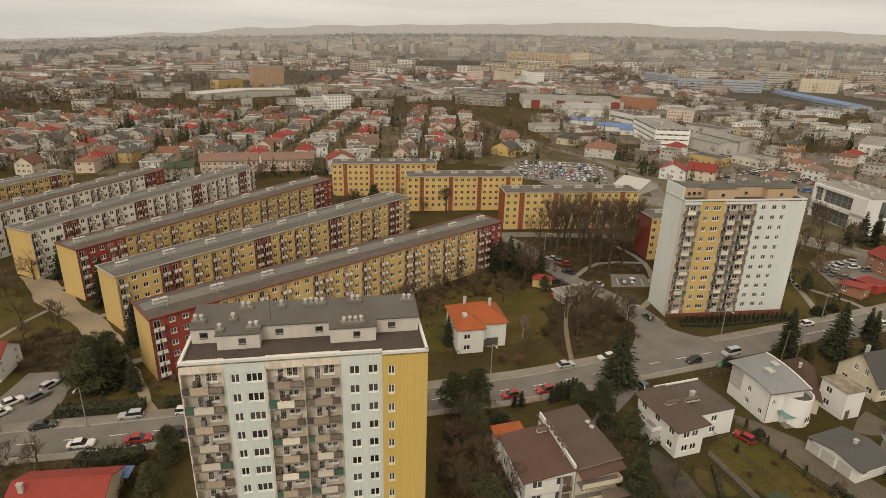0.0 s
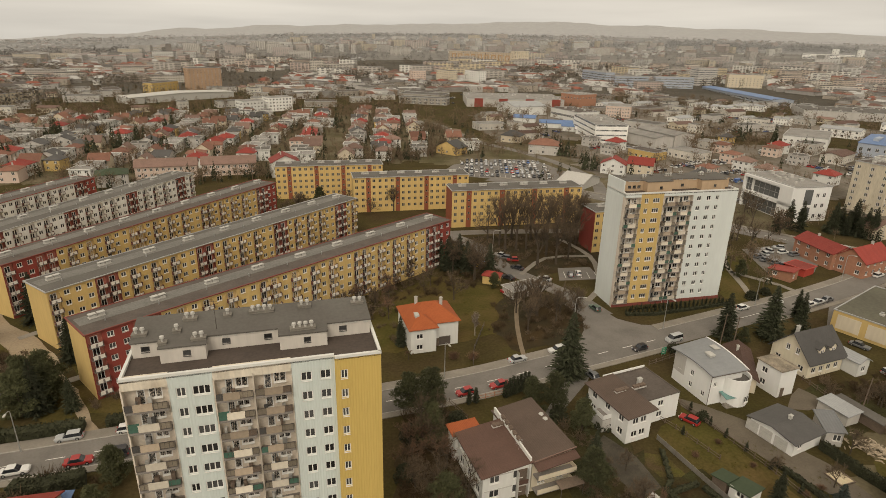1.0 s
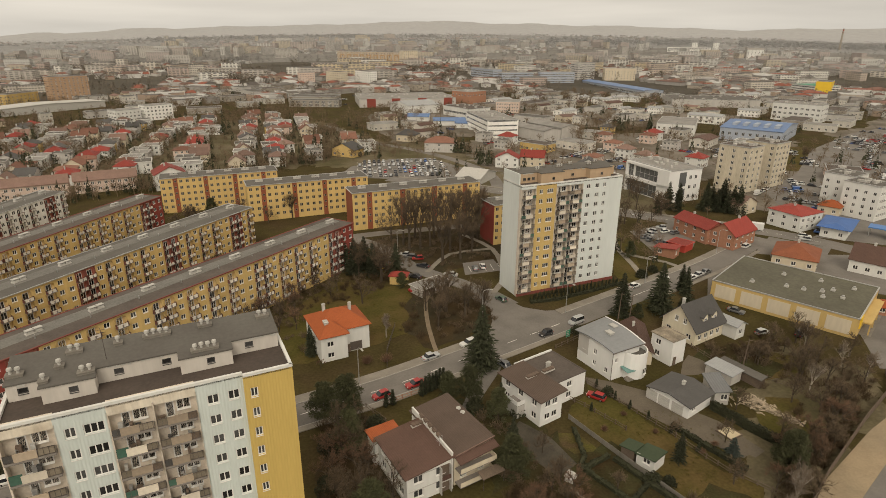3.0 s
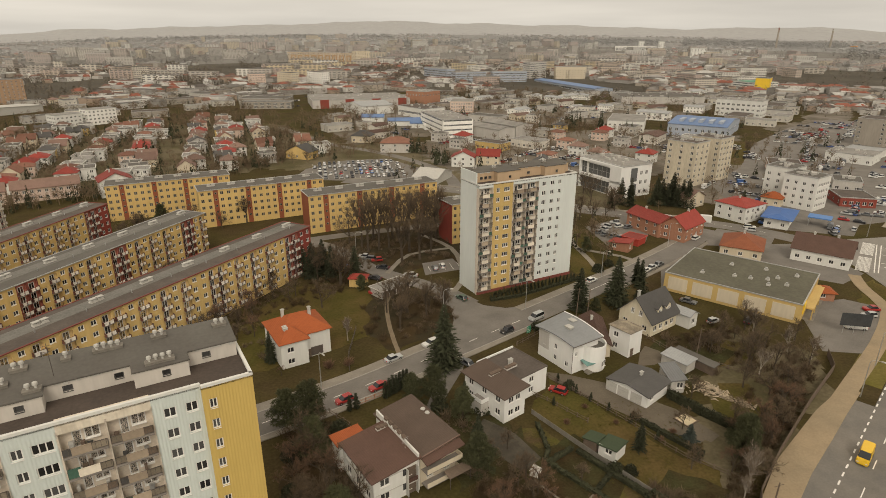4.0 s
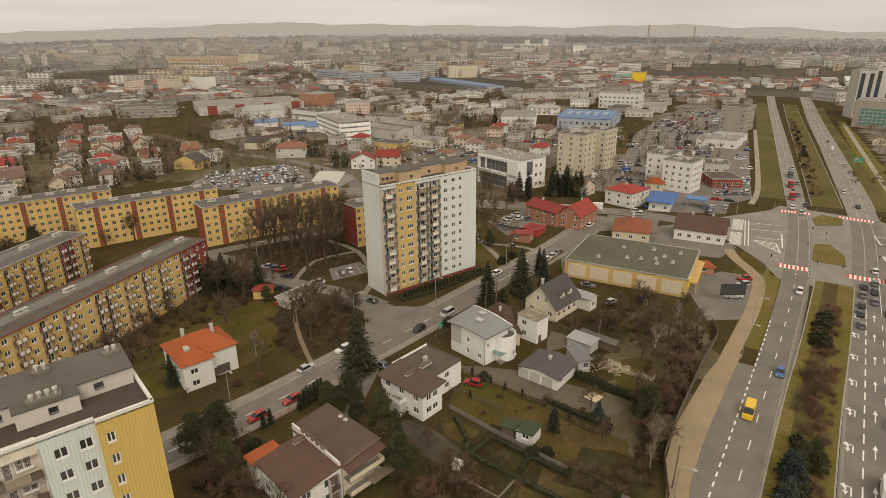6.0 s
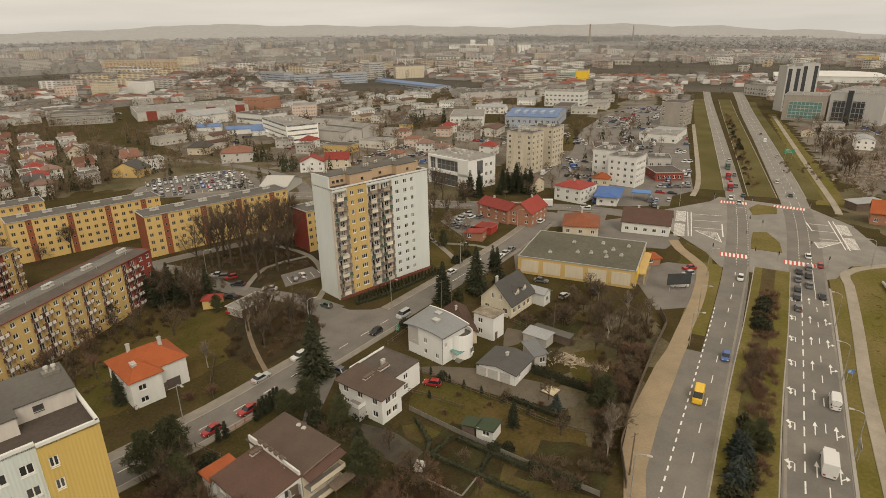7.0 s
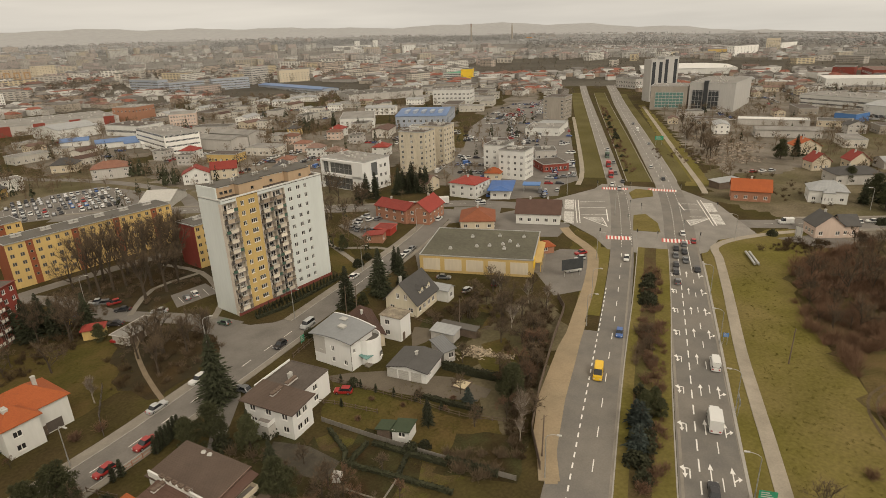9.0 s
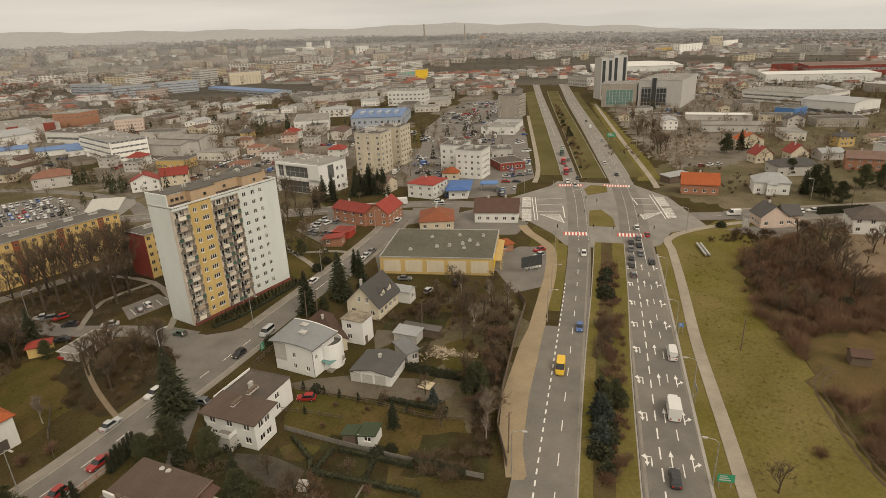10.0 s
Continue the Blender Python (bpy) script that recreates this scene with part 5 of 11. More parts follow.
def row_block(p0, p1, D, seq, cols, top=14.6, floors=5, base=1.2, dz=2.65, label="", roof=None, gable=None, far=False):
    """A long block whose front is a run of bays: w window, A arched loggia, R pair of loggias, | a bare joint; cols: colour letter per bay."""
    rot, L = turn(p0, p1)
    T = thing("apartment_block", p0[0], p0[1], rot, label, "apartment block", "five-storey blocks", far=far)
    wid = {"w": 2.75, "A": 3.1, "R": 6.0, "|": 0.8}
    wall = {"y": M_YELLOW_WALL, "r": M_RED_WALL, "m": M_MAROON, "p": M_PALE_BLOCK}
    k = L / sum(wid[c] for c in seq)
    x = 0.0
    runs = []
    for c, col in zip(seq, cols):
        w = wid[c] * k
        if not runs or runs[-1][0] != col:
            runs.append([col, x, x, [], []])
        r = runs[-1]
        if c == "w":
            for j in range(floors):
                r[3].append((x - r[1] + w / 2 - 0.65, base + 0.95 + dz * j, x - r[1] + w / 2 + 0.65, base + 2.15 + dz * j))
        elif c in "AR":
            n = 1 if c == "A" else 2
            for i in range(n):
                r[4].append((x - r[1] + w * i / n + 0.2, x - r[1] + w * (i + 1) / n - 0.2, c))
        r[2] = x + w
        x += w
    for col, a, b, wins, logs in runs:
        q = Mesher()
        zt = base + dz * floors - 0.15
        hol = wins + [(u, base - 0.2, v, zt) for u, v, c in logs]
        facade(q, (a, 0), 0, b - a, 0, top, hol, 0.14)
        for u, v, c in logs:
            for xx in (u, v):
                q.face([(a + xx, 0.14, base - 0.2), (a + xx, 0.6, base - 0.2), (a + xx, 0.6, zt), (a + xx, 0.14, zt)], 1)
            q.face([(a + u, 0.6, base - 0.2), (a + v, 0.6, base - 0.2), (a + v, 0.6, zt), (a + u, 0.6, zt)], 1)
            q.face([(a + u, 0.14, zt), (a + v, 0.14, zt), (a + v, 0.6, zt), (a + u, 0.6, zt)], 1)
            if col in "yp":
                # the arch over the top loggia
                m, h = (u + v) / 2, 0.9
                pts = [(a + m + (v - u) / 2 * math.cos(t), zt - h + h * math.sin(t)) for t in [math.pi * i / 10 for i in range(11)]]
                for (xa, za), (xb, zb) in zip(pts, pts[1:]):
                    q.face([(xa, 0.02, za), (xb, 0.02, zb), (xb, 0.02, zt), (xa, 0.02, zt)])
                    q.face([(xa, 0.02, za), (xb, 0.02, zb), (xb, 0.3, zb), (xa, 0.3, za)])
                # a raised band that follows the arch
                ring = [[(a + m + ((v - u) / 2 + w) * math.cos(t), y, zt - h + (h + w) * math.sin(t)) for t in [math.pi * i / 10 for i in range(11)]] for w, y in ((-0.03, -0.07), (0.22, -0.07), (0.22, 0.0))]
                for r0, r1 in zip(ring, ring[1:]):
                    for i in range(10):
                        q.face([r0[i], r0[i + 1], r1[i + 1], r1[i]])
            for j in range(floors):
                z = base + dz * j
                placed("balcony", small_balcony(round(v - u, 2)), T, pose(a + u, 0, z))
                placed("window", window_mesh(1.35, 1.8, 2), T, pose(a + (u + v) / 2, 0.54, z + 0.15))
        q.ob("wall_panel", [wall[col], {"y": M_LOGGIA_TAN, "p": M_LOGGIA_GREY}.get(col, M_LOGGIA_RED)], T)
        for x0, z0, x1, z1 in wins:
            placed("window", window_mesh(x1 - x0, z1 - z0, 2), T, pose(a + (x0 + x1) / 2, 0.1, z0))
    for xx in (0, L):
        q = Mesher()
        q.face([(xx, 0, 0), (xx, D, 0), (xx, D, top), (xx, 0, top)])
        q.ob("gable_wall", gable or M_OCHRE_WALL, T)
    q = Mesher()
    q.face([(0, D, 0), (L, D, 0), (L, D, top), (0, D, top)])
    q.ob("back_wall", M_YELLOW_WALL, T)
    flat_roof(T, L, D, top, roof or M_BITUMEN_GREY, M_MAROON if roof is M_BITUMEN else M_METAL, 0.35, 0.22)
    # a paler felt run along the roof's middle
    q = Mesher()
    q.box(0.6, D * 0.44, top + 0.11, L - 0.6, D * 0.82, top + 0.135)
    q.ob("roof_run", M_ROOF_STRIP, T, "paler patched felt along the roof's middle")
    roof_stacks(T, [3 + i * (L - 8) / 8 for i in range(9)], D * 0.62, top + 0.12)
    q = Mesher()
    q.tube((0, 0, 0), (0, 0, 0.8), 0.13, 0.12, 6, 0, True)
    pipe = q.mesh("vent_pipe", [M_METAL])
    SOURCE[pipe.name] = (q, [M_METAL])
    for i in range(10):
        placed("vent_pipe", pipe, T, pose(5 + i * (L - 10) / 9, D * 0.35, top + 0.1))
    return T


S = "A" + "www" + ("R" + "wAwAwA" + "ww") * 3 + "RwA"
C = "y" + "yyy" + ("m" + "yyyyyy" + "yy") * 3 + "myy"
S2 = "Aww" + "R" + ("wAwAwAww" + "R") * 3 + "ww"
C2 = "rrr" + "r" + ("yyyyyyyy" + "y") * 2 + "yyyyyyyy" + "m" + "rr"
row_block((-67.3, 106.6), (9.2, 180.6), 10.5, S2, C2, label="long five-storey yellow block with red ends and arched loggias", roof=M_BITUMEN)
row_block((-85.4, 126.8), (-22.6, 206.5), 10.5, S, C, label="long five-storey yellow block with maroon loggia bays", roof=M_BITUMEN_GREY)
row_block((-105.0, 143.2), (-55.6, 229.5), 10.0, S2, C2, label="long five-storey yellow block with red end bays", roof=M_BITUMEN)
row_block((-126.3, 156.0), (-92.0, 245.0), 10.0, S, C.replace("y", "p"), label="long five-storey off-white block with maroon loggia bays", roof=M_BITUMEN_GREY, far=True)
row_block((-156.0, 150.0), (-127.0, 236.5), 10.0, S2, C2.replace("y", "p").replace("rrrr", "pppp", 1), label="long five-storey off-white block with a red end bay", roof=M_BITUMEN, far=True)
row_block((-192.0, 146.0), (-159.5, 228.0), 10.0, S, C, label="five-storey yellow block with maroon loggia bays", roof=M_BITUMEN_GREY, far=True)


def stripe_block(p0, p1, D, n, gable, label, top=14.6):
    """A yellow block with rust stair stripes between groups of windows."""
    rot, L = turn(p0, p1)
    T = thing("apartment_block", p0[0], p0[1], rot, label, "apartment block", "yellow stair-stripe blocks", far=True)
    seq = "ww|" + "wwww|" * n + "ww"
    u = L / (sum(2.75 if c == "w" else 2.2 for c in seq))
    q, s = Mesher(), Mesher()
    x, holes, shol = 0.0, [], []
    for c in seq:
        w = (2.75 if c == "w" else 2.2) * u
        if c == "w":
            holes += [(x + w / 2 - 0.6, 2.05 + 2.65 * j, x + w / 2 + 0.6, 3.25 + 2.65 * j) for j in range(5)]
        else:
            s = Mesher()
            s.box(x + 0.1, -0.08, 0, x + w - 0.1, 0.0, top)
            s.ob("stair_stripe", M_STRIPE, T, "rust-orange stairwell stripe")
            for j in range(5):
                placed("stair_window", window_mesh(0.8, 0.8, 1, M_FRAME_DULL), T, pose(x + w / 2, -0.16, 2.9 + 2.5 * j))
        x += w
    facade(q, (0, 0), 0, L, 0, top, holes, 0.14)
    for a, b, c, d in holes:
        placed("window", window_mesh(c - a, d - b, 2, M_FRAME_DULL), T, pose((a + c) / 2, 0.1, b))
    q.face([(0, D, 0), (L, D, 0), (L, D, top), (0, D, top)])
    q.ob("wall", M_YELLOW_WALL, T)
    for xx in (0, L):
        q = Mesher()
        q.face([(xx, 0, 0), (xx, D, 0), (xx, D, top), (xx, 0, top)])
        q.ob("gable_wall", gable, T)
    flat_roof(T, L, D, top, M_BITUMEN_GREY, M_METAL, 0.3, 0.25)
    roof_stacks(T, [4 + i * (L - 11) / 5 for i in range(6)], D * 0.6, top + 0.12)
    return T


stripe_block((-61.5, 258.4), (-14.9, 265.2), 10.5, 3, M_OCHRE_WALL, "five-storey yellow block with rust stair stripes, beside the red-roofed houses")
stripe_block((-26.0, 237.8), (22.3, 245.4), 10.5, 3, M_OCHRE_WALL, "five-storey yellow block with rust stair stripes and a car park behind")
stripe_block((12.9, 217.4), (65.6, 225.0), 10.5, 3, M_STRIPE, "five-storey yellow block with rust stair stripes, facing bare trees")
stripe_block((59.6, 189.4), (82.0, 193.4), 10.0, 1, M_RED_WALL, "short yellow block with a red gable")

# ---- houses by the street ----
def villa(name, p0, p1, D, eave, wall, roof, label, kind="hip", rise=2.5, axis="x", cols=(3, 2, 3, 2), rows=2, over=0.5, chim=((0.4, 0.5),), category="house", w=1.4, h=1.35, z1=1.1, dz=2.8, group=""):
    """A house on the base line p0 to p1; cols: windows a storey on front, right, back and left."""
    rot, L = turn(p0, p1)
    T = thing(name, p0[0], p0[1], rot, label, category, group)
    wins = {s: grid(ln, c, rows, w, h, z1, dz) for (s, (o, a, ln)), c in zip(sides(L, D).items(), cols)}
    shell(T, L, D, eave, wall, wins, gable=(rise, axis) if kind == "gable" else None)
    if kind == "hip":
        hip_roof(T, L, D, eave, rise, roof, over)
    elif kind == "gable":
        gable_roof(T, L, D, eave, rise, roof, None, axis, over)
    elif kind == "shed":
        q = Mesher()
        q.slab([(-over, -over, eave + 0.2), (L + over, -over, eave + rise + 0.2), (L + over, D + over, eave + rise + 0.2), (-over, D + over, eave + 0.2)], 0.18)
        q.ob("roof", roof, T)
        g = Mesher()
        for y in (0, D):
            g.face([(0, y, eave), (L, y, eave), (L, y, eave + rise)])
        g.face([(L, 0, eave), (L, D, eave), (L, D, eave + rise), (L, 0, eave + rise)])
        g.ob("gable", wall, T)
    else:
        flat_roof(T, L, D, eave, roof, wall, over, rise)
    top = eave + (rise if kind != "flat" else 0.3)
    for u, v in chim:
        chimney(T, L * u, D * v, eave, top + 0.8)
    return T, L


def add_door(T, x, y, ang, m=M_WOOD, w=1.0, h=2.1):
    q = Mesher()
    q.box(-w / 2, -0.06, 0, w / 2, 0.02, h)
    door = q.ob("door", m, T, "", False, pose(x, y, 0, 0, 0, ang))
    q = Mesher()
    q.box(w / 2 - 0.15, -0.12, h * 0.48, w / 2 - 0.09, -0.06, h * 0.54)
    q.ob("door_handle", M_METAL, door)


def roof_clutter(T, x, y, z, n=4, m=None):
    q = Mesher()
    q.box(x - 0.1, y, z, x + 0.75 * n, y + 0.8, z + 0.3)
    base = q.ob("chimney_base", M_GREY_WALL, T)
    for k in range(n):
        q = Mesher()
        q.box(x + 0.75 * k, y + 0.05, z + 0.3, x + 0.75 * k + 0.55, y + 0.75, z + 0.6, 0, True)
        q.slab([(x + 0.75 * k - 0.05, y, z + 0.7), (x + 0.75 * k + 0.6, y, z + 0.7), (x + 0.75 * k + 0.6, y + 0.8, z + 0.7), (x + 0.75 * k - 0.05, y + 0.8, z + 0.7)], 0.1)
        q.ob("chimney_cap", m or M_CAPS, base, "low brick chimney cap")


def orange_house():
    T, L = villa("house", (-5.0, 124.6), (7.0, 127.4), 10.5, 6.2, M_WHITE_WALL, M_TILE_ORANGE, "two-storey white house with an orange hipped tile roof", "hip", 3.4, cols=(0, 3, 3, 2), chim=((0.28, 0.62), (0.75, 0.45)))
    shell(T, 6.2, 2.4, 6.2, M_WHITE_WALL, {"front": [(1.4, 0.9, 3.0, 2.2), (1.4, 3.7, 3.0, 5.0)]}, off=(0.0, -2.2), name="wing_wall")
    hip_roof(T, 6.2, 6.0, 6.2, 2.4, M_TILE_ORANGE, 0.5, (0.0, -2.2), name="wing_roof")
    add_door(T, 7.0, -0.05, 0)
    q = Mesher()
    q.box(7.5, -0.05, 0.2, 10.4, 0.05, 2.4)
    q.ob("garage_door", M_RAIL, T)
    chimney(T, 2.2, 1.0, 6.0, 8.6, 0.9, 1.6)


def brown_house():
    T, L = villa("house", (6.0, 75.4), (13.9, 77.6), 11.0, 5.4, M_WHITE_WALL, M_TILE_BROWN, "pale semi-detached house with a brown sheet roof and row of chimneys", "shed", 1.1, cols=(2, 0, 2, 3), chim=(), w=1.75, h=1.6, z1=0.9)
    shell(T, 5.0, 3.2, 5.0, M_WHITE_WALL, {"back": [(1.5, 2.8, 2.8, 4.0)]}, off=(-0.6, 11.0), name="annex_wall")
    q = Mesher()
    q.slab([(-1.0, 10.9, 5.3), (4.6, 10.9, 5.5), (4.6, 14.6, 5.5), (-1.0, 14.6, 5.3)], 0.16)
    q.ob("annex_roof", M_TILE_ORANGE, T, "small orange tile roof")
    q = Mesher()
    q.box(L - 0.15, -0.2, 0, L + 0.15, 14.0, 7.3)
    q.ob("party_wall", M_WHITE_WALL, T)
    roof_clutter(T, L - 2.2, 9.5, 6.3, 3)
    for k in range(5):
        chimney(T, L + 0.05, 4.5 + 1.5 * k, 7.2, 7.6, 0.45, 0.8, M_CAPS)
    # window bands, brown recessed bay beside the party wall, roof aerial
    for z in (2.5, 5.25):
        q = Mesher()
        q.box(0.3, -0.09, z - 0.06, 5.2, -0.004, z + 0.06)
        q.ob("string_course", M_VENT, T)
    q = Mesher()
    q.box(5.9, -0.7, 0.0, 6.05, -0.005, 5.3)
    q.box(7.75, -0.7, 0.0, 7.9, -0.005, 5.3)
    q.box(5.9, -0.7, 2.55, 7.9, -0.005, 2.75, 0, True)
    q.box(6.05, -0.66, 2.75, 7.75, -0.6, 3.6, 1)
    q.box(6.05, -0.02, 0.0, 7.75, -0.006, 5.3, 2)
    q.ob("recessed_bay", [M_VENT, M_TILE_BROWN, M_WOOD], T, "brown recessed balcony bay beside the party wall")
    q = Mesher()
    q.tube((L - 0.6, 3.0, 6.2), (L - 0.6, 3.0, 8.6), 0.035, 0.03, 5)
    for k in range(4):
        q.tube((L - 1.2, 3.0, 8.5 - 0.3 * k), (L, 3.0, 8.5 - 0.3 * k), 0.02, 0.02, 4)
    q.ob("aerial", M_METAL, T)
    q = Mesher()
    for k in range(7):
        q.slab([(0.0 + 1.2 * k, -0.48, 5.42 + 0.16 * k), (0.05 + 1.2 * k, -0.48, 5.43 + 0.16 * k), (0.05 + 1.2 * k, 11.4, 5.68 + 0.16 * k), (0.0 + 1.2 * k, 11.4, 5.67 + 0.16 * k)], 0.04)
    q.ob("roof_seams", M_TILE_BROWN, T)
    T, L = villa("house", (14.4, 78.0), (21.4, 80.2), 14.0, 6.0, M_CREAM_WALL, M_ROOF_TAUPE, "semi-detached house with a flat brown roof and stacked front balconies", "shed", 0.9, cols=(2, 3, 2, 0), chim=())
    for z in (0.6, 3.4):
        q = Mesher()
        q.box(0.2, -1.8, z, L, 0.0, z + 0.18, 0, True)
        q.box(0.2, -1.85, z + 0.18, L, -1.75, z + 1.05, 1, True)
        q.box(L - 0.1, -1.75, z + 0.18, L, 0.0, z + 1.05, 1, True)
        q.ob("balcony", [M_SLAB, M_CREAM_WALL], T)
    q = Mesher()
    q.slab([(-0.1, -2.1, 5.7), (L + 0.3, -2.1, 6.4), (L + 0.3, -0.4, 6.7), (-0.1, -0.4, 6.0)], 0.14)
    q.ob("canopy", M_TILE_BROWN, T)
    q = Mesher()
    q.slab([(-0.2, -0.5, 6.32), (L + 0.5, -0.5, 7.2), (L + 0.5, -0.42, 7.25), (-0.2, -0.42, 6.37)], 0.22)
    q.ob("ridge_flashing", M_TILE_RUST, T, "rust-coloured flashing along the roof edge")
    q = Mesher()
    q.slab([(3.4, -3.6, 2.3), (L + 0.6, -3.6, 2.3), (L + 0.6, -1.9, 2.7), (3.4, -1.9, 2.7)], 0.06)
    q.ob("awning", M_WOOD, T, "weathered brown awning over the terrace")
    for x in (3.6, L + 0.4):
        q = Mesher()
        q.tube((x, -3.5, 0), (x, -3.5, 2.3), 0.05, 0.05, 6)
        q.ob("awning_post", M_RAIL, T)
    for k in range(2):
        q = Mesher()
        q.tube((L - 0.3, 8.0 + 1.4 * k, 6.9), (L - 0.6, 7.9 + 1.4 * k, 7.1), 0.45, 0.4, 12, 0, True)
        q.ob("satellite_dish", M_VENT, T)


def flat_house():
    T, L = villa("house", (34.4, 88.9), (39.7, 90.8), 11.6, 5.8, M_BRIGHT, M_ROOF_TAUPE, "white two-storey house with brown sheet roof and flat-roofed wing", "shed", 0.5, cols=(2, 0, 2, 3), chim=(), over=0.7)
    shell(T, 9.6, 9.6, 5.4, M_BRIGHT, {"front": [(1.2, 3.4, 2.6, 4.7), (4.4, 3.4, 5.8, 4.7), (1.2, 0.9, 2.6, 2.2), (4.4, 0.9, 5.8, 2.2)], "right": [(2.0, 3.4, 3.4, 4.7)]}, off=(L + 0.2, 3.2), name="wing_wall")
    flat_roof(T, 9.6, 9.6, 5.4, M_BITUMEN, M_BITUMEN, 0.1, 0.22, (L + 0.2, 3.2))
    roof_clutter(T, 2.6, 6.5, 6.1, 4)
    roof_clutter(T, 6.6, 6.2, 6.2, 4)
    chimney(T, 9.6, 8.2, 5.7, 6.9, 0.9, 0.6)
    q = Mesher()
    q.box(4.5, 12.95, 5.0, 15.2, 13.15, 6.0)
    q.ob("parapet", M_BRIGHT, T)
    for x0, y0, z in ((-1.9, 4.4, 2.7), (8.0, 3.0, 2.7)):
        q = Mesher()
        q.box(x0, y0, z, x0 + 2.2, y0 + 3.4, z + 0.16, 0, True)
        q.box(x0, y0 - 0.06, z + 0.16, x0 + 2.2, y0, z + 1.1, 1, True)
        q.box(x0 - 0.06, y0, z + 0.16, x0, y0 + 3.4, z + 1.1, 1, True)
        q.ob("balcony", [M_SLAB, M_BRIGHT], T)
    q = Mesher()
    q.box(-1.9, 4.4, 0, 0.0, 7.8, 2.68)
    q.ob("porch", M_GREY_WALL, T)


def modern_house():
    rot = 14.5
    T = thing("house", 55.8, 100.2, rot, "white modern house with curved grey roof and round corner bay", "house")
    L, D, H = 7.9, 10.8, 6.8
    shell(T, L, D, H, M_BRIGHT, {"front": [(0.9, 4.1, 1.7, 5.2)], "left": [(1.6, 3.6, 2.6, 4.9), (5.0, 1.2, 6.0, 2.4), (5.0, 3.9, 6.0, 5.2), (8.6, 1.2, 9.6, 2.4)], "right": grid(D, 3, 2, 1.3, 1.3, 1.0, 2.8), "back": grid(L, 3, 2, 1.3, 1.3, 1.0, 2.8)})
    # shallow vault running from front to back
    q, rims = Mesher(), []
    n = 12
    for k in range(n):
        a, b = k / n, (k + 1) / n
        ya, yb = -0.8 + (D + 1.6) * a, -0.8 + (D + 1.6) * b
        za, zb = H + 0.3 + 0.8 * math.sin(math.pi * (0.12 + 0.8 * a)), H + 0.3 + 0.8 * math.sin(math.pi * (0.12 + 0.8 * b))
        ka, kb = 1.0 * max(0.0, ya) / D, 1.0 * max(0.0, yb) / D
        q.slab([(-0.7, ya, za), (L + 0.5, ya, za + ka), (L + 0.5, yb, zb + kb), (-0.7, yb, zb)], 0.2)
        r = Mesher()
        r.slab([(L + 0.5, ya, za + ka + 0.12), (L + 0.72, ya, za + ka + 0.12), (L + 0.72, yb, zb + kb + 0.12), (L + 0.5, yb, zb + kb + 0.12)], 0.36)
        rims.append(r)
    q.ob("roof", M_SHEET_BLUE, T, "curved blue-grey sheet-metal roof")
    q = Mesher()
    for r in rims:
        q.add(r, Matrix())
    q.ob("verge_board", M_BRIGHT, T, "white curved verge board")
    q = Mesher()
    q.tube((-0.75, -0.85, H + 0.42), (L + 0.5, -0.85, H + 0.42), 0.09, 0.09, 6)
    q.tube((-0.05, -0.12, 0), (-0.05, -0.12, H + 0.4), 0.06, 0.06, 6)
    q.ob("gutter", M_RAIL, T, "dark gutter and downpipe")
    g = Mesher()
    for x in (0.0, L):
        ys = [D * k / 10 for k in range(11)]
        zs = [H + 0.12 + 0.8 * math.sin(math.pi * (0.12 + 0.8 * (y + 0.8) / (D + 1.6))) for y in ys]
        for (ya, za), (yb, zb) in zip(zip(ys, zs), zip(ys[1:], zs[1:])):
            g.face([(x, ya, H), (x, yb, H), (x, yb, zb), (x, ya, za)])
    for y in (0.0, D):
        z = H + 0.12 + 0.8 * math.sin(math.pi * (0.12 + 0.8 * (y + 0.8) / (D + 1.6)))
        g.face([(0, y, H), (L, y, H), (L, y, z), (0, y, z)])
    g.ob("gable", M_BRIGHT, T)
    q = Mesher()
    q.box(-0.06, 7.4, 2.6, -0.01, 10.7, 6.9)
    q.ob("grey_cladding", M_GREY_WALL, T)
    for x, y in ((3.2, 4.4), (6.2, 6.4)):
        q = Mesher()
        z = H + 0.95
        q.box(x, y, z, x + 1.2, y + 1.6, z + 0.7)
        q.box(x - 0.1, y - 0.1, z + 0.7, x + 1.3, y + 1.7, z + 0.85)
        q.ob("roof_box", M_VENT, T)
    # the round bay
    q = Mesher()
    c, r, n = (L - 1.4, 0.4), 3.1, 20
    ring = [(c[0] + r * math.cos(2 * math.pi * k / n), c[1] + r * math.sin(2 * math.pi * k / n)) for k in range(n)]
    q.prism(ring, 0, 5.2, 0, 1)
    for k in range(n):
        (xa, ya), (xb, yb) = ring[k], ring[(k + 1) % n]
        q.slab([(xa, ya, 6.1), (xb, yb, 6.1), (c[0] + (xb - c[0]) * 0.92, c[1] + (yb - c[1]) * 0.92, 6.1), (c[0] + (xa - c[0]) * 0.92, c[1] + (ya - c[1]) * 0.92, 6.1)], 0.9)
    q.ob("round_bay", [M_BRIGHT, M_BITUMEN_GREY], T, "white round corner bay with terrace rim")
    for w in (-75, -15):
        placed("window", window_mesh(1.5, 1.5, 2), T, pose(c[0] + (r + 0.05) * math.cos(radians(w)), c[1] + (r + 0.05) * math.sin(radians(w)), 1.0, 0, 0, w + 90))
    q = Mesher()
    q.slab([(2.6, -2.2, 2.3), (5.0, -2.4, 2.3), (5.0, 0.0, 2.8), (2.6, 0.0, 2.8)], 0.06)
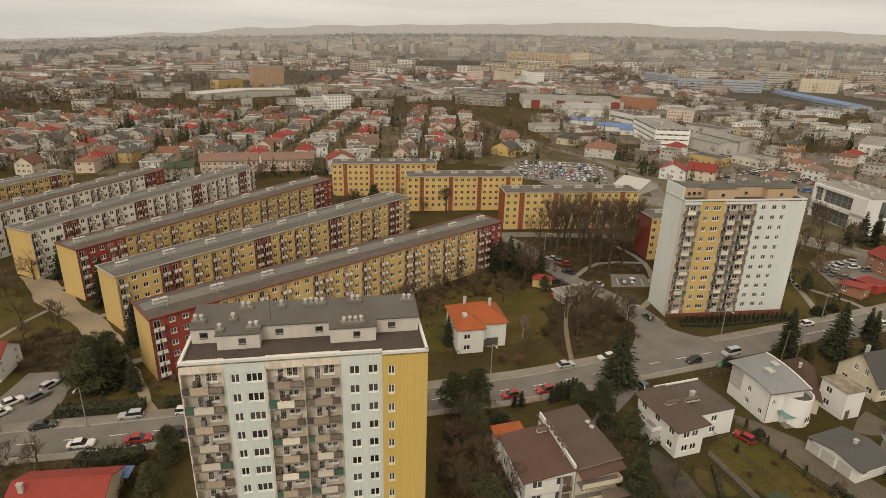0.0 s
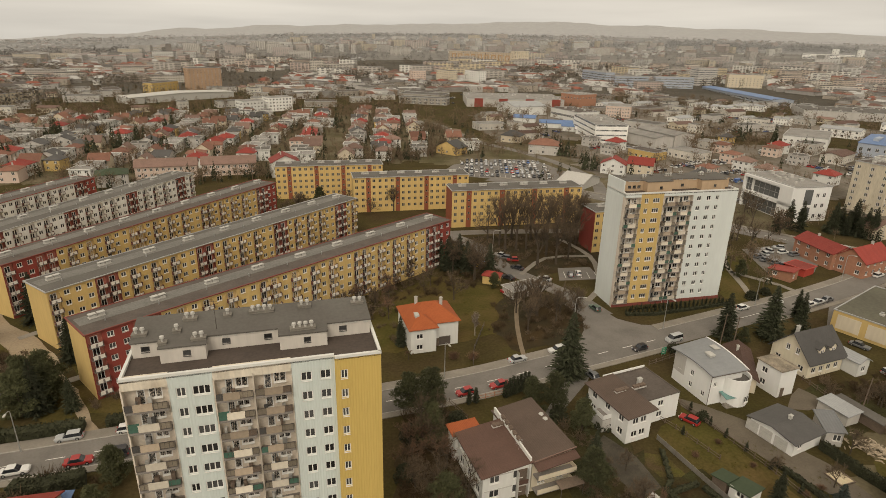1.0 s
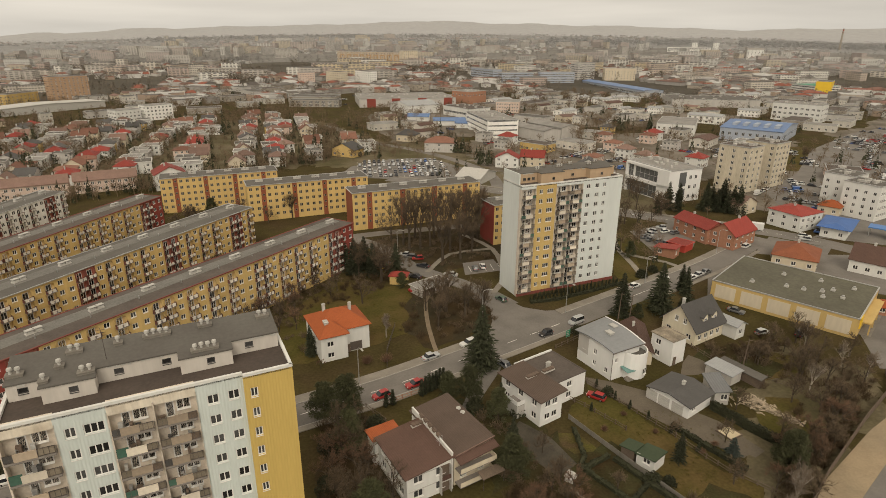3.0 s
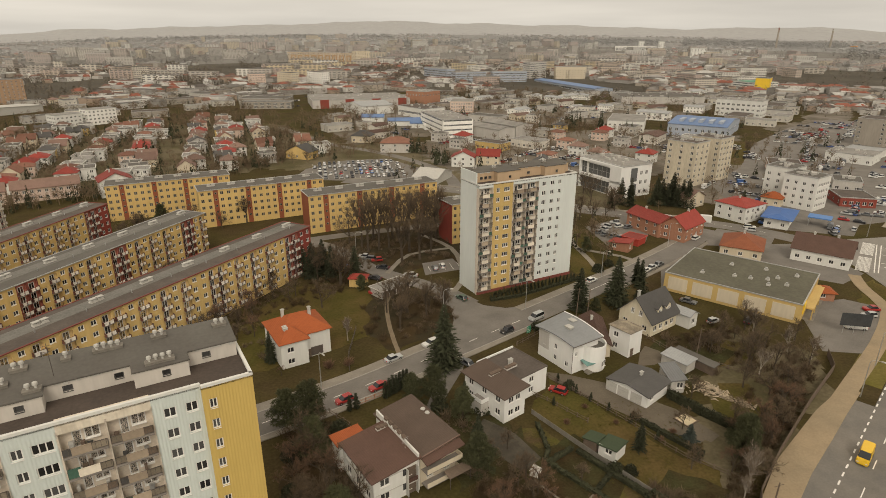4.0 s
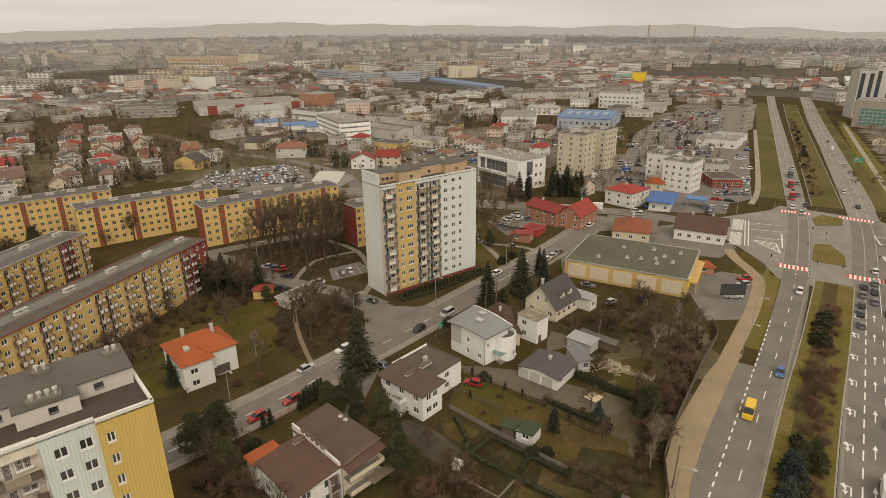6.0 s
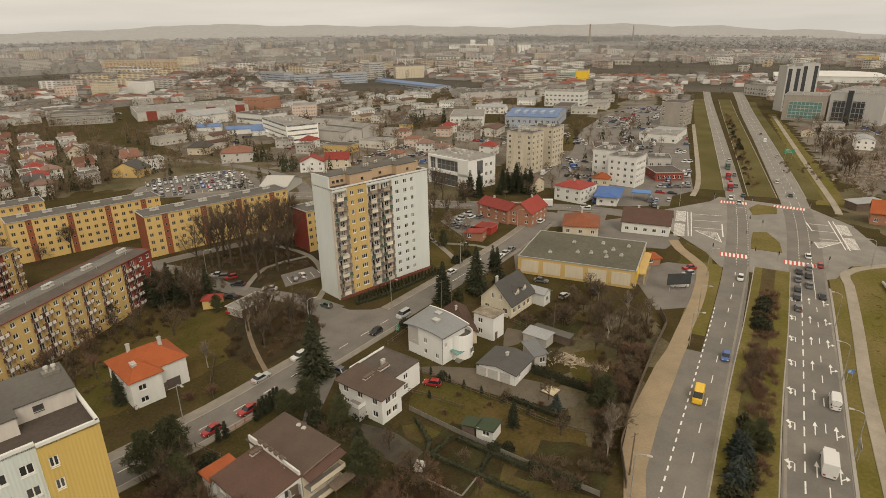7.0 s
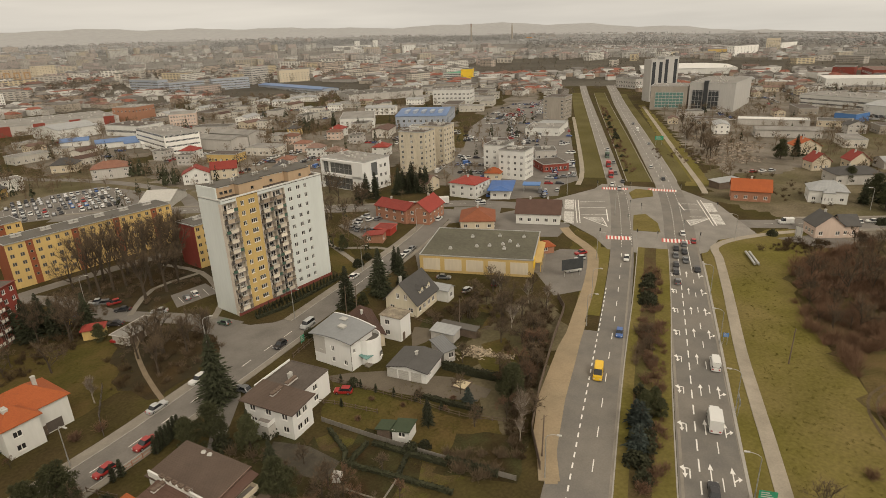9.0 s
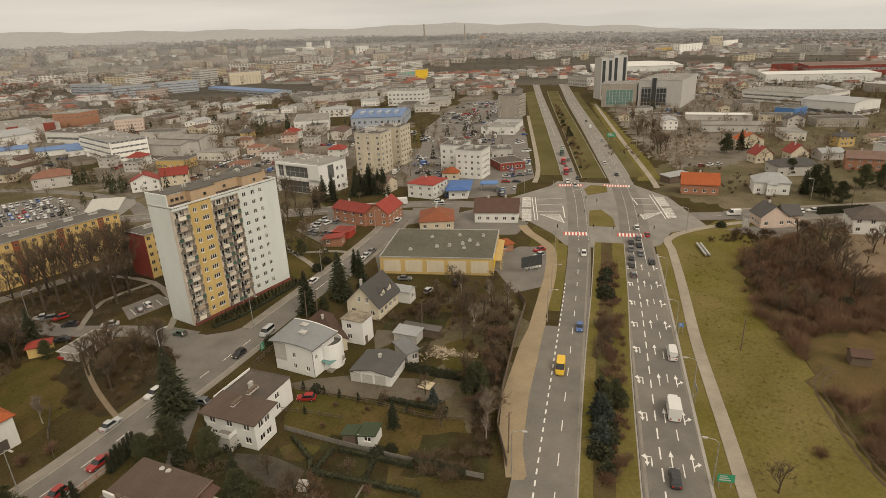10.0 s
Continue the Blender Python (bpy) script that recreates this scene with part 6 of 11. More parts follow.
    q.ob("entrance_canopy", M_BLUE_GLASS, T, "green glass entrance canopy")
    q = Mesher()
    for k in range(4):
        q.box(3.0, -1.4 - 0.3 * k, 0, 4.8, -1.1 - 0.3 * k, 0.64 - 0.16 * k)
    q.ob("entrance_steps", M_PAVING, T)
    add_door(T, 4.0, -0.05, 0, M_RAIL)


def annex_house():
    T, L = villa("house", (72.0, 102.2), (76.4, 103.6), 5.8, 6.2, M_BRIGHT, mat("stained_roof_felt", (0.3, 0.255, 0.19), 0.9, 0.3, 0.6, 7.0, alt=(0.15, 0.128, 0.1), altscale=0.35, altpos=0.48), "small white cube house with a stained flat roof", "hip", 0.5, cols=(0, 2, 0, 1), rows=2, chim=(), over=0.3)
    add_door(T, 1.2, -0.05, 0)
    T, L = villa("house", (68.2, 103.8), (74.0, 116.8), 5.2, 3.2, M_CREAM_WALL, M_TILE_BROWN, "low house with a dark brown pitched roof and white chimney", "gable", 1.6, "x", cols=(0, 1, 3, 1), rows=1, chim=((0.7, 0.6),))


def grey_gable_house():
    T, L = villa("house", (83.2, 108.9), (93.7, 112.3), 9.5, 4.2, M_CREAM_PALE, M_SLATE, "cream house with a steep dark grey roof and dormers", "gable", 4.9, "x", cols=(4, 0, 3, 2), rows=1, chim=((0.2, 0.62),), over=0.7)
    for z in (4.6,):
        for y in (3.2, 5.6):
            placed("window", window_mesh(1.0, 1.5, 2), T, pose(-0.06, y, z, 0, 0, 270))
    for x in (3.6, 7.2):
        q = Mesher()
        q.box(x, 0.9, 4.6, x + 1.9, 3.6, 6.3)
        q.ob("dormer", M_CREAM_PALE, T)
        gable_roof(T, 1.9, 3.4, 6.3, 0.9, M_SLATE, M_CREAM_PALE, "y", 0.25, (x, 0.9), name="dormer_roof")
        placed("window", window_mesh(1.1, 1.0, 2), T, pose(x + 0.95, 0.82, 5.0))
    q = Mesher()
    q.slab([(1.4, 2.6, 6.9), (2.2, 2.6, 6.9), (2.2, 3.5, 7.8), (1.4, 3.5, 7.8)], 0.1)
    q.ob("roof_window", M_METAL, T)
    T2, L2 = villa("outbuilding", (95.2, 109.2), (98.6, 110.3), 13.4, 3.6, M_WHITE_WALL, M_SHEET, "low annex with a pale metal roof", "gable", 1.0, "y", cols=(1, 2, 1, 1), rows=1, chim=(), over=0.4, category="annex")


def garage_row():
    T, L = villa("garage", (63.6, 84.2), (71.0, 87.3), 8.8, 2.9, M_BRIGHT, M_SLATE, "low white garage building with a dark grey roof", "gable", 0.8, "x", cols=(1, 0, 0, 0), rows=1, chim=((0.6, 0.5),), category="garage", over=0.6)
    for y in (1.2, 4.2, 7.0):
        q = Mesher()
        q.box(-1.25, -0.05, 0.05, 1.25, 0.02, 2.3)
        door = q.ob("garage_door", M_GREY_WALL, T, "", False, pose(-0.02, y + 1.2, 0, 0, 0, 270))
        for k in range(5):
            q = Mesher()
            q.box(-1.2, -0.08, 0.1 + 0.44 * k, 1.2, -0.05, 0.46 + 0.44 * k)
            q.ob("door_panel", M_VENT, door)
    villa("garage", (71.9, 87.3), (74.6, 86.4), 6.6, 2.8, M_GREY_WALL, M_GREY_SHEET, "small garage with a grey flat metal roof", "shed", 0.4, cols=(1, 1, 0, 0), rows=1, chim=(), category="garage", over=0.4)


def market():
    rot, L = turn((105.6, 132.2), (124.4, 102.2))
    T = thing("supermarket", 105.6, 132.2, rot, "flat-roofed supermarket with pale yellow panels between ochre piers", "supermarket")
    D, H = 27.0, 5.4
    shell(T, L, D, H, M_OCHRE_WALL, {"front": [(21.5, 1.8, 22.8, 2.8)]})
    for k in range(5):
        q = Mesher()
        x0 = 0.7 + k * (L - 1.2) / 5
        q.box(x0 + 0.5, -0.08, 0.8, x0 + 5.9, -0.004, 4.6)
        q.ob("wall_panel", M_CREAM_WALL, T, "pale yellow wall panel")
    flat_roof(T, L, D, H, mat("market_roof_felt", (0.12, 0.114, 0.083), 0.9, 0.22, 0.15, 8.0, alt=(0.093, 0.088, 0.065), altscale=0.08), M_METAL, 0.1, 0.3)
    for x, y in ((8, 6), (13, 18), (20, 10), (22, 20), (24, 12), (26, 15), (25, 8), (29, 11), (30, 20), (16, 9)):
        q = Mesher()
        q.box(x, y, H + 0.1, x + 1.1, y + 1.0, H + 0.55, 0)
        q.tube((x + 0.55, y + 0.5, H + 0.55), (x + 0.55, y + 0.5, H + 1.0), 0.3, 0.38, 8, 1, True)
        q.ob("roof_unit", [M_VENT, M_METAL], T)
    q = Mesher()
    q.box(L + 0.004, 4.0, 0, L + 2.6, 23.0, 0.2)
    q.box(L + 0.01, 4.0, 3.2, L + 2.2, 23.0, 3.6, 1, True)
    for y in (4.4, 10, 16, 22.4):
        q.box(L + 1.8, y, 0.2, L + 2.1, y + 0.3, 3.2, 1)
    q.ob("entrance_canopy", [M_PAVING, M_OCHRE_WALL], T, "yellow entrance canopy")
    q = Mesher()
    q.box(L + 0.02, 1.0, 2.6, L + 0.3, 4.0, 5.6)
    q.ob("sign_panel", M_LINE["yellow"], T)
    T2, L2 = villa("kiosk", (141.5, 112.0), (145.8, 109.6), 5.0, 2.4, M_BRICK, M_TILE_ORANGE, "small kiosk with an orange tile roof beside the supermarket", "hip", 1.4, cols=(1, 1, 0, 0), rows=1, chim=(), category="kiosk")


def street_houses():
    # behind the supermarket and the crossing
    villa("house", (142.7, 150.0), (151.0, 140.4), 14.5, 3.6, M_CREAM_WALL, M_TILE_BRICK, "low house with a brick-orange hipped roof", "hip", 3.4, cols=(3, 4, 2, 3), rows=1, chim=((0.5, 0.5),))
    villa("house", (162.6, 139.4), (171.4, 125.2), 11.0, 4.4, M_WHITE_WALL, M_TILE_BROWN, "white inn with a steep dark brown roof", "gable", 4.0, "x", cols=(5, 2, 4, 2), rows=1, chim=((0.3, 0.5), (0.7, 0.55)), category="inn")
    # red-roofed building at the car yard
    T, L = villa("workshop", (132.6, 188.5), (134.6, 172.0), 9.0, 5.6, M_BRICK, M_TILE_RED, "brick workshop with a red sheet roof", "gable", 2.2, "x", cols=(4, 2, 2, 2), chim=((0.3, 0.5),), category="workshop")
    T, L = villa("workshop", (136.0, 172.4), (139.6, 164.0), 15.0, 5.4, M_BRICK, M_TILE_RED, "brick workshop wing with a red gabled roof", "gable", 3.6, "y", cols=(2, 4, 2, 3), chim=((0.5, 0.7),), category="workshop")
    villa("shed", (110.4, 167.4), (114.4, 161.8), 5.0, 2.6, M_BRICK, M_TILE_RED, "small brick shed with a bright red roof", "shed", 0.9, cols=(1, 1, 0, 0), rows=1, chim=(), category="shed")
    villa("shed", (118.6, 171.5), (121.5, 166.0), 6.0, 2.6, M_LINE["red"], M_TILE_RED, "red market stall with a flat roof", "flat", 0.2, cols=(0, 0, 0, 0), rows=1, chim=(), category="shed")
    villa("house", (175.6, 188.4), (178.6, 175.6), 14.0, 6.4, M_WHITE_WALL, M_TILE_RED, "two-storey white house with a red roof", "hip", 2.2, cols=(3, 4, 3, 3), chim=((0.5, 0.4),))
    villa("house", (172.9, 200.5), (183.1, 203.0), 8.0, 4.6, M_CREAM_WALL, M_TILE_RUST, "small house with a rust tile roof behind conifers", "gable", 2.8, "y", cols=(2, 2, 2, 2), rows=1)
    T, L = villa("filling_station_shop", (183.2, 170.4), (188.0, 163.4), 17.0, 4.0, M_WHITE_WALL, M_BLUE_BRIGHT, "white shop with an overhanging blue roof", "hip", 1.1, cols=(2, 4, 2, 3), rows=1, chim=(), over=1.4, category="shop")
    T = thing("canopy", 200.5, 166.0, -57, "small blue canopy over parked vans", "canopy")
    q = Mesher()
    q.box(0, 0, 3.4, 8, 6, 3.8, 0, True)
    q.ob("roof", M_LINE["blue"], T)
    for x, y in ((0.5, 0.5), (7.3, 0.5), (0.5, 5.3), (7.3, 5.3)):
        q = Mesher()
        q.box(x, y, 0, x + 0.2, y + 0.2, 3.4)
        q.ob("post", M_METAL, T)
    villa("house", (208.0, 196.0), (212.0, 189.0), 8.0, 3.6, M_CREAM_WALL, M_TILE_ORANGE, "low annex with an orange pitched roof", "hip", 2.4, cols=(2, 2, 1, 1), rows=1, chim=())
    # right of the carriageway
    villa("house", (243.8, 89.6), (249.6, 76.0), 10.0, 4.6, M_BRICK, M_TILE_ORANGE, "brick house with a steep orange roof", "gable", 3.8, "x", cols=(4, 2, 3, 2), rows=1, chim=((0.5, 0.6),))
    T, L = villa("house", (259.6, 65.0), (264.6, 52.4), 11.0, 5.0, M_WHITE_WALL, M_SHEET, "white villa with a pale metal hipped roof and central bay", "hip", 3.4, cols=(4, 3, 3, 3), rows=1, chim=())
    shell(T, 4.0, 1.6, 4.6, M_WHITE_WALL, {"front": [(0.5, 1.2, 1.1, 2.8), (1.7, 1.2, 2.3, 2.8), (2.9, 1.2, 3.5, 2.8)]}, off=(L / 2 - 2, -1.6), name="bay_wall")
    hip_roof(T, 4.0, 3.0, 4.6, 1.6, M_SHEET, 0.3, (L / 2 - 2, -1.6), name="bay_roof")
    T, L = villa("house", (213.5, 50.5), (219.5, 43.5), 8.0, 4.4, M_PINK_WALL, M_SLATE, "salmon house with a dark grey roof and skylights", "gable", 3.6, "y", cols=(2, 3, 2, 3), rows=1, chim=((0.5, 0.6),))
    gable_roof(T, 5.5, 7.0, 4.4, 2.8, M_SLATE, M_PINK_WALL, "x", 0.5, (L - 0.5, 0.6), name="wing_roof")
    shell(T, 5.5, 7.0, 4.4, M_PINK_WALL, {"front": grid(5.5, 2, 1, 1.2, 1.3, 1.1, 2.8, 0.8)}, off=(L - 0.5, 0.6), name="wing_wall")
    villa("house", (223.6, 25.0), (228.0, 14.0), 11.0, 5.2, M_WHITE_WALL, M_BITUMEN, "white house with a dark hipped roof", "hip", 3.6, cols=(3, 3, 3, 3), chim=())
    # by the parking yard at the street's other end
    villa("house", (-70.5, 67.3), (-57.4, 69.3), 8.0, 3.6, M_CREAM_WALL, M_TILE_RED, "low house with a bright red sheet roof", "gable", 1.9, cols=(3, 1, 2, 1), rows=1, chim=((0.12, 0.3),))
    villa("house", (-110.8, 102.2), (-99.2, 104.4), 9.0, 4.4, M_WHITE_WALL, M_TILE_RED, "white house with a red gabled roof", "gable", 2.6, "x", cols=(3, 2, 3, 2), rows=2, w=1.0, h=1.0, dz=1.9, chim=())


def sheds():
    T, L = villa("shed", (45.4, 78.2), (46.5, 75.9), 2.5, 1.9, M_WOOD, M_GREEN_ROOF, "wooden garden shed with a green felt roof", "shed", 0.5, cols=(0, 0, 0, 0), chim=(), category="shed", over=0.3)
    villa("shed", (46.8, 75.5), (48.3, 72.5), 3.5, 2.1, M_WHITE_WALL, M_GREEN_ROOF, "pale garden shed with a green felt roof", "shed", 0.5, cols=(1, 0, 0, 0), rows=1, chim=(), category="shed", over=0.3)
    villa("shed", (79.9, 92.1), (83.3, 93.2), 6.2, 2.2, M_GREY_WALL, M_SHEET, "lean-to shed with a corrugated metal roof", "shed", 0.4, cols=(0, 0, 0, 0), chim=(), category="shed", over=0.3)
    villa("shed", (85.0, 89.6), (86.6, 90.1), 9.6, 2.1, M_WOOD, M_BITUMEN_GREY, "timber lean-to with a grey felt roof", "shed", 0.3, cols=(0, 0, 0, 0), chim=(), category="shed", over=0.3)
    villa("shed", (17.8, 163.4), (22.4, 161.4), 3.6, 2.6, M_YELLOW_WALL, M_TILE_RED, "yellow transformer hut with a red roof", "hip", 1.2, cols=(0, 0, 0, 0), chim=(), category="hut", over=0.4)
    villa("shed", (129.4, 11.6), (130.9, 8.2), 3.2, 2.3, M_WOOD, M_TILE_BROWN, "brown wooden hut on the meadow", "gable", 0.9, "x", cols=(0, 0, 0, 0), chim=(), category="hut", over=0.3)
    T, L = villa("garage_row", (25.0, 151.6), (34.6, 156.2), 5.2, 2.4, M_GREY_WALL, M_BITUMEN_PALE, "row of garages with a patchy grey felt roof", "flat", 0.15, cols=(0, 0, 0, 0), chim=(), category="garage")
    for k in range(4):
        q = Mesher()
        q.box(0.5 + 2.5 * k, -0.05, 0.05, 2.6 + 2.5 * k, -0.005, 2.0)
        q.ob("garage_door", M_WOOD, T)
    # a heap of split firewood that runs out into a long low stack
    T = thing("timber_stack", 79.9, 85.4, -62, "long heap of pale split timber and boards", "timber stack")
    rg = random.Random(4)
    logs = []
    for k in range(5):
        q = Mesher()
        w, h = rg.uniform(0.09, 0.15), rg.uniform(0.1, 0.16)
        q.prism([(-0.55, -w), (0.6, -w * 0.8), (0.55, w), (-0.6, w * 0.9)], 0, h)
        logs.append(q.mesh("log", [M_PLANK]))
    for k in range(190):
        if k < 110:
            x, y = rg.gauss(0, 1.7), rg.gauss(0, 1.4)
            z = rg.uniform(0.0, 1.0) * max(0.0, 1 - math.hypot(x / 3.4, y / 2.8))
        else:
            x, y, z = rg.uniform(2.0, 9.4), rg.uniform(-0.55, 0.55), rg.choice((0.0, 0.14, 0.3, 0.45))
        placed("log", rg.choice(logs), T, pose(x, y, z, rg.uniform(-8, 8), rg.uniform(-12, 12), rg.uniform(0, 180) if k < 110 else 90 + rg.uniform(-14, 14)))
    T = thing("tarpaulin_shelter", -59.8, 76.4, 4, "small shelter under a blue tarpaulin beside the house", "shelter")
    q = Mesher()
    q.slab([(-0.2, -0.2, 2.3), (2.6, -0.2, 2.3), (2.6, 2.2, 2.7), (-0.2, 2.2, 2.7)], 0.06)
    q.ob("tarpaulin", M_BLUE_ROOF, T)
    for x, y in ((0, 0), (2.3, 0), (0, 1.9), (2.3, 1.9)):
        q = Mesher()
        q.box(x, y, 0, x + 0.1, y + 0.1, 2.3)
        q.ob("post", M_WOOD, T)
    T = thing("sandpit", 68.6, 78.6, 15, "square sandpit with a timber edge", "sandpit")
    q = Mesher()
    q.box(-1.5, -1.5, 0, 1.5, 1.5, 0.12)
    q.ob("sand", mat("pale_sand", (0.52, 0.44, 0.3), 0.95, 0.15, 1.0), T)
    for x0, y0, x1, y1 in ((-1.7, -1.7, 1.7, -1.5), (-1.7, 1.5, 1.7, 1.7), (-1.7, -1.5, -1.5, 1.5), (1.5, -1.5, 1.7, 1.5)):
        q = Mesher()
        q.box(x0, y0, 0, x1, y1, 0.25)
        q.ob("edge_board", M_WOOD, T)
    T = thing("cold_frame", 33.9, 74.6, 40, "white garden cold frame with a pale lid", "cold frame")
    q = Mesher()
    q.box(-0.9, -0.7, 0, 0.9, 0.7, 0.7)
    q.ob("body", M_WHITE_WALL, T)
    q = Mesher()
    q.slab([(-1.0, -0.8, 0.85), (1.0, -0.8, 0.85), (1.0, 0.8, 1.1), (-1.0, 0.8, 1.1)], 0.06)
    q.ob("lid", M_VENT, T)



orange_house()
brown_house()
flat_house()
modern_house()
annex_house()
grey_gable_house()
garage_row()
market()
street_houses()
sheds()

# ---- larger buildings ----
M_BLUE_WALL = mat("pale_blue_render", (0.34, 0.38, 0.44), 0.8, 0.1, 0.2, streak=True)
M_DARK_GLASS = mat("dark_curtain_glass", (0.05, 0.055, 0.06), 0.15, 0.2, 0.3, spec=0.5)
M_BRICK_OR = mat("orange_brick", (0.36, 0.185, 0.12), 0.9, 0.14, 0.4)
M_PANELS = mat("beige_panel_wall", (0.46, 0.38, 0.29), 0.85, 0.12, 0.1, streak=True)
M_CONC = mat("weathered_concrete", (0.32, 0.29, 0.25), 0.9, 0.15, 0.2, streak=True)
M_CLAD = mat("pale_grey_stone_cladding", (0.45, 0.44, 0.42), 0.7, 0.1, 0.2, streak=True)
M_RED_HALL = mat("red_hall_sheet", (0.24, 0.055, 0.04), 0.7, 0.12, 0.2)


def hall(name, p0, p1, D, H, wall, roof, label, cols=0, rows=0, w=1.6, h=1.5, z1=1.0, dz=3.2, kind="flat", rise=2.0, side=None, category="building", band=False, panes=2, stuff=0, axis="x", base=0.0):
    """A larger building: windows one by one in rows, or long glazed bands."""
    rot, L = turn(p0, p1)
    T = thing(name, p0[0], p0[1], rot, label, category, z=base)
    side = cols if side is None else side
    if band:
        wins = {s: [(0.8, z1 + dz * j, ln - 0.8, z1 + dz * j + h) for j in range(rows)] for s, (o, a, ln) in sides(L, D).items() if s in ("front", "right", "left")}
    else:
        wins = {"front": grid(L, cols, rows, w, h, z1, dz), "right": grid(D, side, rows, w, h, z1, dz), "left": grid(D, side, rows, w, h, z1, dz)}
    shell(T, L, D, H, wall, wins, panes, glass=M_DARK_GLASS if band else None, gable=(rise, axis) if kind == "gable" else None)
    if kind == "flat":
        flat_roof(T, L, D, H, roof, M_METAL, 0.15, 0.4)
    elif kind == "hip":
        hip_roof(T, L, D, H, rise, roof, 0.6)
    else:
        gable_roof(T, L, D, H, rise, roof, None, axis, 0.5)
    rg = random.Random(int(p0[0] * 7 + p0[1]))
    for k in range(stuff):
        q = Mesher()
        x, y = rg.uniform(2, max(3, L - 4)), rg.uniform(2, max(3, D - 4))
        a, b, c = rg.uniform(0.8, 2.2), rg.uniform(0.8, 1.8), rg.uniform(0.5, 1.3)
        q.box(x, y, H + 0.1, x + a, y + b, H + 0.1 + c)
        q.box(x - 0.06, y - 0.06, H + 0.1 + c, x + a + 0.06, y + b + 0.06, H + 0.2 + c)
        q.ob("roof_unit", M_VENT if k % 2 else M_GREY_WALL, T)
    return T, L


def white_office():
    T, L = hall("office_building", (150.1, 252.5), (154.5, 224.1), 18.0, 14.6, M_BRIGHT, M_BITUMEN_PALE, "white cubic office building with deep glazed recesses", 0, 0, category="office", stuff=12)
    glass_m = mat("grey_office_glass", (0.12, 0.125, 0.125), 0.08, 0.15, 0.3, spec=0.6)
    # the street front: two glazed storeys inside a white frame, a glazed strip at its far end
    for x0, x1, z0, z1 in ((1.2, 4.4, 7.6, 13.4), (6.0, 21.5, 7.9, 12.8), (1.2, 21.5, 0.4, 6.2)):
        q = Mesher()
        q.box(x0, -0.06, z0, x1, -0.02, z1, 0)
        glass = q.ob("curtain_wall", glass_m, T, "grey glazed curtain wall")
        n = max(2, int((x1 - x0) / 2.6))
        for k in range(n + 1):
            xx = x0 + (x1 - x0) * k / n
            q = Mesher()
            q.box(xx - 0.06, -0.12, z0, xx + 0.06, -0.05, z1)
            q.ob("mullion", M_METAL, glass)
        for zz in (z0, (z0 + z1) / 2, z1):
            q = Mesher()
            q.box(x0, -0.14, zz - 0.06, x1, -0.05, zz + 0.06)
            q.ob("transom", M_METAL, glass)
    for x0, x1, z0, z1 in ((0.0, L, 13.4, 14.55), (0.0, L, 6.3, 7.6), (0.0, 1.1, 0.0, 13.4), (21.6, L, 0.0, 13.4)):
        q = Mesher()
        q.box(x0, -1.1, z0, x1, -0.005, z1, 0, True)
        q.ob("front_frame", M_BRIGHT, T)
    # the side: a tall glazed strip beside the corner, small windows behind
    for y0, y1, z0, z1 in ((5.0, 9.0, 7.2, 13.6), (5.0, 9.0, 0.8, 6.0)):
        q = Mesher()
        q.box(L + 0.02, y0, z0, L + 0.06, y1, z1)
        q.ob("curtain_wall", glass_m, T, "grey glazed curtain wall")
    q = Mesher()
    q.box(L + 0.01, 1.2, 3.2, L + 0.05, 3.6, 3.7)
    q.ob("lettering_bar", M_SLATE, T)
    for k in range(2):
        for j in range(3):
            placed("window", window_mesh(1.6, 1.8, 2), T, pose(L + 0.08, 11.5 + 3.2 * k, 1.4 + 4.4 * j, 0, 0, 90))


def cream_block():
    T, L = hall("apartment_block", (195.3, 246.0), (200.6, 231.6), 13.0, 21.6, M_CREAM_STAINED, M_BITUMEN, "seven-storey cream block with stained concrete and ragged roof edge", 3, 7, 1.4, 1.5, 1.6, 2.85, side=3, category="apartment block", stuff=9)
    hall("apartment_block", (216.0, 252.6), (221.4, 238.0), 14.0, 21.6, M_CREAM_STAINED, M_BITUMEN, "seven-storey cream block set back from its twin", 3, 7, 1.4, 1.5, 1.6, 2.85, side=4, category="apartment block", stuff=8)
    hall("apartment_block", (215.6, 193.0), (219.6, 179.6), 12.0, 14.4, M_WHITE_WALL, M_BITUMEN_GREY, "white five-storey block with stair window column", 4, 4, 1.3, 1.4, 1.6, 3.0, side=6, category="apartment block", stuff=9)
    hall("apartment_block", (221.0, 208.0), (225.0, 196.4), 13.0, 14.6, M_WHITE_WALL, M_BITUMEN_GREY, "white four-storey block behind its twin", 3, 4, 1.3, 1.4, 1.6, 3.0, side=5, category="apartment block", stuff=6)


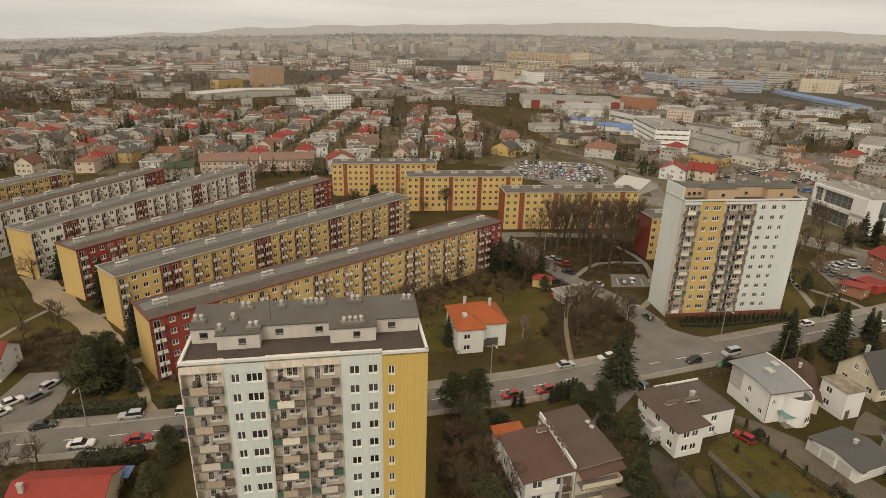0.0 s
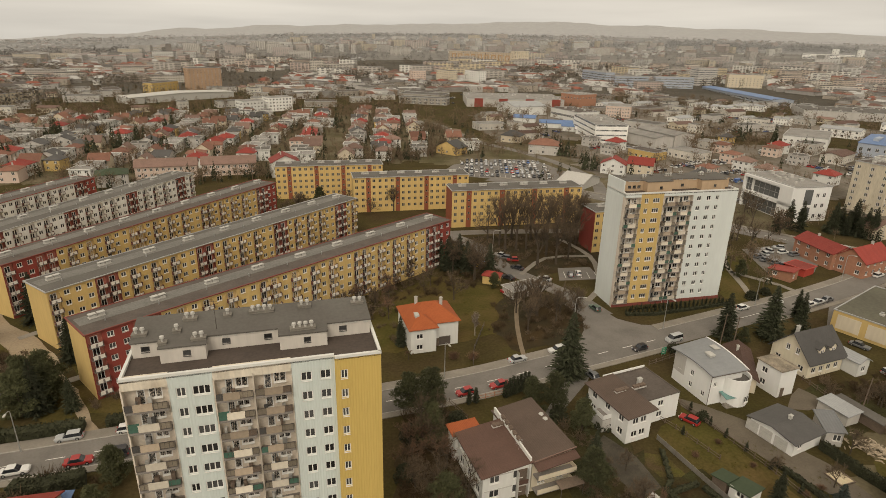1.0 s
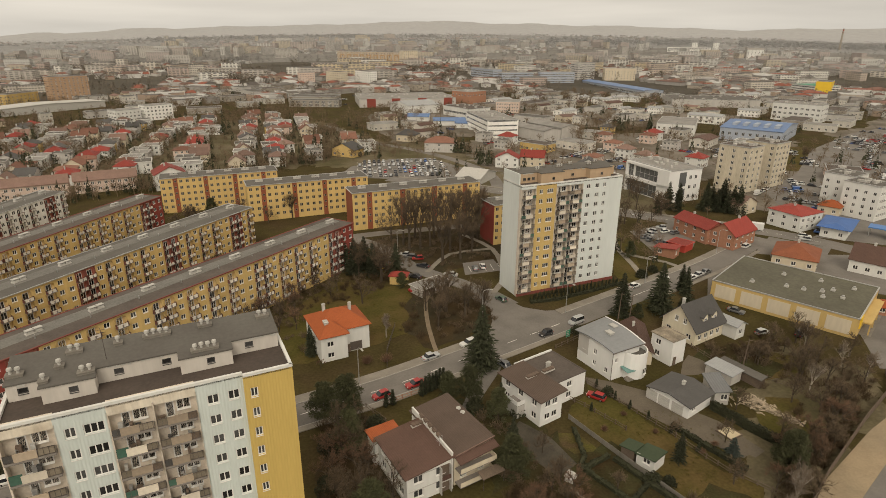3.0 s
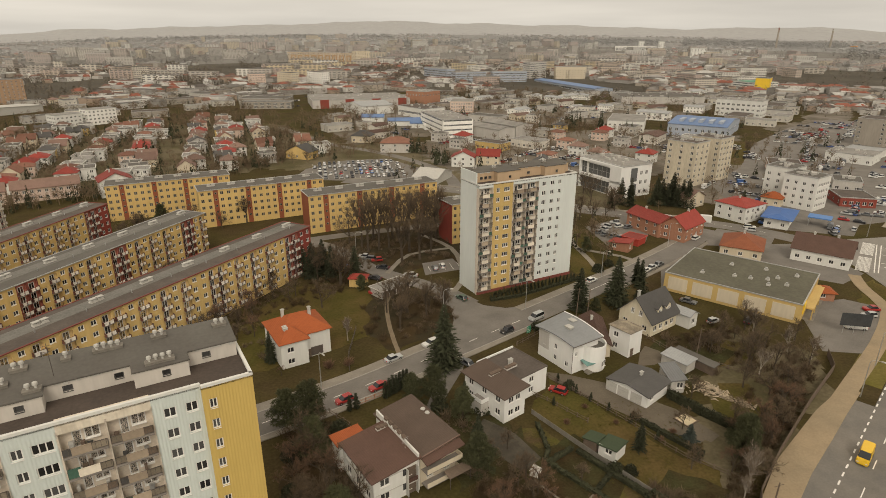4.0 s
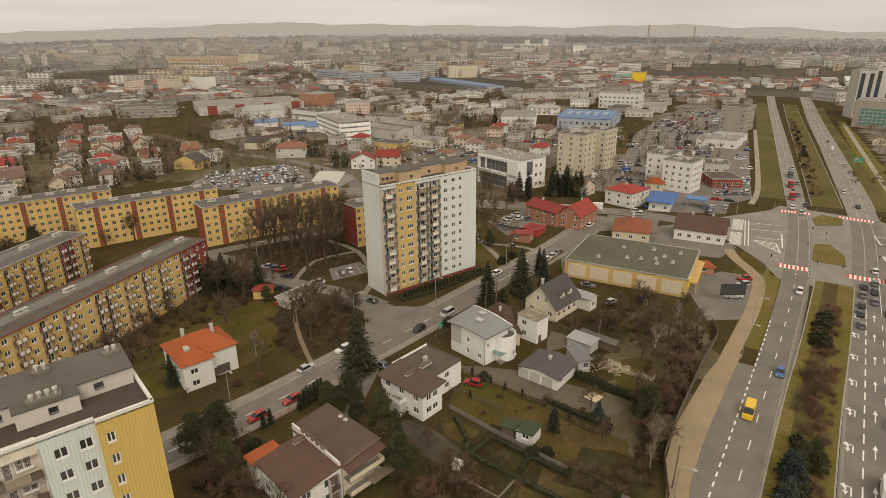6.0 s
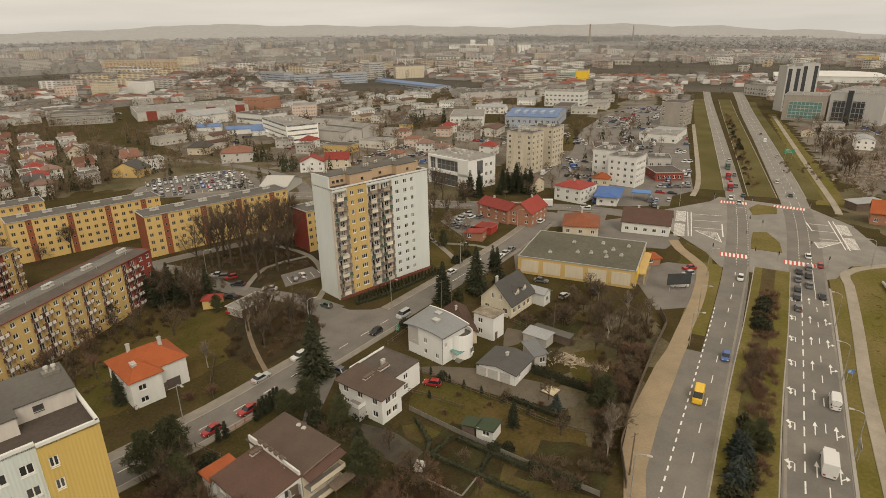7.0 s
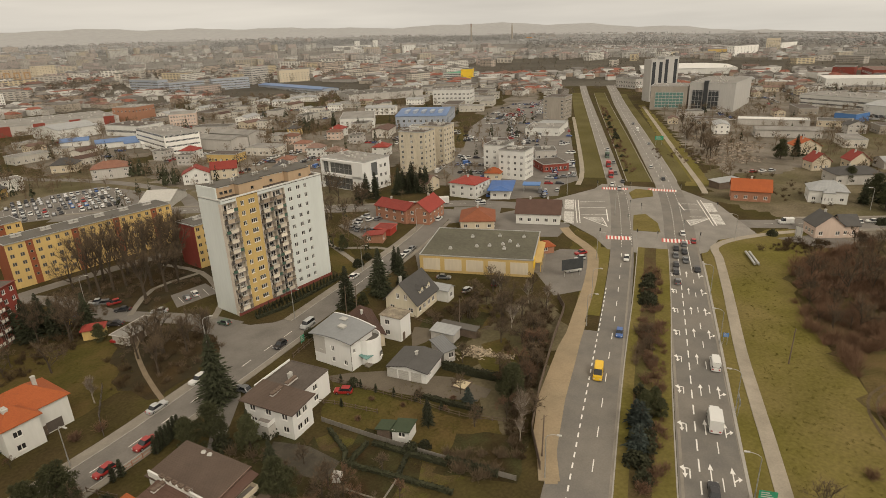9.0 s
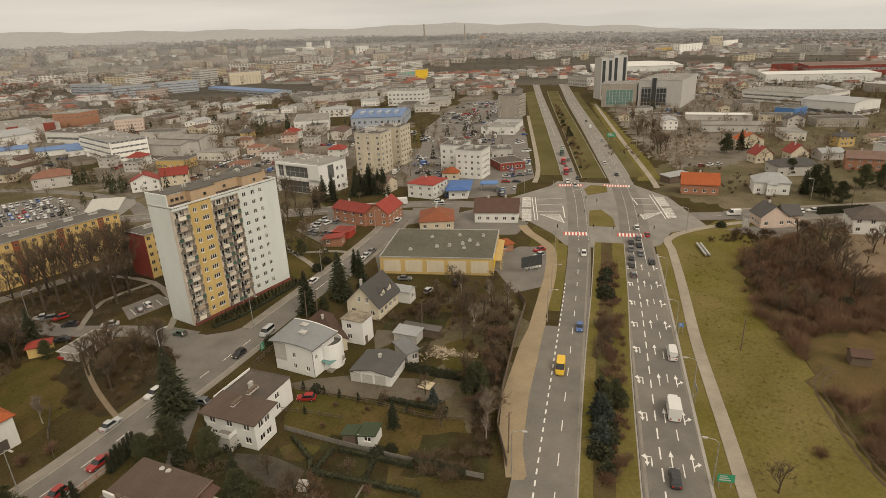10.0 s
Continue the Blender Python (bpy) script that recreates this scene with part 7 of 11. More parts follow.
def mid_buildings():
    white_office()
    cream_block()
    hall("shop", (238.8, 182.4), (250.6, 174.6), 16.0, 4.0, M_RED_HALL, M_BITUMEN, "low dark red shop pavilion", 5, 1, 1.6, 1.6, side=3, category="shop")
    hall("shop", (262, 205), (270, 196), 14, 5, M_GREY_WALL, M_BITUMEN_GREY, "low grey shop beside car park", 3, 1, side=3, category="shop", stuff=4)
    hall("office_building", (397.0, 298.6), (402.6, 281.7), 22.0, 18.0, M_CONC, M_BITUMEN, "six-storey grey-brown office slab", 2, 5, 1.6, 1.6, 1.6, 3.1, side=7, category="office")
    hall("warehouse", (326, 262), (336, 240), 22.0, 5.4, M_WHITE_WALL, M_BITUMEN_PALE, "low white warehouse with flat roof", 4, 1, side=3, category="warehouse", stuff=6)
    hall("warehouse", (345, 268), (352, 250), 24.0, 4.4, M_WHITE_WALL, M_SHEET, "low long shed with a white roof", 0, 0, category="warehouse")
    hall("warehouse", (262, 243), (274, 232), 22.0, 5.0, M_PINK_WALL, M_BITUMEN, "low workshop with flat dark roof", 4, 1, side=4, category="warehouse", stuff=5)
    T, L = hall("warehouse", (300, 374), (325, 341), 58.0, 8.6, M_BLUE_WALL, M_BLUE_ROOF, "blue hall with a ridged blue metal roof", 9, 1, 2.0, 2.2, 3.6, side=12, kind="gable", rise=3.0, category="warehouse")
    for k in range(5):
        q = Mesher()
        q.box(6 + 7 * k, 8, 9.6, 9 + 7 * k, 20, 11.6)
        q.ob("skylight", M_BLUE_WALL, T)
    hall("warehouse", (153.0, 424.0), (166.0, 388.0), 16.0, 7.6, M_GREY_WALL, M_BITUMEN_PALE, "wide grey shed with a shallow pitched roof", 0, 0, kind="gable", rise=1.6, category="warehouse")
    hall("warehouse", (169.6, 430.0), (182.4, 394.6), 18.0, 8.4, M_GREY_WALL, M_BITUMEN_PALE, "wide grey twin shed with a shallow pitched roof", 0, 0, kind="gable", rise=1.8, category="warehouse")
    hall("office_building", (131.8, 467.8), (131.1, 411.0), 23.8, 13.0, M_PALE_BLOCK, M_BITUMEN_PALE, "off-white stepped office with strip windows", 0, 4, z1=1.6, dz=3.4, h=1.2, band=True, category="office", stuff=10)
    hall("office_building", (188.7, 557.7), (209.5, 548.5), 26.0, 10.5, M_PINK_WALL, M_BITUMEN_PALE, "pale pink three-storey office with many windows", 9, 3, 1.3, 1.6, 1.2, 3.1, side=9, category="office")
    hall("factory", (180.0, 618.0), (203.0, 632.0), 26.0, 14.5, M_BRICK_OR, M_BITUMEN_PALE, "orange brick factory block with roof units", 6, 1, 1.6, 1.6, 10, 3.0, side=6, category="factory", stuff=8)
    hall("factory", (149.2, 517.4), (172.2, 526.3), 40.0, 8.5, M_WHITE_WALL, M_BITUMEN, "white workshop with dark roof and strip windows", 0, 1, z1=3, h=2, band=True, category="factory", stuff=8)
    T, L = hall("shopping_hall", (63.0, 627.0), (166.0, 622.8), 70.0, 8.0, M_GREY_WALL, M_BITUMEN_PALE, "very long grey shopping hall with red entrance panels", 0, 0, category="shopping hall", stuff=24)
    for x in (8, 34, 62, 90):
        q = Mesher()
        q.box(x, -0.4, 0, x + 9, -0.02, 8.8)
        q.ob("red_panel", M_RED_HALL, T, "red entrance panel")
    hall("depot", (-8.7, 698.4), (41.8, 680.6), 28.0, 6.0, M_CONC, M_BITUMEN_GREY, "long low depot with open bays", 9, 1, 3.5, 3.2, 0.6, category="depot")
    hall("depot", (-8.1, 648.7), (42.4, 633.7), 14.0, 7.0, M_CONC, M_BITUMEN_GREY, "concrete loading depot with open frames", 8, 2, 4.0, 2.4, 0.6, 3.2, category="depot")
    hall("shed", (101.5, 559.6), (134.7, 569.0), 40, 8.0, M_WHITE_WALL, M_SHEET, "white vaulted market hall", 0, 0, kind="gable", rise=3.0, category="market hall")
    for x, y, L0 in ((108, 484, 26), (122, 466, 22), (92, 516, 18)):
        hall("market_stall", (x, y), (x + L0, y - 6), 12, 4.0, M_WHITE_WALL, M_BLUE_ROOF, "market stalls under blue tarpaulin roofs", 0, 0, kind="gable", rise=2.0, category="market stall")
    for x, y, L0 in ((138, 474, 18), (130, 454, 14)):
        hall("market_stall", (x, y), (x + L0, y - 5), 10, 3.6, M_WHITE_WALL, M_CLOTH, "market stalls under white tarpaulin roofs", 0, 0, kind="gable", rise=1.6, category="market stall")
    T, L = hall("tent_hall", (72.5, 285.6), (82.5, 276.5), 20.0, 3.0, M_VENT, M_VENT, "white fabric tent hall", 0, 0, kind="gable", rise=3.0, category="tent")
    hall("office_building", (307.1, 869.0), (358.8, 872.4), 16.0, 19.0, M_BLUE_WALL, M_BITUMEN_PALE, "pale blue office slab with ribbon windows", 0, 5, z1=1.6, dz=3.5, h=1.7, band=True, category="office")
    hall("office_building", (368.1, 868.4), (421.3, 858.0), 16.0, 19.5, M_BLUE_WALL, M_BITUMEN_PALE, "pale blue office slab with ribbon windows", 0, 5, z1=1.6, dz=3.5, h=1.7, band=True, category="office")
    hall("office_building", (297.0, 999.3), (310.9, 921.9), 16.0, 17.0, M_BLUE_WALL, M_BITUMEN_PALE, "blue office wing with ribbon windows", 0, 4, z1=1.6, dz=3.6, h=1.7, band=True, category="office", base=4.0)
    hall("office_building", (445.6, 896.3), (480.4, 905.5), 18.0, 28.0, M_GREY_WALL, M_BITUMEN_PALE, "grey-blue office tower with ribbon windows", 0, 8, z1=1.6, dz=3.3, h=1.6, band=True, category="office", base=3.0)
    hall("warehouse", (437.0, 862.0), (429.0, 676.0), 26.0, 7.0, M_BLUE_WALL, M_BLUE_ROOF, "very long hall with a dulled blue roof", 0, 1, z1=2, h=2.4, band=True, kind="gable", rise=1.6, category="warehouse")
    hall("warehouse", (423.0, 459.0), (443.6, 424.8), 22.0, 15.0, M_WHITE_WALL, M_BITUMEN_PALE, "white three-storey industrial hall", 9, 3, 2.4, 1.8, 1.6, 4.2, side=5, category="warehouse", stuff=8)
    hall("warehouse", (394.0, 568.0), (477.6, 534.1), 50.0, 8.0, M_GREY_WALL, M_BITUMEN_GREY, "big grey box store with a flat roof", 0, 0, category="store", stuff=14)
    hall("warehouse", (267.2, 405.1), (288.8, 387.5), 46.0, 8.0, M_WHITE_WALL, M_BITUMEN_PALE, "white shed with a pale flat roof", 7, 2, 1.6, 1.4, 1.2, 3.2, side=10, category="warehouse")
    T, L = hall("store", (648.0, 672.0), (647.4, 633.1), 40.0, 13.0, M_WHITE_WALL, M_LINE["green"], "white store with glass bands and a green roof", 0, 4, z1=1.5, dz=3, h=1.5, band=True, category="store")
    T, L = hall("store", (647.4, 633.1), (657.9, 619.6), 30.0, 19.0, M_LINE["yellow"], M_BITUMEN_GREY, "bright yellow store tower beside green roof", 0, 0, category="store")
    # shopping centre with towers
    T, L = hall("office_building", (494.1, 254.0), (504.8, 225.9), 30.0, 20.0, M_CONC, M_BITUMEN_PALE, "grey office with a green glass grid front", 0, 0, category="office", stuff=6)
    q = Mesher()
    q.box(4, -0.3, 2, L - 3, -0.02, 15, 0)
    front = q.ob("glass_front", M_BLUE_GLASS, T, "green glass front behind a white grid")
    for k in range(9):
        xx = 4 + (L - 7) * k / 8
        q = Mesher()
        q.box(xx - 0.15, -0.5, 2, xx + 0.15, -0.3, 15)
        q.ob("mullion", M_VENT, front)
    for k in range(6):
        q = Mesher()
        q.box(4, -0.48, 2 + 2.6 * k - 0.15, L - 3, -0.3, 2 + 2.6 * k + 0.15, 0, True)
        q.ob("transom", M_VENT, front)
    T, L = hall("shopping_centre", (505.8, 224.8), (511.8, 189.1), 70.0, 23.0, M_CLAD, M_BITUMEN_PALE, "pale shopping centre with tall dark glazed bays", 0, 0, category="shopping centre", stuff=14)
    for x in (2.5, 15.5):
        q = Mesher()
        q.box(x, -0.3, 2, x + 8.5, -0.02, 17, 0)
        bay = q.ob("glazed_bay", M_DARK_GLASS, T)
        for k in range(4):
            q = Mesher()
            q.box(x + 2.7 * k, -0.4, 2, x + 2.7 * k + 0.25, -0.3, 17)
            q.ob("mullion", M_METAL, bay)
            q = Mesher()
            q.box(x, -0.39, 4 + 4 * k, x + 8.5, -0.3, 4.25 + 4 * k, 0, True)
            q.ob("transom", M_METAL, bay)
    q = Mesher()
    q.box(11.6, -1.0, 0, 15.0, 2.0, 25)
    q.ob("dark_pier", M_DARK_GLASS, T)
    for p0, p1, h in (((545.6, 281.3), (555.4, 273.5), 39.0), ((557.5, 274.4), (569.6, 265.5), 41.0)):
        T, L = hall("office_tower", p0, p1, 16.0, h, M_CLAD, M_BITUMEN_PALE, "tall slim office tower with dark glass strips", 0, 0, category="office tower", stuff=4)
        for x in (1.2, L - 4.6):
            q = Mesher()
            q.box(x, -0.1, 3, x + 3.2, -0.02, h - 2)
            q.ob("glass_strip", M_DARK_GLASS, T)
    hall("shopping_hall", (844.8, 446.3), (909.9, 332.3), 90.0, 9.0, M_WHITE_WALL, M_CLOTH, "huge white hall with a low domed roof", 0, 0, kind="hip", rise=5.0, category="shopping hall")
    hall("store", (667.0, 387.0), (655.5, 354.5), 26, 11.0, M_GREY_WALL, M_BITUMEN_GREY, "grey showroom with red and glass front", 8, 2, 2.4, 2.2, 1.4, 4.4, side=5, category="store")
    # industrial side beyond the houses
    hall("warehouse", (448.1, 162.0), (462.8, 118.9), 14.0, 3.8, M_GREY_WALL, M_CLOTH, "long low shed with a pale roof", 0, 0, category="warehouse")
    hall("warehouse", (430.7, 185.6), (445.3, 167.3), 12.0, 4.2, M_CONC, M_BITUMEN, "low shed with open dark front", 4, 1, 3, 2.4, 0.4, category="warehouse")
    hall("warehouse", (401.2, 133.8), (417.3, 99.7), 12.0, 4.8, M_GREY_WALL, M_BITUMEN_PALE, "grey shed with a pitched sheet roof", 5, 1, kind="gable", rise=1.4, category="warehouse")
    hall("warehouse", (465.8, 115.6), (471.0, 94.7), 14.0, 4.0, M_CREAM_WALL, M_BITUMEN_GREY, "ochre low workshop with flat roof", 5, 1, category="warehouse")
    hall("factory", (583.1, 160.1), (562.2, 91.6), 40.0, 9.0, M_WHITE_WALL, M_BITUMEN_PALE, "long white factory with strip windows", 0, 2, z1=1.5, dz=3.4, h=1.5, band=True, category="factory", stuff=18)
    hall("factory", (520.1, 100.1), (506.7, 63.8), 34.0, 10.0, M_WHITE_WALL, M_SHEET, "white factory hall with a pale blue lower part", 0, 1, z1=1.4, h=2.4, band=True, kind="gable", rise=2.0, category="factory")
    hall("factory", (497.5, 112.8), (493.6, 98.6), 18.0, 6.0, M_LINE["blue"], M_BITUMEN_GREY, "blue loading hall of a factory", 0, 0, category="factory")
    hall("factory", (893.4, 210.2), (895.8, 186.8), 30.0, 12.0, M_RED_HALL, M_BITUMEN_GREY, "dark red brick factory hall", 0, 0, category="factory")
    hall("factory", (747.4, 180.7), (790.7, 78.6), 50.0, 9.0, M_WHITE_WALL, M_CLOTH, "wide pale warehouse with a white roof", 0, 0, category="warehouse")
    hall("factory", (854.9, 159.7), (901.1, 45.4), 60.0, 12.0, M_RED_HALL, M_TILE_RUST, "long red-brick sawtooth factory", 0, 1, z1=6, h=2.5, band=True, category="factory")
    # farther landmarks
    T, L = hall("apartment_tower", (-261.8, 753.8), (-229.8, 776.5), 18.0, 26.0, mat("ochre_brown_render", (0.4, 0.265, 0.17), 0.85, 0.12, 0.2, streak=True), M_BITUMEN, "orange-brown apartment tower with balcony rows", 9, 9, 1.7, 1.3, 1.6, 2.7, side=5, category="apartment tower")
    hall("office_building", (-291.8, 718.7), (-276.6, 758.0), 14.0, 11.0, M_OCHRE_WALL, M_BITUMEN, "low yellow block with white window bays", 8, 3, side=3, category="office")
    hall("greenhouse_row", (-270.6, 604.9), (-192.6, 688.9), 28.0, 6.0, M_VENT, M_VENT, "row of long white vaulted sheds", 0, 0, kind="gable", rise=2.0, category="shed", axis="y")
    hall("factory", (-370.7, 574.1), (-363.5, 616.6), 30.0, 11.0, M_CREAM_WALL, M_BITUMEN, "old cream factory with strip windows", 10, 3, 2.4, 1.6, 1.4, 3.4, side=6, category="factory")
    hall("apartment_block", (-148.0, 549.0), (-132.2, 562.8), 14.0, 10.5, M_WHITE_WALL, M_BITUMEN_PALE, "white three-storey block with green-tinted base", 6, 3, 1.5, 1.4, 1.4, 3.0, side=5, category="apartment block")
    hall("apartment_block", (-128.1, 563.5), (-108.9, 577.1), 14.0, 12.5, M_PALE_BLOCK, M_BITUMEN_PALE, "pale four-storey block with dark window bands", 7, 4, 1.5, 1.4, 1.4, 2.9, side=5, category="apartment block")
    hall("office_tower", (-540.0, 1372.0), (-520.0, 1370.4), 18.0, 31.0, M_CONC, M_BITUMEN, "dark grey office tower far off", 0, 8, z1=2, dz=3.5, h=1.8, band=True, category="office tower", base=2.0)
    T, L = hall("apartment_block", (103.9, 1405.1), (231.4, 1297.5), 16.0, 24.5, M_PANELS, M_BITUMEN, "very long beige panel block with framed balcony squares", 26, 8, 2.4, 1.3, 1.6, 2.8, side=3, category="apartment block", base=13.0)
    for k in range(9):
        q = Mesher()
        x = 10 + 17.5 * k
        for a, b, c, d in ((x, 6, x + 11, 8), (x, 17, x + 11, 19), (x, 8, x + 2, 17), (x + 9, 8, x + 11, 17)):
            q.box(a, -0.5, b, c, -0.05, d)
        q.ob("frame_square", mat("ochre_frame", (0.42, 0.27, 0.15), 0.85, 0.1) if k == 0 else bpy.data.materials["ochre_frame"], T)
    hall("apartment_block", (234.6, 1284.7), (268.0, 1299.1), 16.0, 29.5, M_CREAM_WALL, M_BITUMEN, "cream ten-storey end block", 7, 10, 1.6, 1.3, 1.6, 2.8, side=3, category="apartment block", base=12.0)
    hall("apartment_block", (93.9, 948.0), (111.4, 912.6), 14.0, 17.0, M_PALE_BLOCK, M_BITUMEN, "pale five-storey panel-built block", 8, 5, side=4, category="apartment block", base=3.0)
    hall("apartment_block", (49.5, 946.5), (68.4, 916.8), 14.0, 17.0, M_CREAM_WALL, M_BITUMEN, "cream five-storey panel-built block", 8, 5, side=4, category="apartment block", base=2.6)
    hall("apartment_block", (9.4, 921.2), (31.8, 925.0), 14.0, 17.0, M_PINK_WALL, M_BITUMEN, "peach five-storey panel-built block", 6, 5, side=4, category="apartment block", base=2.0)
    hall("apartment_block", (485.9, 881.5), (532.0, 867.1), 16.0, 20.0, M_CREAM_WALL, M_BITUMEN, "yellow five-storey block row", 10, 5, side=3, category="apartment block", base=4.0)
    hall("hospital", (1155.0, 1701.0), (1252.8, 1623.6), 40.0, 20.0, M_PALE_BLOCK, M_BITUMEN_PALE, "long pale hospital building", 0, 5, z1=2, dz=3.6, h=1.8, band=True, category="hospital", base=22.0)
    hall("office_tower", (1117.1, 1307.9), (1147.5, 1288.4), 18.0, 30.5, M_WHITE_WALL, M_BITUMEN_PALE, "white office tower far off", 5, 9, 2, 1.6, 2, 3.2, side=3, category="office tower", base=12.0)
    for x in (1366, 1414):
        hall("apartment_tower", (x, 1867 - (x - 1366)), (x + 16, 1858 - (x - 1366)), 14, 31.0, M_WHITE_WALL, M_BITUMEN_PALE, "white high-rise far off", 3, 9, 1.6, 1.5, 2, 3.2, category="apartment tower", base=24.0)
    for p0, p1, h, m in (((1335.0, 550.0), (1356.7, 504.2), 25, M_YELLOW_WALL), ((1331.6, 495.2), (1418.0, 476.2), 31, M_PALE_BLOCK), ((1596.0, 518.0), (1606.7, 491.7), 39, M_CREAM_WALL), ((1644.0, 499.8), (1720.4, 486.7), 27, M_PALE_BLOCK), ((1292.0, 634.7), (1326.8, 600.9), 22, M_CREAM_WALL)):
        hall("apartment_block", p0, p1, 16.0, h, m, M_BITUMEN, "pale panel-built high-rise block", 8, int(h / 2.8) - 1, 1.8, 1.4, 2, 2.8, side=3, category="apartment block", base=-8.0)
    # chimneys of the heating plant
    for x, y, z, h, bands in ((1901, 1773, 14, 90, True), (2063, 1686, 8, 91, False)):
        T = thing("factory_chimney", x, y, 0, "tall slim concrete chimney of the heating plant", "chimney", z=z)
        q = Mesher()
        q.tube((0, 0, 0), (0, 0, h), 4.2, 2.4, 14, 0, True)
        q.ob("shaft", M_CONC, T)
        for k in range(3 if bands else 1):
            q = Mesher()
            r = 2.5 + 0.15 * k
            q.tube((0, 0, h - 3 - 9 * k), (0, 0, h - 7 - 9 * k), r, r + 0.05, 14)
            q.ob("band", M_RED_HALL if bands else M_VENT, T)
    hall("boiler_house", (2412.9, 1880.9), (2423.6, 1858.0), 20, 26, M_LINE["orange"], M_BITUMEN, "orange boiler house beside tall chimneys", 0, 0, category="factory", base=11.0)


mid_buildings()
flush_joined()

# ---- trees and shrubs ----
def rand_dir(rg, up=0.0):
    v = Vector((rg.gauss(0, 1), rg.gauss(0, 1), rg.gauss(0, 1) + up))
    return v.normalized()


def blade(q, p, d, ln, w, rg, mi=0):
    s = d.cross(rand_dir(rg)).normalized() * w
    e = p + d * ln
    q.face([p - s, p + s, e], mi)


def bare_tree(seed, h, bark=None, twig=None, slim=1.0, low=0.25):
    """A leafless tree: trunk with limbs as one mesh, its twigs as another."""
    rg = random.Random(seed)
    wood, fine = Mesher(), Mesher()
    todo = [(Vector((0, 0, 0)), Vector((rg.uniform(-0.05, 0.05), rg.uniform(-0.05, 0.05), 1)).normalized(), h * 0.34, h * 0.024, 0)]
    while todo:
        p, d, ln, r, lev = todo.pop()
        e = p + d * ln
        wood.tube(p, e, r, r * 0.68, 6 if lev == 0 else (4 if lev < 3 else 3))
        if lev < 4:
            n = (4, 4, 3, 3)[lev]
            for k in range(n):
                f = 1.0 if k == 0 else rg.uniform(0.45, 1.0)
                nd = (d * (1.2 if k == 0 else 0.75) + rand_dir(rg) * 0.62 * slim + Vector((0, 0, 0.22))).normalized()
                todo.append((p + d * ln * f, nd, ln * rg.uniform(0.58, 0.8), r * (0.66 if k == 0 else 0.48), lev + 1))
        else:
            for k in range(8):
                q = p + d * ln * rg.uniform(0.0, 1.0)
                blade(fine, q, (d + rand_dir(rg) * 0.85 + Vector((0, 0, 0.2))).normalized(), rg.uniform(0.07, 0.14) * h * 0.9, 0.014 + 0.0008 * h, rg)
    return wood.mesh("trunk", [bark or M_BARK]), fine.mesh("crown", [twig or M_TWIG])


def conifer(seed, h, r, m, droop=0.35, bare=0.06):
    """A spruce or fir: whorls of drooping boughs, each of several ragged sprays."""
    rg = random.Random(seed)
    wood, q = Mesher(), Mesher()
    wood.tube((0, 0, 0), (0, 0, h * 0.95), h * 0.018, 0.02, 6)
    n = int(h * 3.0)
    for i in range(n):
        t = i / (n - 1)
        z = h * (bare + (1 - bare) * t)
        reach = r * (1 - t) ** 0.8 * rg.uniform(0.68, 1.15) + 0.12
        k = 9 if t < 0.7 else 6
        a0 = rg.uniform(0, 6.28)
        for j in range(k):
            a = a0 + 6.283 * j / k + rg.uniform(-0.25, 0.25)
            ln = reach * rg.uniform(0.55, 1.15)
            d = Vector((math.cos(a), math.sin(a), 0))
            s = Vector((-d.y, d.x, 0))
            p0 = Vector((0, 0, z))
            p2 = p0 + d * ln + Vector((0, 0, -droop * ln * 0.6 + rg.uniform(-0.1, 0.1)))
            wood.tube(p0, p0 + (p2 - p0) * 0.8, 0.03 + 0.006 * ln, 0.012, 3)
            for k2 in range(9 if ln > 0.7 else 6):
                f = rg.uniform(0.12, 1.0)
                p = p0 + (p2 - p0) * f
                w = (d * 0.8 + s * rg.uniform(-0.95, 0.95) + Vector((0, 0, -droop * rg.uniform(0.2, 1.1) + 0.1))).normalized()
                blade(q, p, w, ln * 0.42 * (1.15 - 0.6 * f) + 0.3, 0.1 + 0.035 * ln, rg)
    return wood.mesh("trunk", [M_BARK]), q.mesh("crown", [m])


def round_evergreen(seed, h, r, m, clumps=66):
    """A pine or yew with an uneven crown of many needle clumps on limbs."""
    rg = random.Random(seed)
    wood, q = Mesher(), Mesher()
    wood.tube((0, 0, 0), (0.1, 0.05, h * 0.8), h * 0.022, h * 0.008, 6)
    for k in range(clumps):
        t = rg.random() ** 0.8
        z = h * (0.12 + 0.83 * t)
        lim = r * (1.0 - 0.75 * abs(t - 0.3) ** 1.3 / 0.63) * rg.uniform(0.75, 1.15)
        a, f = rg.uniform(0, 6.283), rg.random() ** 0.5
        c = Vector((math.cos(a) * lim * f, math.sin(a) * lim * f, z))
        wood.tube((0.05, 0, max(0.3, z - lim * f * 0.4)), c, 0.05, 0.02, 3)
        s = rg.uniform(0.55, 1.0) * r * 0.3
        for j in range(120):
            d = rand_dir(rg, 0.15)
            p = c + Vector((d.x * s, d.y * s, d.z * s * 0.75)) * rg.uniform(0.5, 1.05)
            u = (d + rand_dir(rg) * 0.8).normalized() * rg.uniform(0.3, 0.6)
            w = u.cross(rand_dir(rg)).normalized() * rg.uniform(0.05, 0.1)
            q.face([p - w, p + u, p + w])
    return wood.mesh("trunk", [M_BARK]), q.mesh("crown", [m])


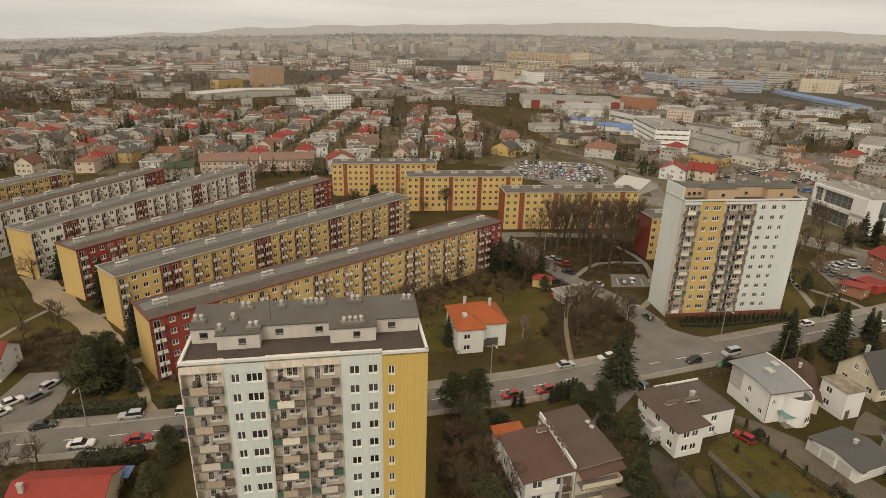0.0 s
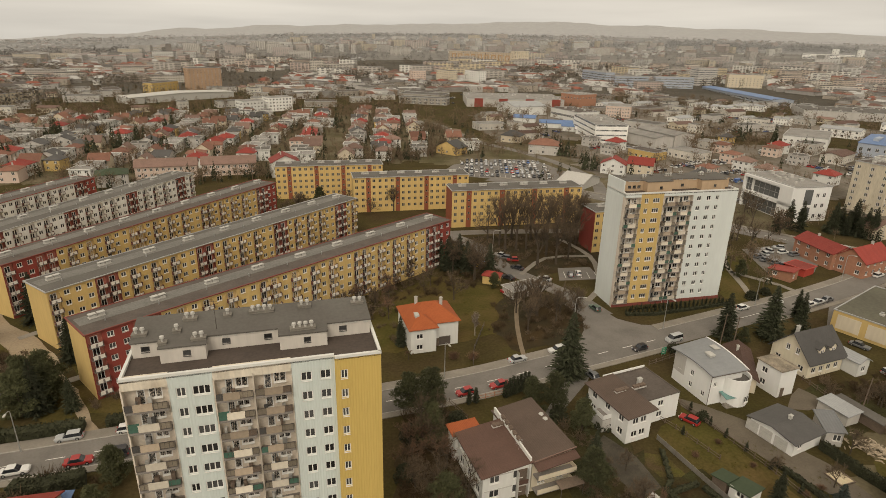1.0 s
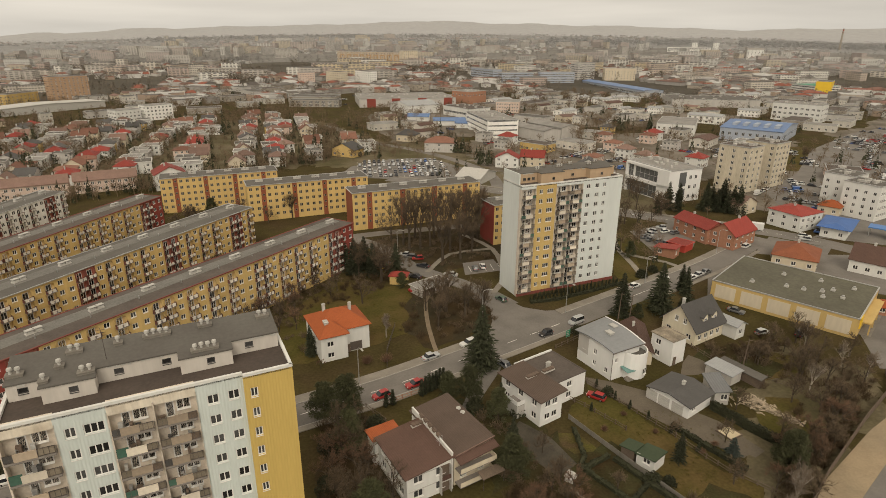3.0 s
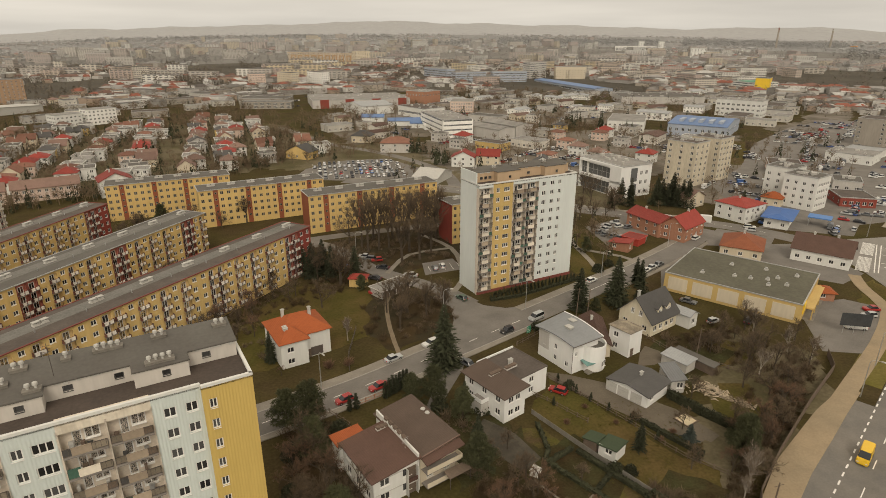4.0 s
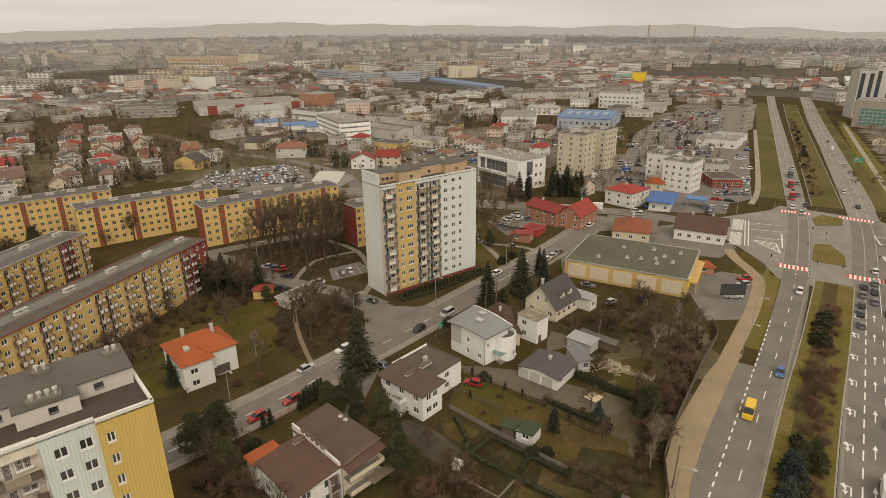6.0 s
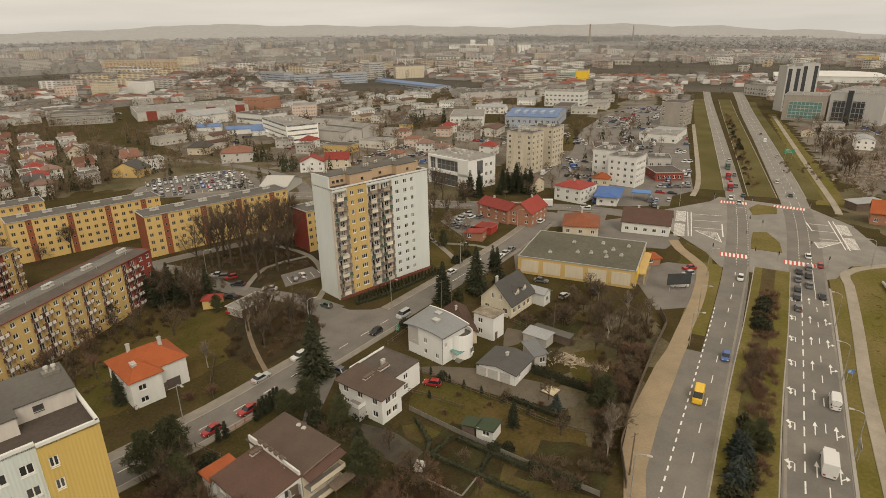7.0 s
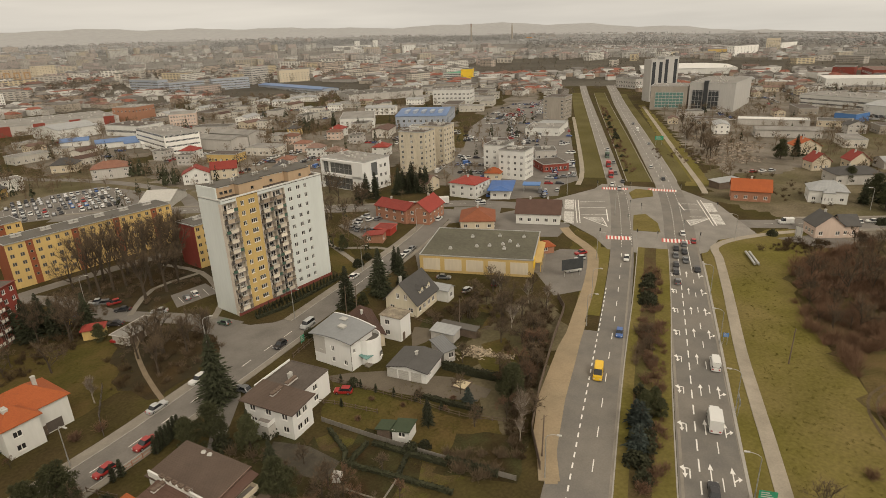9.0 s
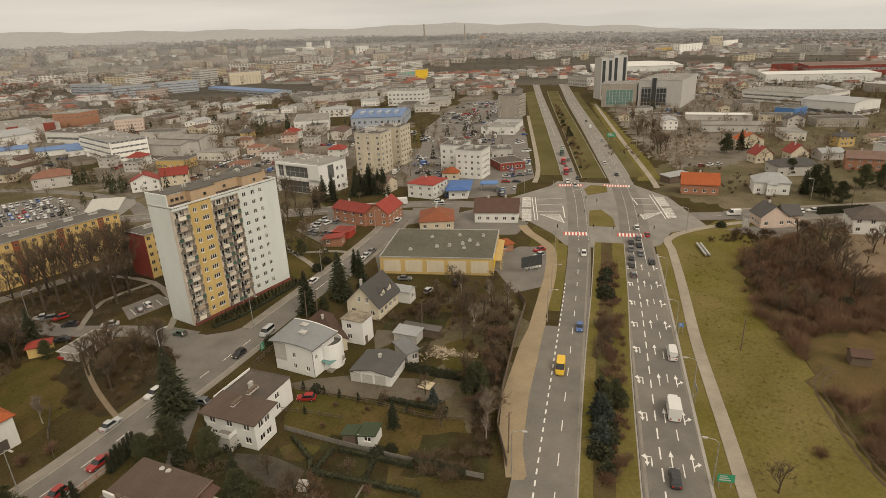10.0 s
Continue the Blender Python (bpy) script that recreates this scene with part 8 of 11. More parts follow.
def bush_mesher(seed, h, r, n=220, leaf=0.0):
    """A shrub: stems that fan out from the ground, or a leafy dome."""
    rg = random.Random(seed)
    q = Mesher()
    for k in range(n):
        if leaf:
            d = rand_dir(rg, 0.5)
            d.z = abs(d.z)
            p = Vector((d.x * r, d.y * r, 0.1 + d.z * h)) * rg.uniform(0.55, 1.0)
            u = rand_dir(rg) * leaf
            v = u.cross(rand_dir(rg)).normalized() * leaf
            q.face([p - u, p + v, p + u, p - v])
        else:
            d = Vector((rg.gauss(0, 0.5), rg.gauss(0, 0.5), 1)).normalized()
            p = Vector((rg.uniform(-0.35, 0.35) * r, rg.uniform(-0.35, 0.35) * r, 0)) + d * h * rg.uniform(0, 0.6)
            blade(q, p, (d + rand_dir(rg) * 0.5).normalized(), h * rg.uniform(0.35, 0.6), 0.035, rg)
    return q


TREES = {}


def plant(kind, x, y, s=1.0, label="", z=0.0):
    """Plants a tree of a kind, built once and then copied."""
    rg = random.Random(int(x * 31 + y * 17))
    m = pose(x, y, z, 0, 0, rg.uniform(0, 360)) @ Matrix.Diagonal((s * rg.uniform(0.9, 1.1), s * rg.uniform(0.9, 1.1), s, 1))
    if kind not in TREES:
        name, cat, lab, meshes = TREE_KINDS[kind]()
        T = new(name)
        tagged(T, label or lab, cat, name + "s")
        for part_name, me in meshes:
            placed(part_name, me, T, Matrix())
        T.matrix_basis = m
        TREES[kind] = T
        return T
    T = copy_thing(TREES[kind], m)
    T.matrix_basis = m
    return T


def tree_kind(name, cat, lab, build):
    def make():
        a, b = build()
        return name, cat, lab, (("trunk", a), ("crown", b))
    return make


def shrub_kind(name, lab, seed, h, r, m, n=220, leaf=0.0):
    def make():
        return name, "shrub", lab, (("foliage", bush_mesher(seed, h, r, n, leaf).mesh("foliage", [m])),)
    return make


TREE_KINDS = {
    "bare_a": tree_kind("bare_tree", "tree", "tall leafless deciduous tree with grey twigs", lambda: bare_tree(1, 13)),
    "bare_b": tree_kind("bare_tree", "tree", "leafless deciduous tree with a wide crown", lambda: bare_tree(2, 11, slim=1.25)),
    "bare_c": tree_kind("bare_tree", "tree", "slender leafless tree with upright limbs", lambda: bare_tree(3, 14, slim=0.7)),
    "bare_d": tree_kind("bare_tree", "tree", "small leafless garden fruit tree", lambda: bare_tree(4, 6, slim=1.3)),
    "birch": tree_kind("birch", "tree", "leafless birch with pale bark", lambda: bare_tree(5, 7.5, M_BIRCH, M_TWIG_PALE, 0.7)),
    "rusty": tree_kind("bare_tree", "tree", "leafless tree with reddish twigs", lambda: bare_tree(6, 8, M_BARK, M_TWIG_RED, 1.1)),
    "spruce_a": tree_kind("spruce", "tree", "dark green spruce with drooping boughs", lambda: conifer(11, 15, 4.0, M_SPRUCE)),
    "spruce_b": tree_kind("spruce", "tree", "slim dark green spruce tree", lambda: conifer(12, 12, 2.6, M_SPRUCE)),
    "pine": tree_kind("pine", "tree", "broad dusky green pine tree", lambda: round_evergreen(13, 9, 3.3, M_PINE)),
    "thuja": tree_kind("thuja", "tree", "narrow columnar dark evergreen tree", lambda: conifer(14, 4.0, 0.75, M_SPRUCE, -0.5, 0.02)),
    "blue_spruce": tree_kind("spruce", "tree", "small blue-grey garden spruce", lambda: conifer(15, 5, 1.9, M_BLUESPRUCE)),
    "shrub": shrub_kind("shrub", "leafless brown garden shrub", 21, 1.8, 1.2, M_TWIG_RED, 380),
    "shrub_tall": shrub_kind("shrub", "tall leafless reddish thicket shrub", 22, 3.4, 2.2, M_TWIG_RED, 420),
    "evergreen": shrub_kind("shrub", "rounded dark evergreen shrub", 23, 1.7, 1.3, M_HEDGE, 420, 0.16),
    "evergreen_big": shrub_kind("shrub", "large dark evergreen clump", 24, 3.2, 2.6, M_HEDGE, 900, 0.24),
}
M_BRAMBLE = mat("dark_dead_weeds", (0.085, 0.06, 0.036), 1.0, 0.4, 0.5)
M_TWIG_PALE = mat("pale_twigs", (0.19, 0.15, 0.115), 0.95, 0.2, 1.0)
M_BLUESPRUCE = mat("blue_spruce_needles", (0.045, 0.058, 0.05), 0.9, 0.3, 0.6, rand=0.2)

# conifers of the near gardens
for kind, x, y, s in (
        ("spruce_a", 30.0, 111.6, 1.05), ("pine", 23.4, 99.0, 1.0), ("pine", 19.6, 101.4, 0.75), ("pine", -1.0, 99.5, 1.15), ("pine", -5.2, 101.5, 0.9), ("spruce_b", 74.2, 127.4, 1.05), ("spruce_a", 86.0, 127.8, 0.95), ("spruce_b", 99.6, 135.0, 0.75), ("spruce_b", 101.0, 139.0, 0.68), ("pine", 77.8, 125.0, 0.5), ("spruce_a", -76.4, 102.6, 0.8), ("pine", -80.4, 105.6, 1.2), ("pine", -78.0, 108.5, 1.15), ("pine", -79.0, 101.8, 1.1), ("pine", -75.6, 106.0, 1.0), ("pine", -53.0, 75.3, 0.7), ("pine", -53.6, 83.0, 0.8), ("spruce_b", -6.8, 126.6, 0.66),
        ("spruce_a", 8.4, 173.5, 0.8), ("spruce_b", 5.6, 177.8, 0.95), ("spruce_a", 12.0, 177.0, 0.75), ("spruce_b", 20.4, 167.5, 0.95), ("spruce_b", 13.8, 171.0, 0.9), ("spruce_a", -120.6, 159.0, 0.85), ("spruce_a", -98.4, 141.6, 0.9), ("spruce_a", -79.6, 121.8, 0.75), ("spruce_a", -70.6, 103.5, 0.5), ("pine", 27.5, 93.0, 0.8), ("spruce_b", 27.0, 84.0, 0.6), ("pine", 24.6, 78.0, 0.9), ("pine", 57.0, 156.8, 0.62), ("pine", 20.8, 160.0, 0.55),
        ("spruce_b", 54.6, 74.2, 0.5), ("blue_spruce", 64.4, 72.8, 0.8), ("pine", 70.6, 66.4, 1.0), ("pine", 73.0, 68.6, 0.8), ("spruce_b", 28.8, 95.6, 0.55), 
        ("spruce_a", 163.2, 210.1, 0.85), ("spruce_b", 167.4, 211.8, 0.95), ("spruce_b", 166.6, 207.5, 0.85), ("spruce_a", 170.8, 209.2, 0.95), ("spruce_b", 170.1, 205.0, 0.85), ("spruce_b", 174.3, 206.7, 0.95), ("spruce_a", 173.5, 202.4, 0.85), ("spruce_b", 195.0, 193.0, 0.7), ("spruce_b", 192.0, 189.0, 0.55),
        ("spruce_a", 270, 48, 0.7), ("spruce_a", 275, 42, 0.8), ("pine", 280, 46, 1.2), ("pine", 266, 40, 1.1), ("pine", 290, 30, 1.2), ("pine", 298, 24, 1.1), ("pine", 262, 34, 1.0), ("pine", 302, 60, 0.9), ("pine", 340, 100, 1.2), ("spruce_a", 352, 96, 0.8)):
    plant(kind, x, y, s)
for k in range(7):
    plant("thuja", 14.8 + 0.9 * k, 104.6 + 0.5 * k, 0.95 + 0.05 * (k % 3))
for k in range(25):
    plant("thuja", 54.4 + 1.28 * k, 142.0 + 0.19 * k + 0.3 * (k % 2), 0.42 + 0.04 * (k % 3))
for k in range(22):
    plant("thuja", 57.0 + 1.35 * k, 144.3 + 0.2 * k, 0.36 + 0.05 * (k % 3))
for x, y in ((7.0, 102.6), (8.4, 102.9)):
    plant("thuja", x, y, 0.85)
for x, y in ((51.6, 98.6), (53.2, 93.6), (54.4, 90.0), (56.0, 86.0), (57.8, 81.2), (46.5, 91.2), (59.4, 75.4), (62.6, 68.4)):
    plant("thuja", x, y, 0.5)
# the bare trees of the courtyard and the street corner
for kind, x, y, s in (
        ("bare_c", 28.4, 197.4, 1.0), ("bare_a", 29.6, 191.9, 1.05), ("bare_c", 33.5, 192.3, 1.05), ("bare_a", 37.5, 193.7, 1.0), ("bare_c", 37.6, 176.3, 0.95), ("bare_a", 44.4, 178.9, 1.0), ("bare_c", 45.8, 199.2, 1.05), ("bare_a", 49.7, 183.3, 0.8), ("bare_c", 41.0, 203.0, 1.1), ("bare_a", 52.5, 202.0, 1.05), ("bare_c", 56.0, 197.0, 1.1), ("bare_b", 48.5, 193.0, 1.2), ("bare_c", 34.0, 204.0, 1.0), ("bare_a", 58.5, 206.0, 1.0), ("bare_b", 25.0, 203.0, 0.9), ("bare_c", 43.0, 187.0, 1.1), ("bare_c", 52.0, 190.0, 1.0),
        ("bare_b", 19.5, 180.5, 0.9), ("bare_a", 16.0, 166.1, 0.8), ("bare_c", 15.0, 176.0, 0.8), ("bare_b", 24.4, 143.2, 0.9), ("bare_b", 29.8, 141.4, 1.0), ("bare_a", 33.6, 136.5, 0.85), ("bare_c", 25.1, 131.9, 0.75), ("bare_b", 36.0, 142.0, 0.9), ("bare_a", 32.0, 148.0, 0.8), ("bare_b", 38.5, 138.0, 0.7), ("bare_b", 41.5, 146.0, 0.7),
        ("birch", 11.6, 130.9, 1.0), ("rusty", -5.0, 120.0, 0.35), ("bare_d", -18.8, 151.3, 1.0), ("bare_d", -21.4, 145.7, 1.1), ("bare_d", -14.5, 140.0, 0.9), ("bare_d", -16.5, 134.0, 0.8), ("bare_d", 2.0, 162.0, 1.2), ("bare_d", -4.0, 168.0, 1.3), ("bare_b", 0.0, 158.0, 0.6),
        ("bare_b", -103.5, 129.6, 0.6), ("bare_b", -112.3, 128.9, 0.7), ("bare_b", -126.8, 143.6, 0.8), ("bare_d", -105.9, 120.8, 1.0), ("bare_d", -106.0, 131.0, 1.2), ("bare_b", -128.0, 156.0, 0.9), ("bare_a", -136.0, 165.0, 0.9), ("bare_b", -128.0, 143.0, 0.7), ("bare_b", -90.0, 82.0, 0.8), ("bare_b", -80.0, 79.0, 0.8), ("bare_a", -86.0, 76.0, 0.8), ("bare_d", -75.0, 80.5, 1.1),
        ("bare_b", 135.3, 219.0, 1.3), ("bare_b", 143.7, 238.5, 1.1), ("bare_a", 285.7, 281.5, 0.9), ("bare_b", 121.5, 196.0, 1.05), ("bare_a", 119.0, 201.0, 0.9), ("bare_b", 149.0, 222.0, 0.6), ("bare_b", 186.0, 178.0, 0.6), ("birch", 66.0, 60.4, 1.1), ("birch", 69.0, 62.6, 0.9), ("birch", 62.4, 58.0, 0.8), ("bare_d", 100.5, 104.0, 1.3), ("bare_b", 108.7, 104.4, 0.8), ("bare_d", 92.0, 98.0, 1.2), ("bare_d", 96.0, 90.0, 1.2), ("bare_b", 101.0, 88.0, 0.7), ("bare_b", 104.0, 94.0, 0.8), ("bare_d", 88.0, 84.0, 1.3), ("bare_b", 91.0, 80.0, 0.7), ("bare_d", 84.0, 72.0, 1.2), ("bare_d", 77.0, 75.0, 1.1), ("bare_d", 60.0, 67.0, 1.0), ("bare_d", 69.0, 60.0, 1.2), ("birch", 109.0, 92.0, 1.0), ("birch", 112.0, 88.0, 0.9), ("bare_d", 116.0, 96.0, 1.1), ("bare_d", 58.0, 80.0, 0.7), ("bare_d", 66.0, 76.5, 0.9), ("bare_d", 75.0, 84.5, 1.0), ("bare_d", 40.0, 70.0, 0.8), ("rusty", 38.0, 63.0, 0.6), ("bare_d", 32.0, 82.0, 0.8), ("bare_b", 5.0, 68.0, 0.7), ("bare_b", -1.0, 78.0, 0.7), ("bare_d", 1.0, 84.0, 1.3), ("bare_d", -3.0, 90.0, 1.2), ("rusty", 0.0, 72.0, 0.8), ("rusty", 26.0, 70.0, 0.7), ("bare_b", 112.0, 108.0, 0.6),
        ("bare_b", 172.0, 40.7, 1.0), ("bare_b", 168.9, 31.2, 1.15), ("rusty", 160.0, 38.0, 1.1), ("bare_b", 180.0, 30.0, 1.2), ("rusty", 188.0, 36.0, 1.1), ("bare_b", 190.0, 24.0, 1.0), ("bare_b", 80.6, 14.2, 0.62), ("rusty", 200.0, 32.0, 1.1), ("rusty", 206.0, 26.0, 1.0), ("bare_b", 176.0, 20.0, 1.0), ("rusty", 146.0, 32.0, 0.6)):
    plant(kind, x, y, s * (1.4 if 170 < y < 210 and 20 < x < 62 else 1.0))
# evergreen and leafless shrubs one by one
for kind, x, y, s in (
        ("evergreen", 71.0, 40.4, 1.5), ("blue_spruce", 74.0, 41.2, 1.2), ("blue_spruce", 79.6, 43.6, 1.3), ("pine", 83.4, 45.0, 0.45), ("pine", 86.4, 46.2, 0.5), ("pine", 88.6, 45.4, 0.5), ("pine", 86.0, 43.0, 0.48), ("blue_spruce", 81.0, 45.4, 1.1), ("evergreen_big", 129.6, 67.2, 0.9), ("evergreen", 132.2, 68.4, 1.4), ("evergreen", 140.0, 72.6, 1.3), ("evergreen", 142.6, 74.0, 1.3), ("evergreen", 145.6, 75.4, 1.2), ("shrub_tall", 136.0, 70.2, 0.6), ("shrub_tall", 133.5, 69.0, 0.6), ("shrub", 116.0, 60.0, 1.2), ("shrub", 112.0, 58.4, 1.2), ("bare_d", 113.0, 59.0, 0.7), ("bare_d", 108.0, 56.4, 0.7), ("shrub", 104.0, 54.6, 1.2), ("shrub_tall", 76.0, 40.0, 0.6), ("shrub", 66.0, 36.0, 1.3), ("shrub_tall", 93.8, 10.8, 0.72), ("evergreen", 52.6, 95.6, 1.1), ("evergreen", 47.0, 70.6, 1.2), ("evergreen", 49.4, 69.4, 1.0), ("evergreen_big", 57.2, 158.4, 0.9), ("evergreen_big", 95.2, 150.6, 0.8), ("evergreen", 101.0, 153.4, 1.3), ("shrub_tall", 9.8, 119.6, 0.7), ("shrub", 5.4, 120.0, 1.2), ("evergreen", 24.0, 96.8, 1.6), ("evergreen_big", -4.8, 92.0, 0.9), ("evergreen_big", 4.0, 96.4, 0.8), ("evergreen_big", 18.4, 98.0, 0.9), ("evergreen", 31.8, 93.6, 1.2), ("evergreen_big", 75.0, 70.5, 1.0), ("evergreen_big", 208.0, 62.0, 0.7), ("evergreen_big", 160.0, 17.0, 0.9), ("evergreen", 60.8, 103.5, 1.0), ("evergreen", 58.6, 121.5, 1.3), ("evergreen", 91.6, 124.8, 1.2), ("evergreen_big", 95.5, 128.0, 1.0), ("evergreen", 44.0, 101.0, 1.2), ("shrub", 55.0, 82.0, 0.6), ("shrub", 52.0, 88.4, 0.6), ("shrub", 60.0, 75.0, 0.6), ("shrub", 63.6, 76.2, 0.6), ("shrub", 46.0, 85.0, 0.7), ("evergreen_big", -6.0, 82.0, 0.8)):
    plant(kind, x, y, s)


FOOTPATHS = [p for line in ([(22, 121), (23, 134), (26, 150), (31, 158)], [(31, 170), (42, 184), (58, 186)], [(46, 150), (52, 158), (55, 166), (58, 186), (52, 204)]) for p in smooth_line(line, 1.5)]


def clumps(name, m, label, spots, makers, seed):
    """Uncountable growth as one object of repeated shrubs."""
    rg = random.Random(seed)
    q = Mesher()
    for x, y in spots:
        if any((x - a) ** 2 + (y - b) ** 2 < 4.4 for a, b in FOOTPATHS):
            continue
        s = rg.uniform(0.6, 1.3)
        q.add(makers[rg.randrange(len(makers))], pose(x, y, terrain(x, y), 0, 0, rg.uniform(0, 360)) @ Matrix.Diagonal((s, s, s * rg.uniform(0.8, 1.2), 1)))
    return tagged(q.ob(name, m), label, "undergrowth", kind="stuff")


def inside(poly, x, y):
    c = False
    for (x0, y0), (x1, y1) in zip(poly, poly[1:] + poly[:1]):
        if (y0 > y) != (y1 > y) and x < (x1 - x0) * (y - y0) / (y1 - y0) + x0:
            c = not c
    return c


def spots_in(poly, n, seed):
    rg = random.Random(seed)
    xs, ys = [p[0] for p in poly], [p[1] for p in poly]
    out = []
    while len(out) < n:
        x, y = rg.uniform(min(xs), max(xs)), rg.uniform(min(ys), max(ys))
        if inside(poly, x, y):
            out.append((x, y))
    return out


for poly, n, kinds, seed in (
        ([(-8, 60), (6, 62), (3, 74), (2, 98), (-6, 98)], 9, ("bare_b", "bare_d", "rusty", "pine"), 51),
        ([(-6, 62), (5, 64), (3, 96), (-5, 96)], 8, ("bare_d", "rusty", "bare_b"), 82),
        ([(70, 64), (108, 84), (112, 94), (96, 92), (84, 78)], 5, ("bare_d", "bare_b", "bare_d"), 83),
        ([(22, 58), (36, 58), (34, 70), (24, 78)], 5, ("rusty", "bare_d"), 84),
        ([(-12, 120), (-7, 124), (-6, 164), (-16, 150)], 7, ("bare_d", "rusty"), 85),
        ([(8, 150), (24, 160), (22, 176), (8, 172)], 6, ("bare_b", "bare_a"), 86),
        ([(84, 96), (106, 98), (104, 106), (90, 104)], 5, ("bare_d", "bare_d"), 87),
        ([(136, 30), (160, 40), (200, 44), (214, 36), (180, 10), (152, 12)], 26, ("rusty", "bare_b", "rusty"), 88),
        ([(300, 118), (400, 186), (420, 190), (310, 112)], 24, ("bare_c", "bare_b", "birch"), 89),
        ([(90, 80), (112, 92), (110, 104), (104, 100)], 6, ("bare_d", "bare_b", "bare_d", "birch"), 52),
        ([(66, 60), (96, 76), (92, 80), (74, 70)], 4, ("bare_d", "birch", "rusty"), 53),
        ([(20, 124), (40, 134), (38, 148), (24, 160), (16, 140)], 5, ("bare_b", "bare_a", "bare_c"), 54),
        ([(62, 58), (108, 82), (104, 86), (84, 77), (62, 63)], 11, ("bare_d", "rusty", "bare_d"), 63),
        ([(-58, 104), (8, 168), (3, 171), (-64, 108)], 9, ("bare_d", "rusty", "bare_d"), 56),
        ([(184, 22), (214, 36), (226, 18), (200, 6)], 12, ("rusty", "bare_b"), 64),
        ([(124, 22), (150, 36), (182, 48), (180, 40), (150, 26)], 8, ("rusty", "bare_d"), 65),
        ([(-66, 128), (-20, 186), (-30, 196), (-74, 134)], 10, ("bare_b", "bare_d", "rusty"), 57),
        ([(-86, 146), (-50, 208), (-60, 214), (-94, 150)], 8, ("bare_b", "bare_d"), 58),
        ([(24, 62), (34, 60), (32, 74), (27, 79)], 4, ("bare_d", "rusty"), 59),
        ([(-60, 215), (-20, 235), (20, 250), (-10, 252), (-58, 246)], 12, ("bare_a", "bare_b", "pine", "spruce_b"), 60),
        ([(90, 152), (112, 172), (116, 190), (104, 196), (92, 176)], 7, ("bare_b", "bare_d", "pine"), 61),
        ([(124, 200), (142, 222), (172, 215), (150, 196)], 7, ("bare_b", "spruce_b"), 62)):
    rg = random.Random(seed)
    for x, y in spots_in(poly, n, seed):
        if all((x - a) ** 2 + (y - b) ** 2 > (c * 0.7) ** 2 for a, b, c in TAKEN if c < 14):
            plant(rg.choice(kinds), x, y, rg.uniform(0.65, 1.05))

TH = [bush_mesher(31, 3.4, 2.0, 240), bush_mesher(32, 2.6, 2.4, 230), bush_mesher(33, 4.4, 1.8, 260)]
clumps("thicket", M_TWIG_RED, "dense reddish-brown leafless thicket", [p for p in spots_in([(118, 15), (132, 25), (143, 34.5), (156, 40), (178, 48), (196, 44), (214, 38), (226, 10), (190, -14), (150, -18), (110, -16), (88, -12), (96, 2), (106, 7.6)], 980, 5) if not inside([(116, 13.4), (126, 19.5), (137, 20.5), (152, 6), (138, -2), (121, 3), (112, 9)], *p) and not inside([(221, 34), (235, 15), (212, 1), (186, 5), (181, 18), (198, 30)], *p)], TH, 6)
MED = [bush_mesher(44, 1.6, 1.2, 120), bush_mesher(45, 2.0, 1.3, 130)]
clumps("median_shrubs", M_TWIG_RED, "brown leafless shrubs along the median", spots_in([(64, 34), (70, 33.5), (150, 74), (158, 81), (152, 80), (120, 65)], 150, 24) + spots_in([(262, 142), (360, 208), (500, 302), (498, 307), (356, 213), (260, 147)], 110, 30), MED, 25)
DARK = [bush_mesher(46, 2.2, 1.4, 160, 0.24), bush_mesher(47, 1.6, 1.5, 150, 0.24)]
clumps("median_evergreens", M_HEDGE, "dark evergreen shrubs along the median", spots_in([(66, 36), (76, 40), (92, 48), (90, 49.5), (74, 42)], 42, 26) + spots_in([(126, 65), (146, 75), (144, 77), (126, 68)], 26, 27) + spots_in([(262, 143), (360, 209), (500, 303), (498, 306), (356, 212), (260, 146)], 22, 28), DARK, 29)
LOW = [bush_mesher(34, 1.3, 1.2, 110), bush_mesher(35, 2.2, 1.3, 130), bush_mesher(36, 0.9, 1.1, 90)]
clumps("undergrowth", M_TWIG, "brown leafless undergrowth along fences and under trees",
       spots_in([(57, 56), (65, 60), (94, 76), (112, 86), (110, 92), (98, 84), (80, 72), (64, 62)], 110, 7) + spots_in([(18, 170), (60, 178), (60, 208), (18, 204)], 120, 8)
       + spots_in([(-8, 60), (8, 62), (5, 100), (-6, 98)], 130, 9) + spots_in([(22, 124), (42, 134), (40, 146), (22, 156)], 30, 10) + spots_in([(-110, 110), (-86, 110), (-84, 120), (-106, 128)], 120, 11)
       + spots_in([(24, 66), (29, 66), (30, 76), (24, 78)], 26, 12) + spots_in([(49.6, 66), (51.0, 66), (54.6, 56), (53.2, 55)], 22, 93) + spots_in([(-96, 66), (-60, 72), (-60, 82), (-94, 80)], 90, 13) + spots_in([(-72, 106), (4, 172), (2, 166), (-66, 103)], 110, 14) + spots_in([(300, 150), (330, 170), (350, 150), (300, 118)], 60, 15) + spots_in([(102, 52), (120, 61), (118, 64), (100, 56)], 50, 16)
       + spots_in([(84, 108), (110, 100), (104, 92), (84, 88)], 30, 17) + spots_in([(-20, 120), (-6, 122), (-6, 172), (-22, 150)], 40, 18) + spots_in([(23, 75), (31, 79), (28, 95), (23, 96)], 26, 41) + spots_in([(24, 56), (40, 54), (36, 63), (26, 70)], 60, 42) + spots_in([(47, 58), (55, 55), (64, 57), (58, 60), (50, 66)], 34, 43), LOW, 19)
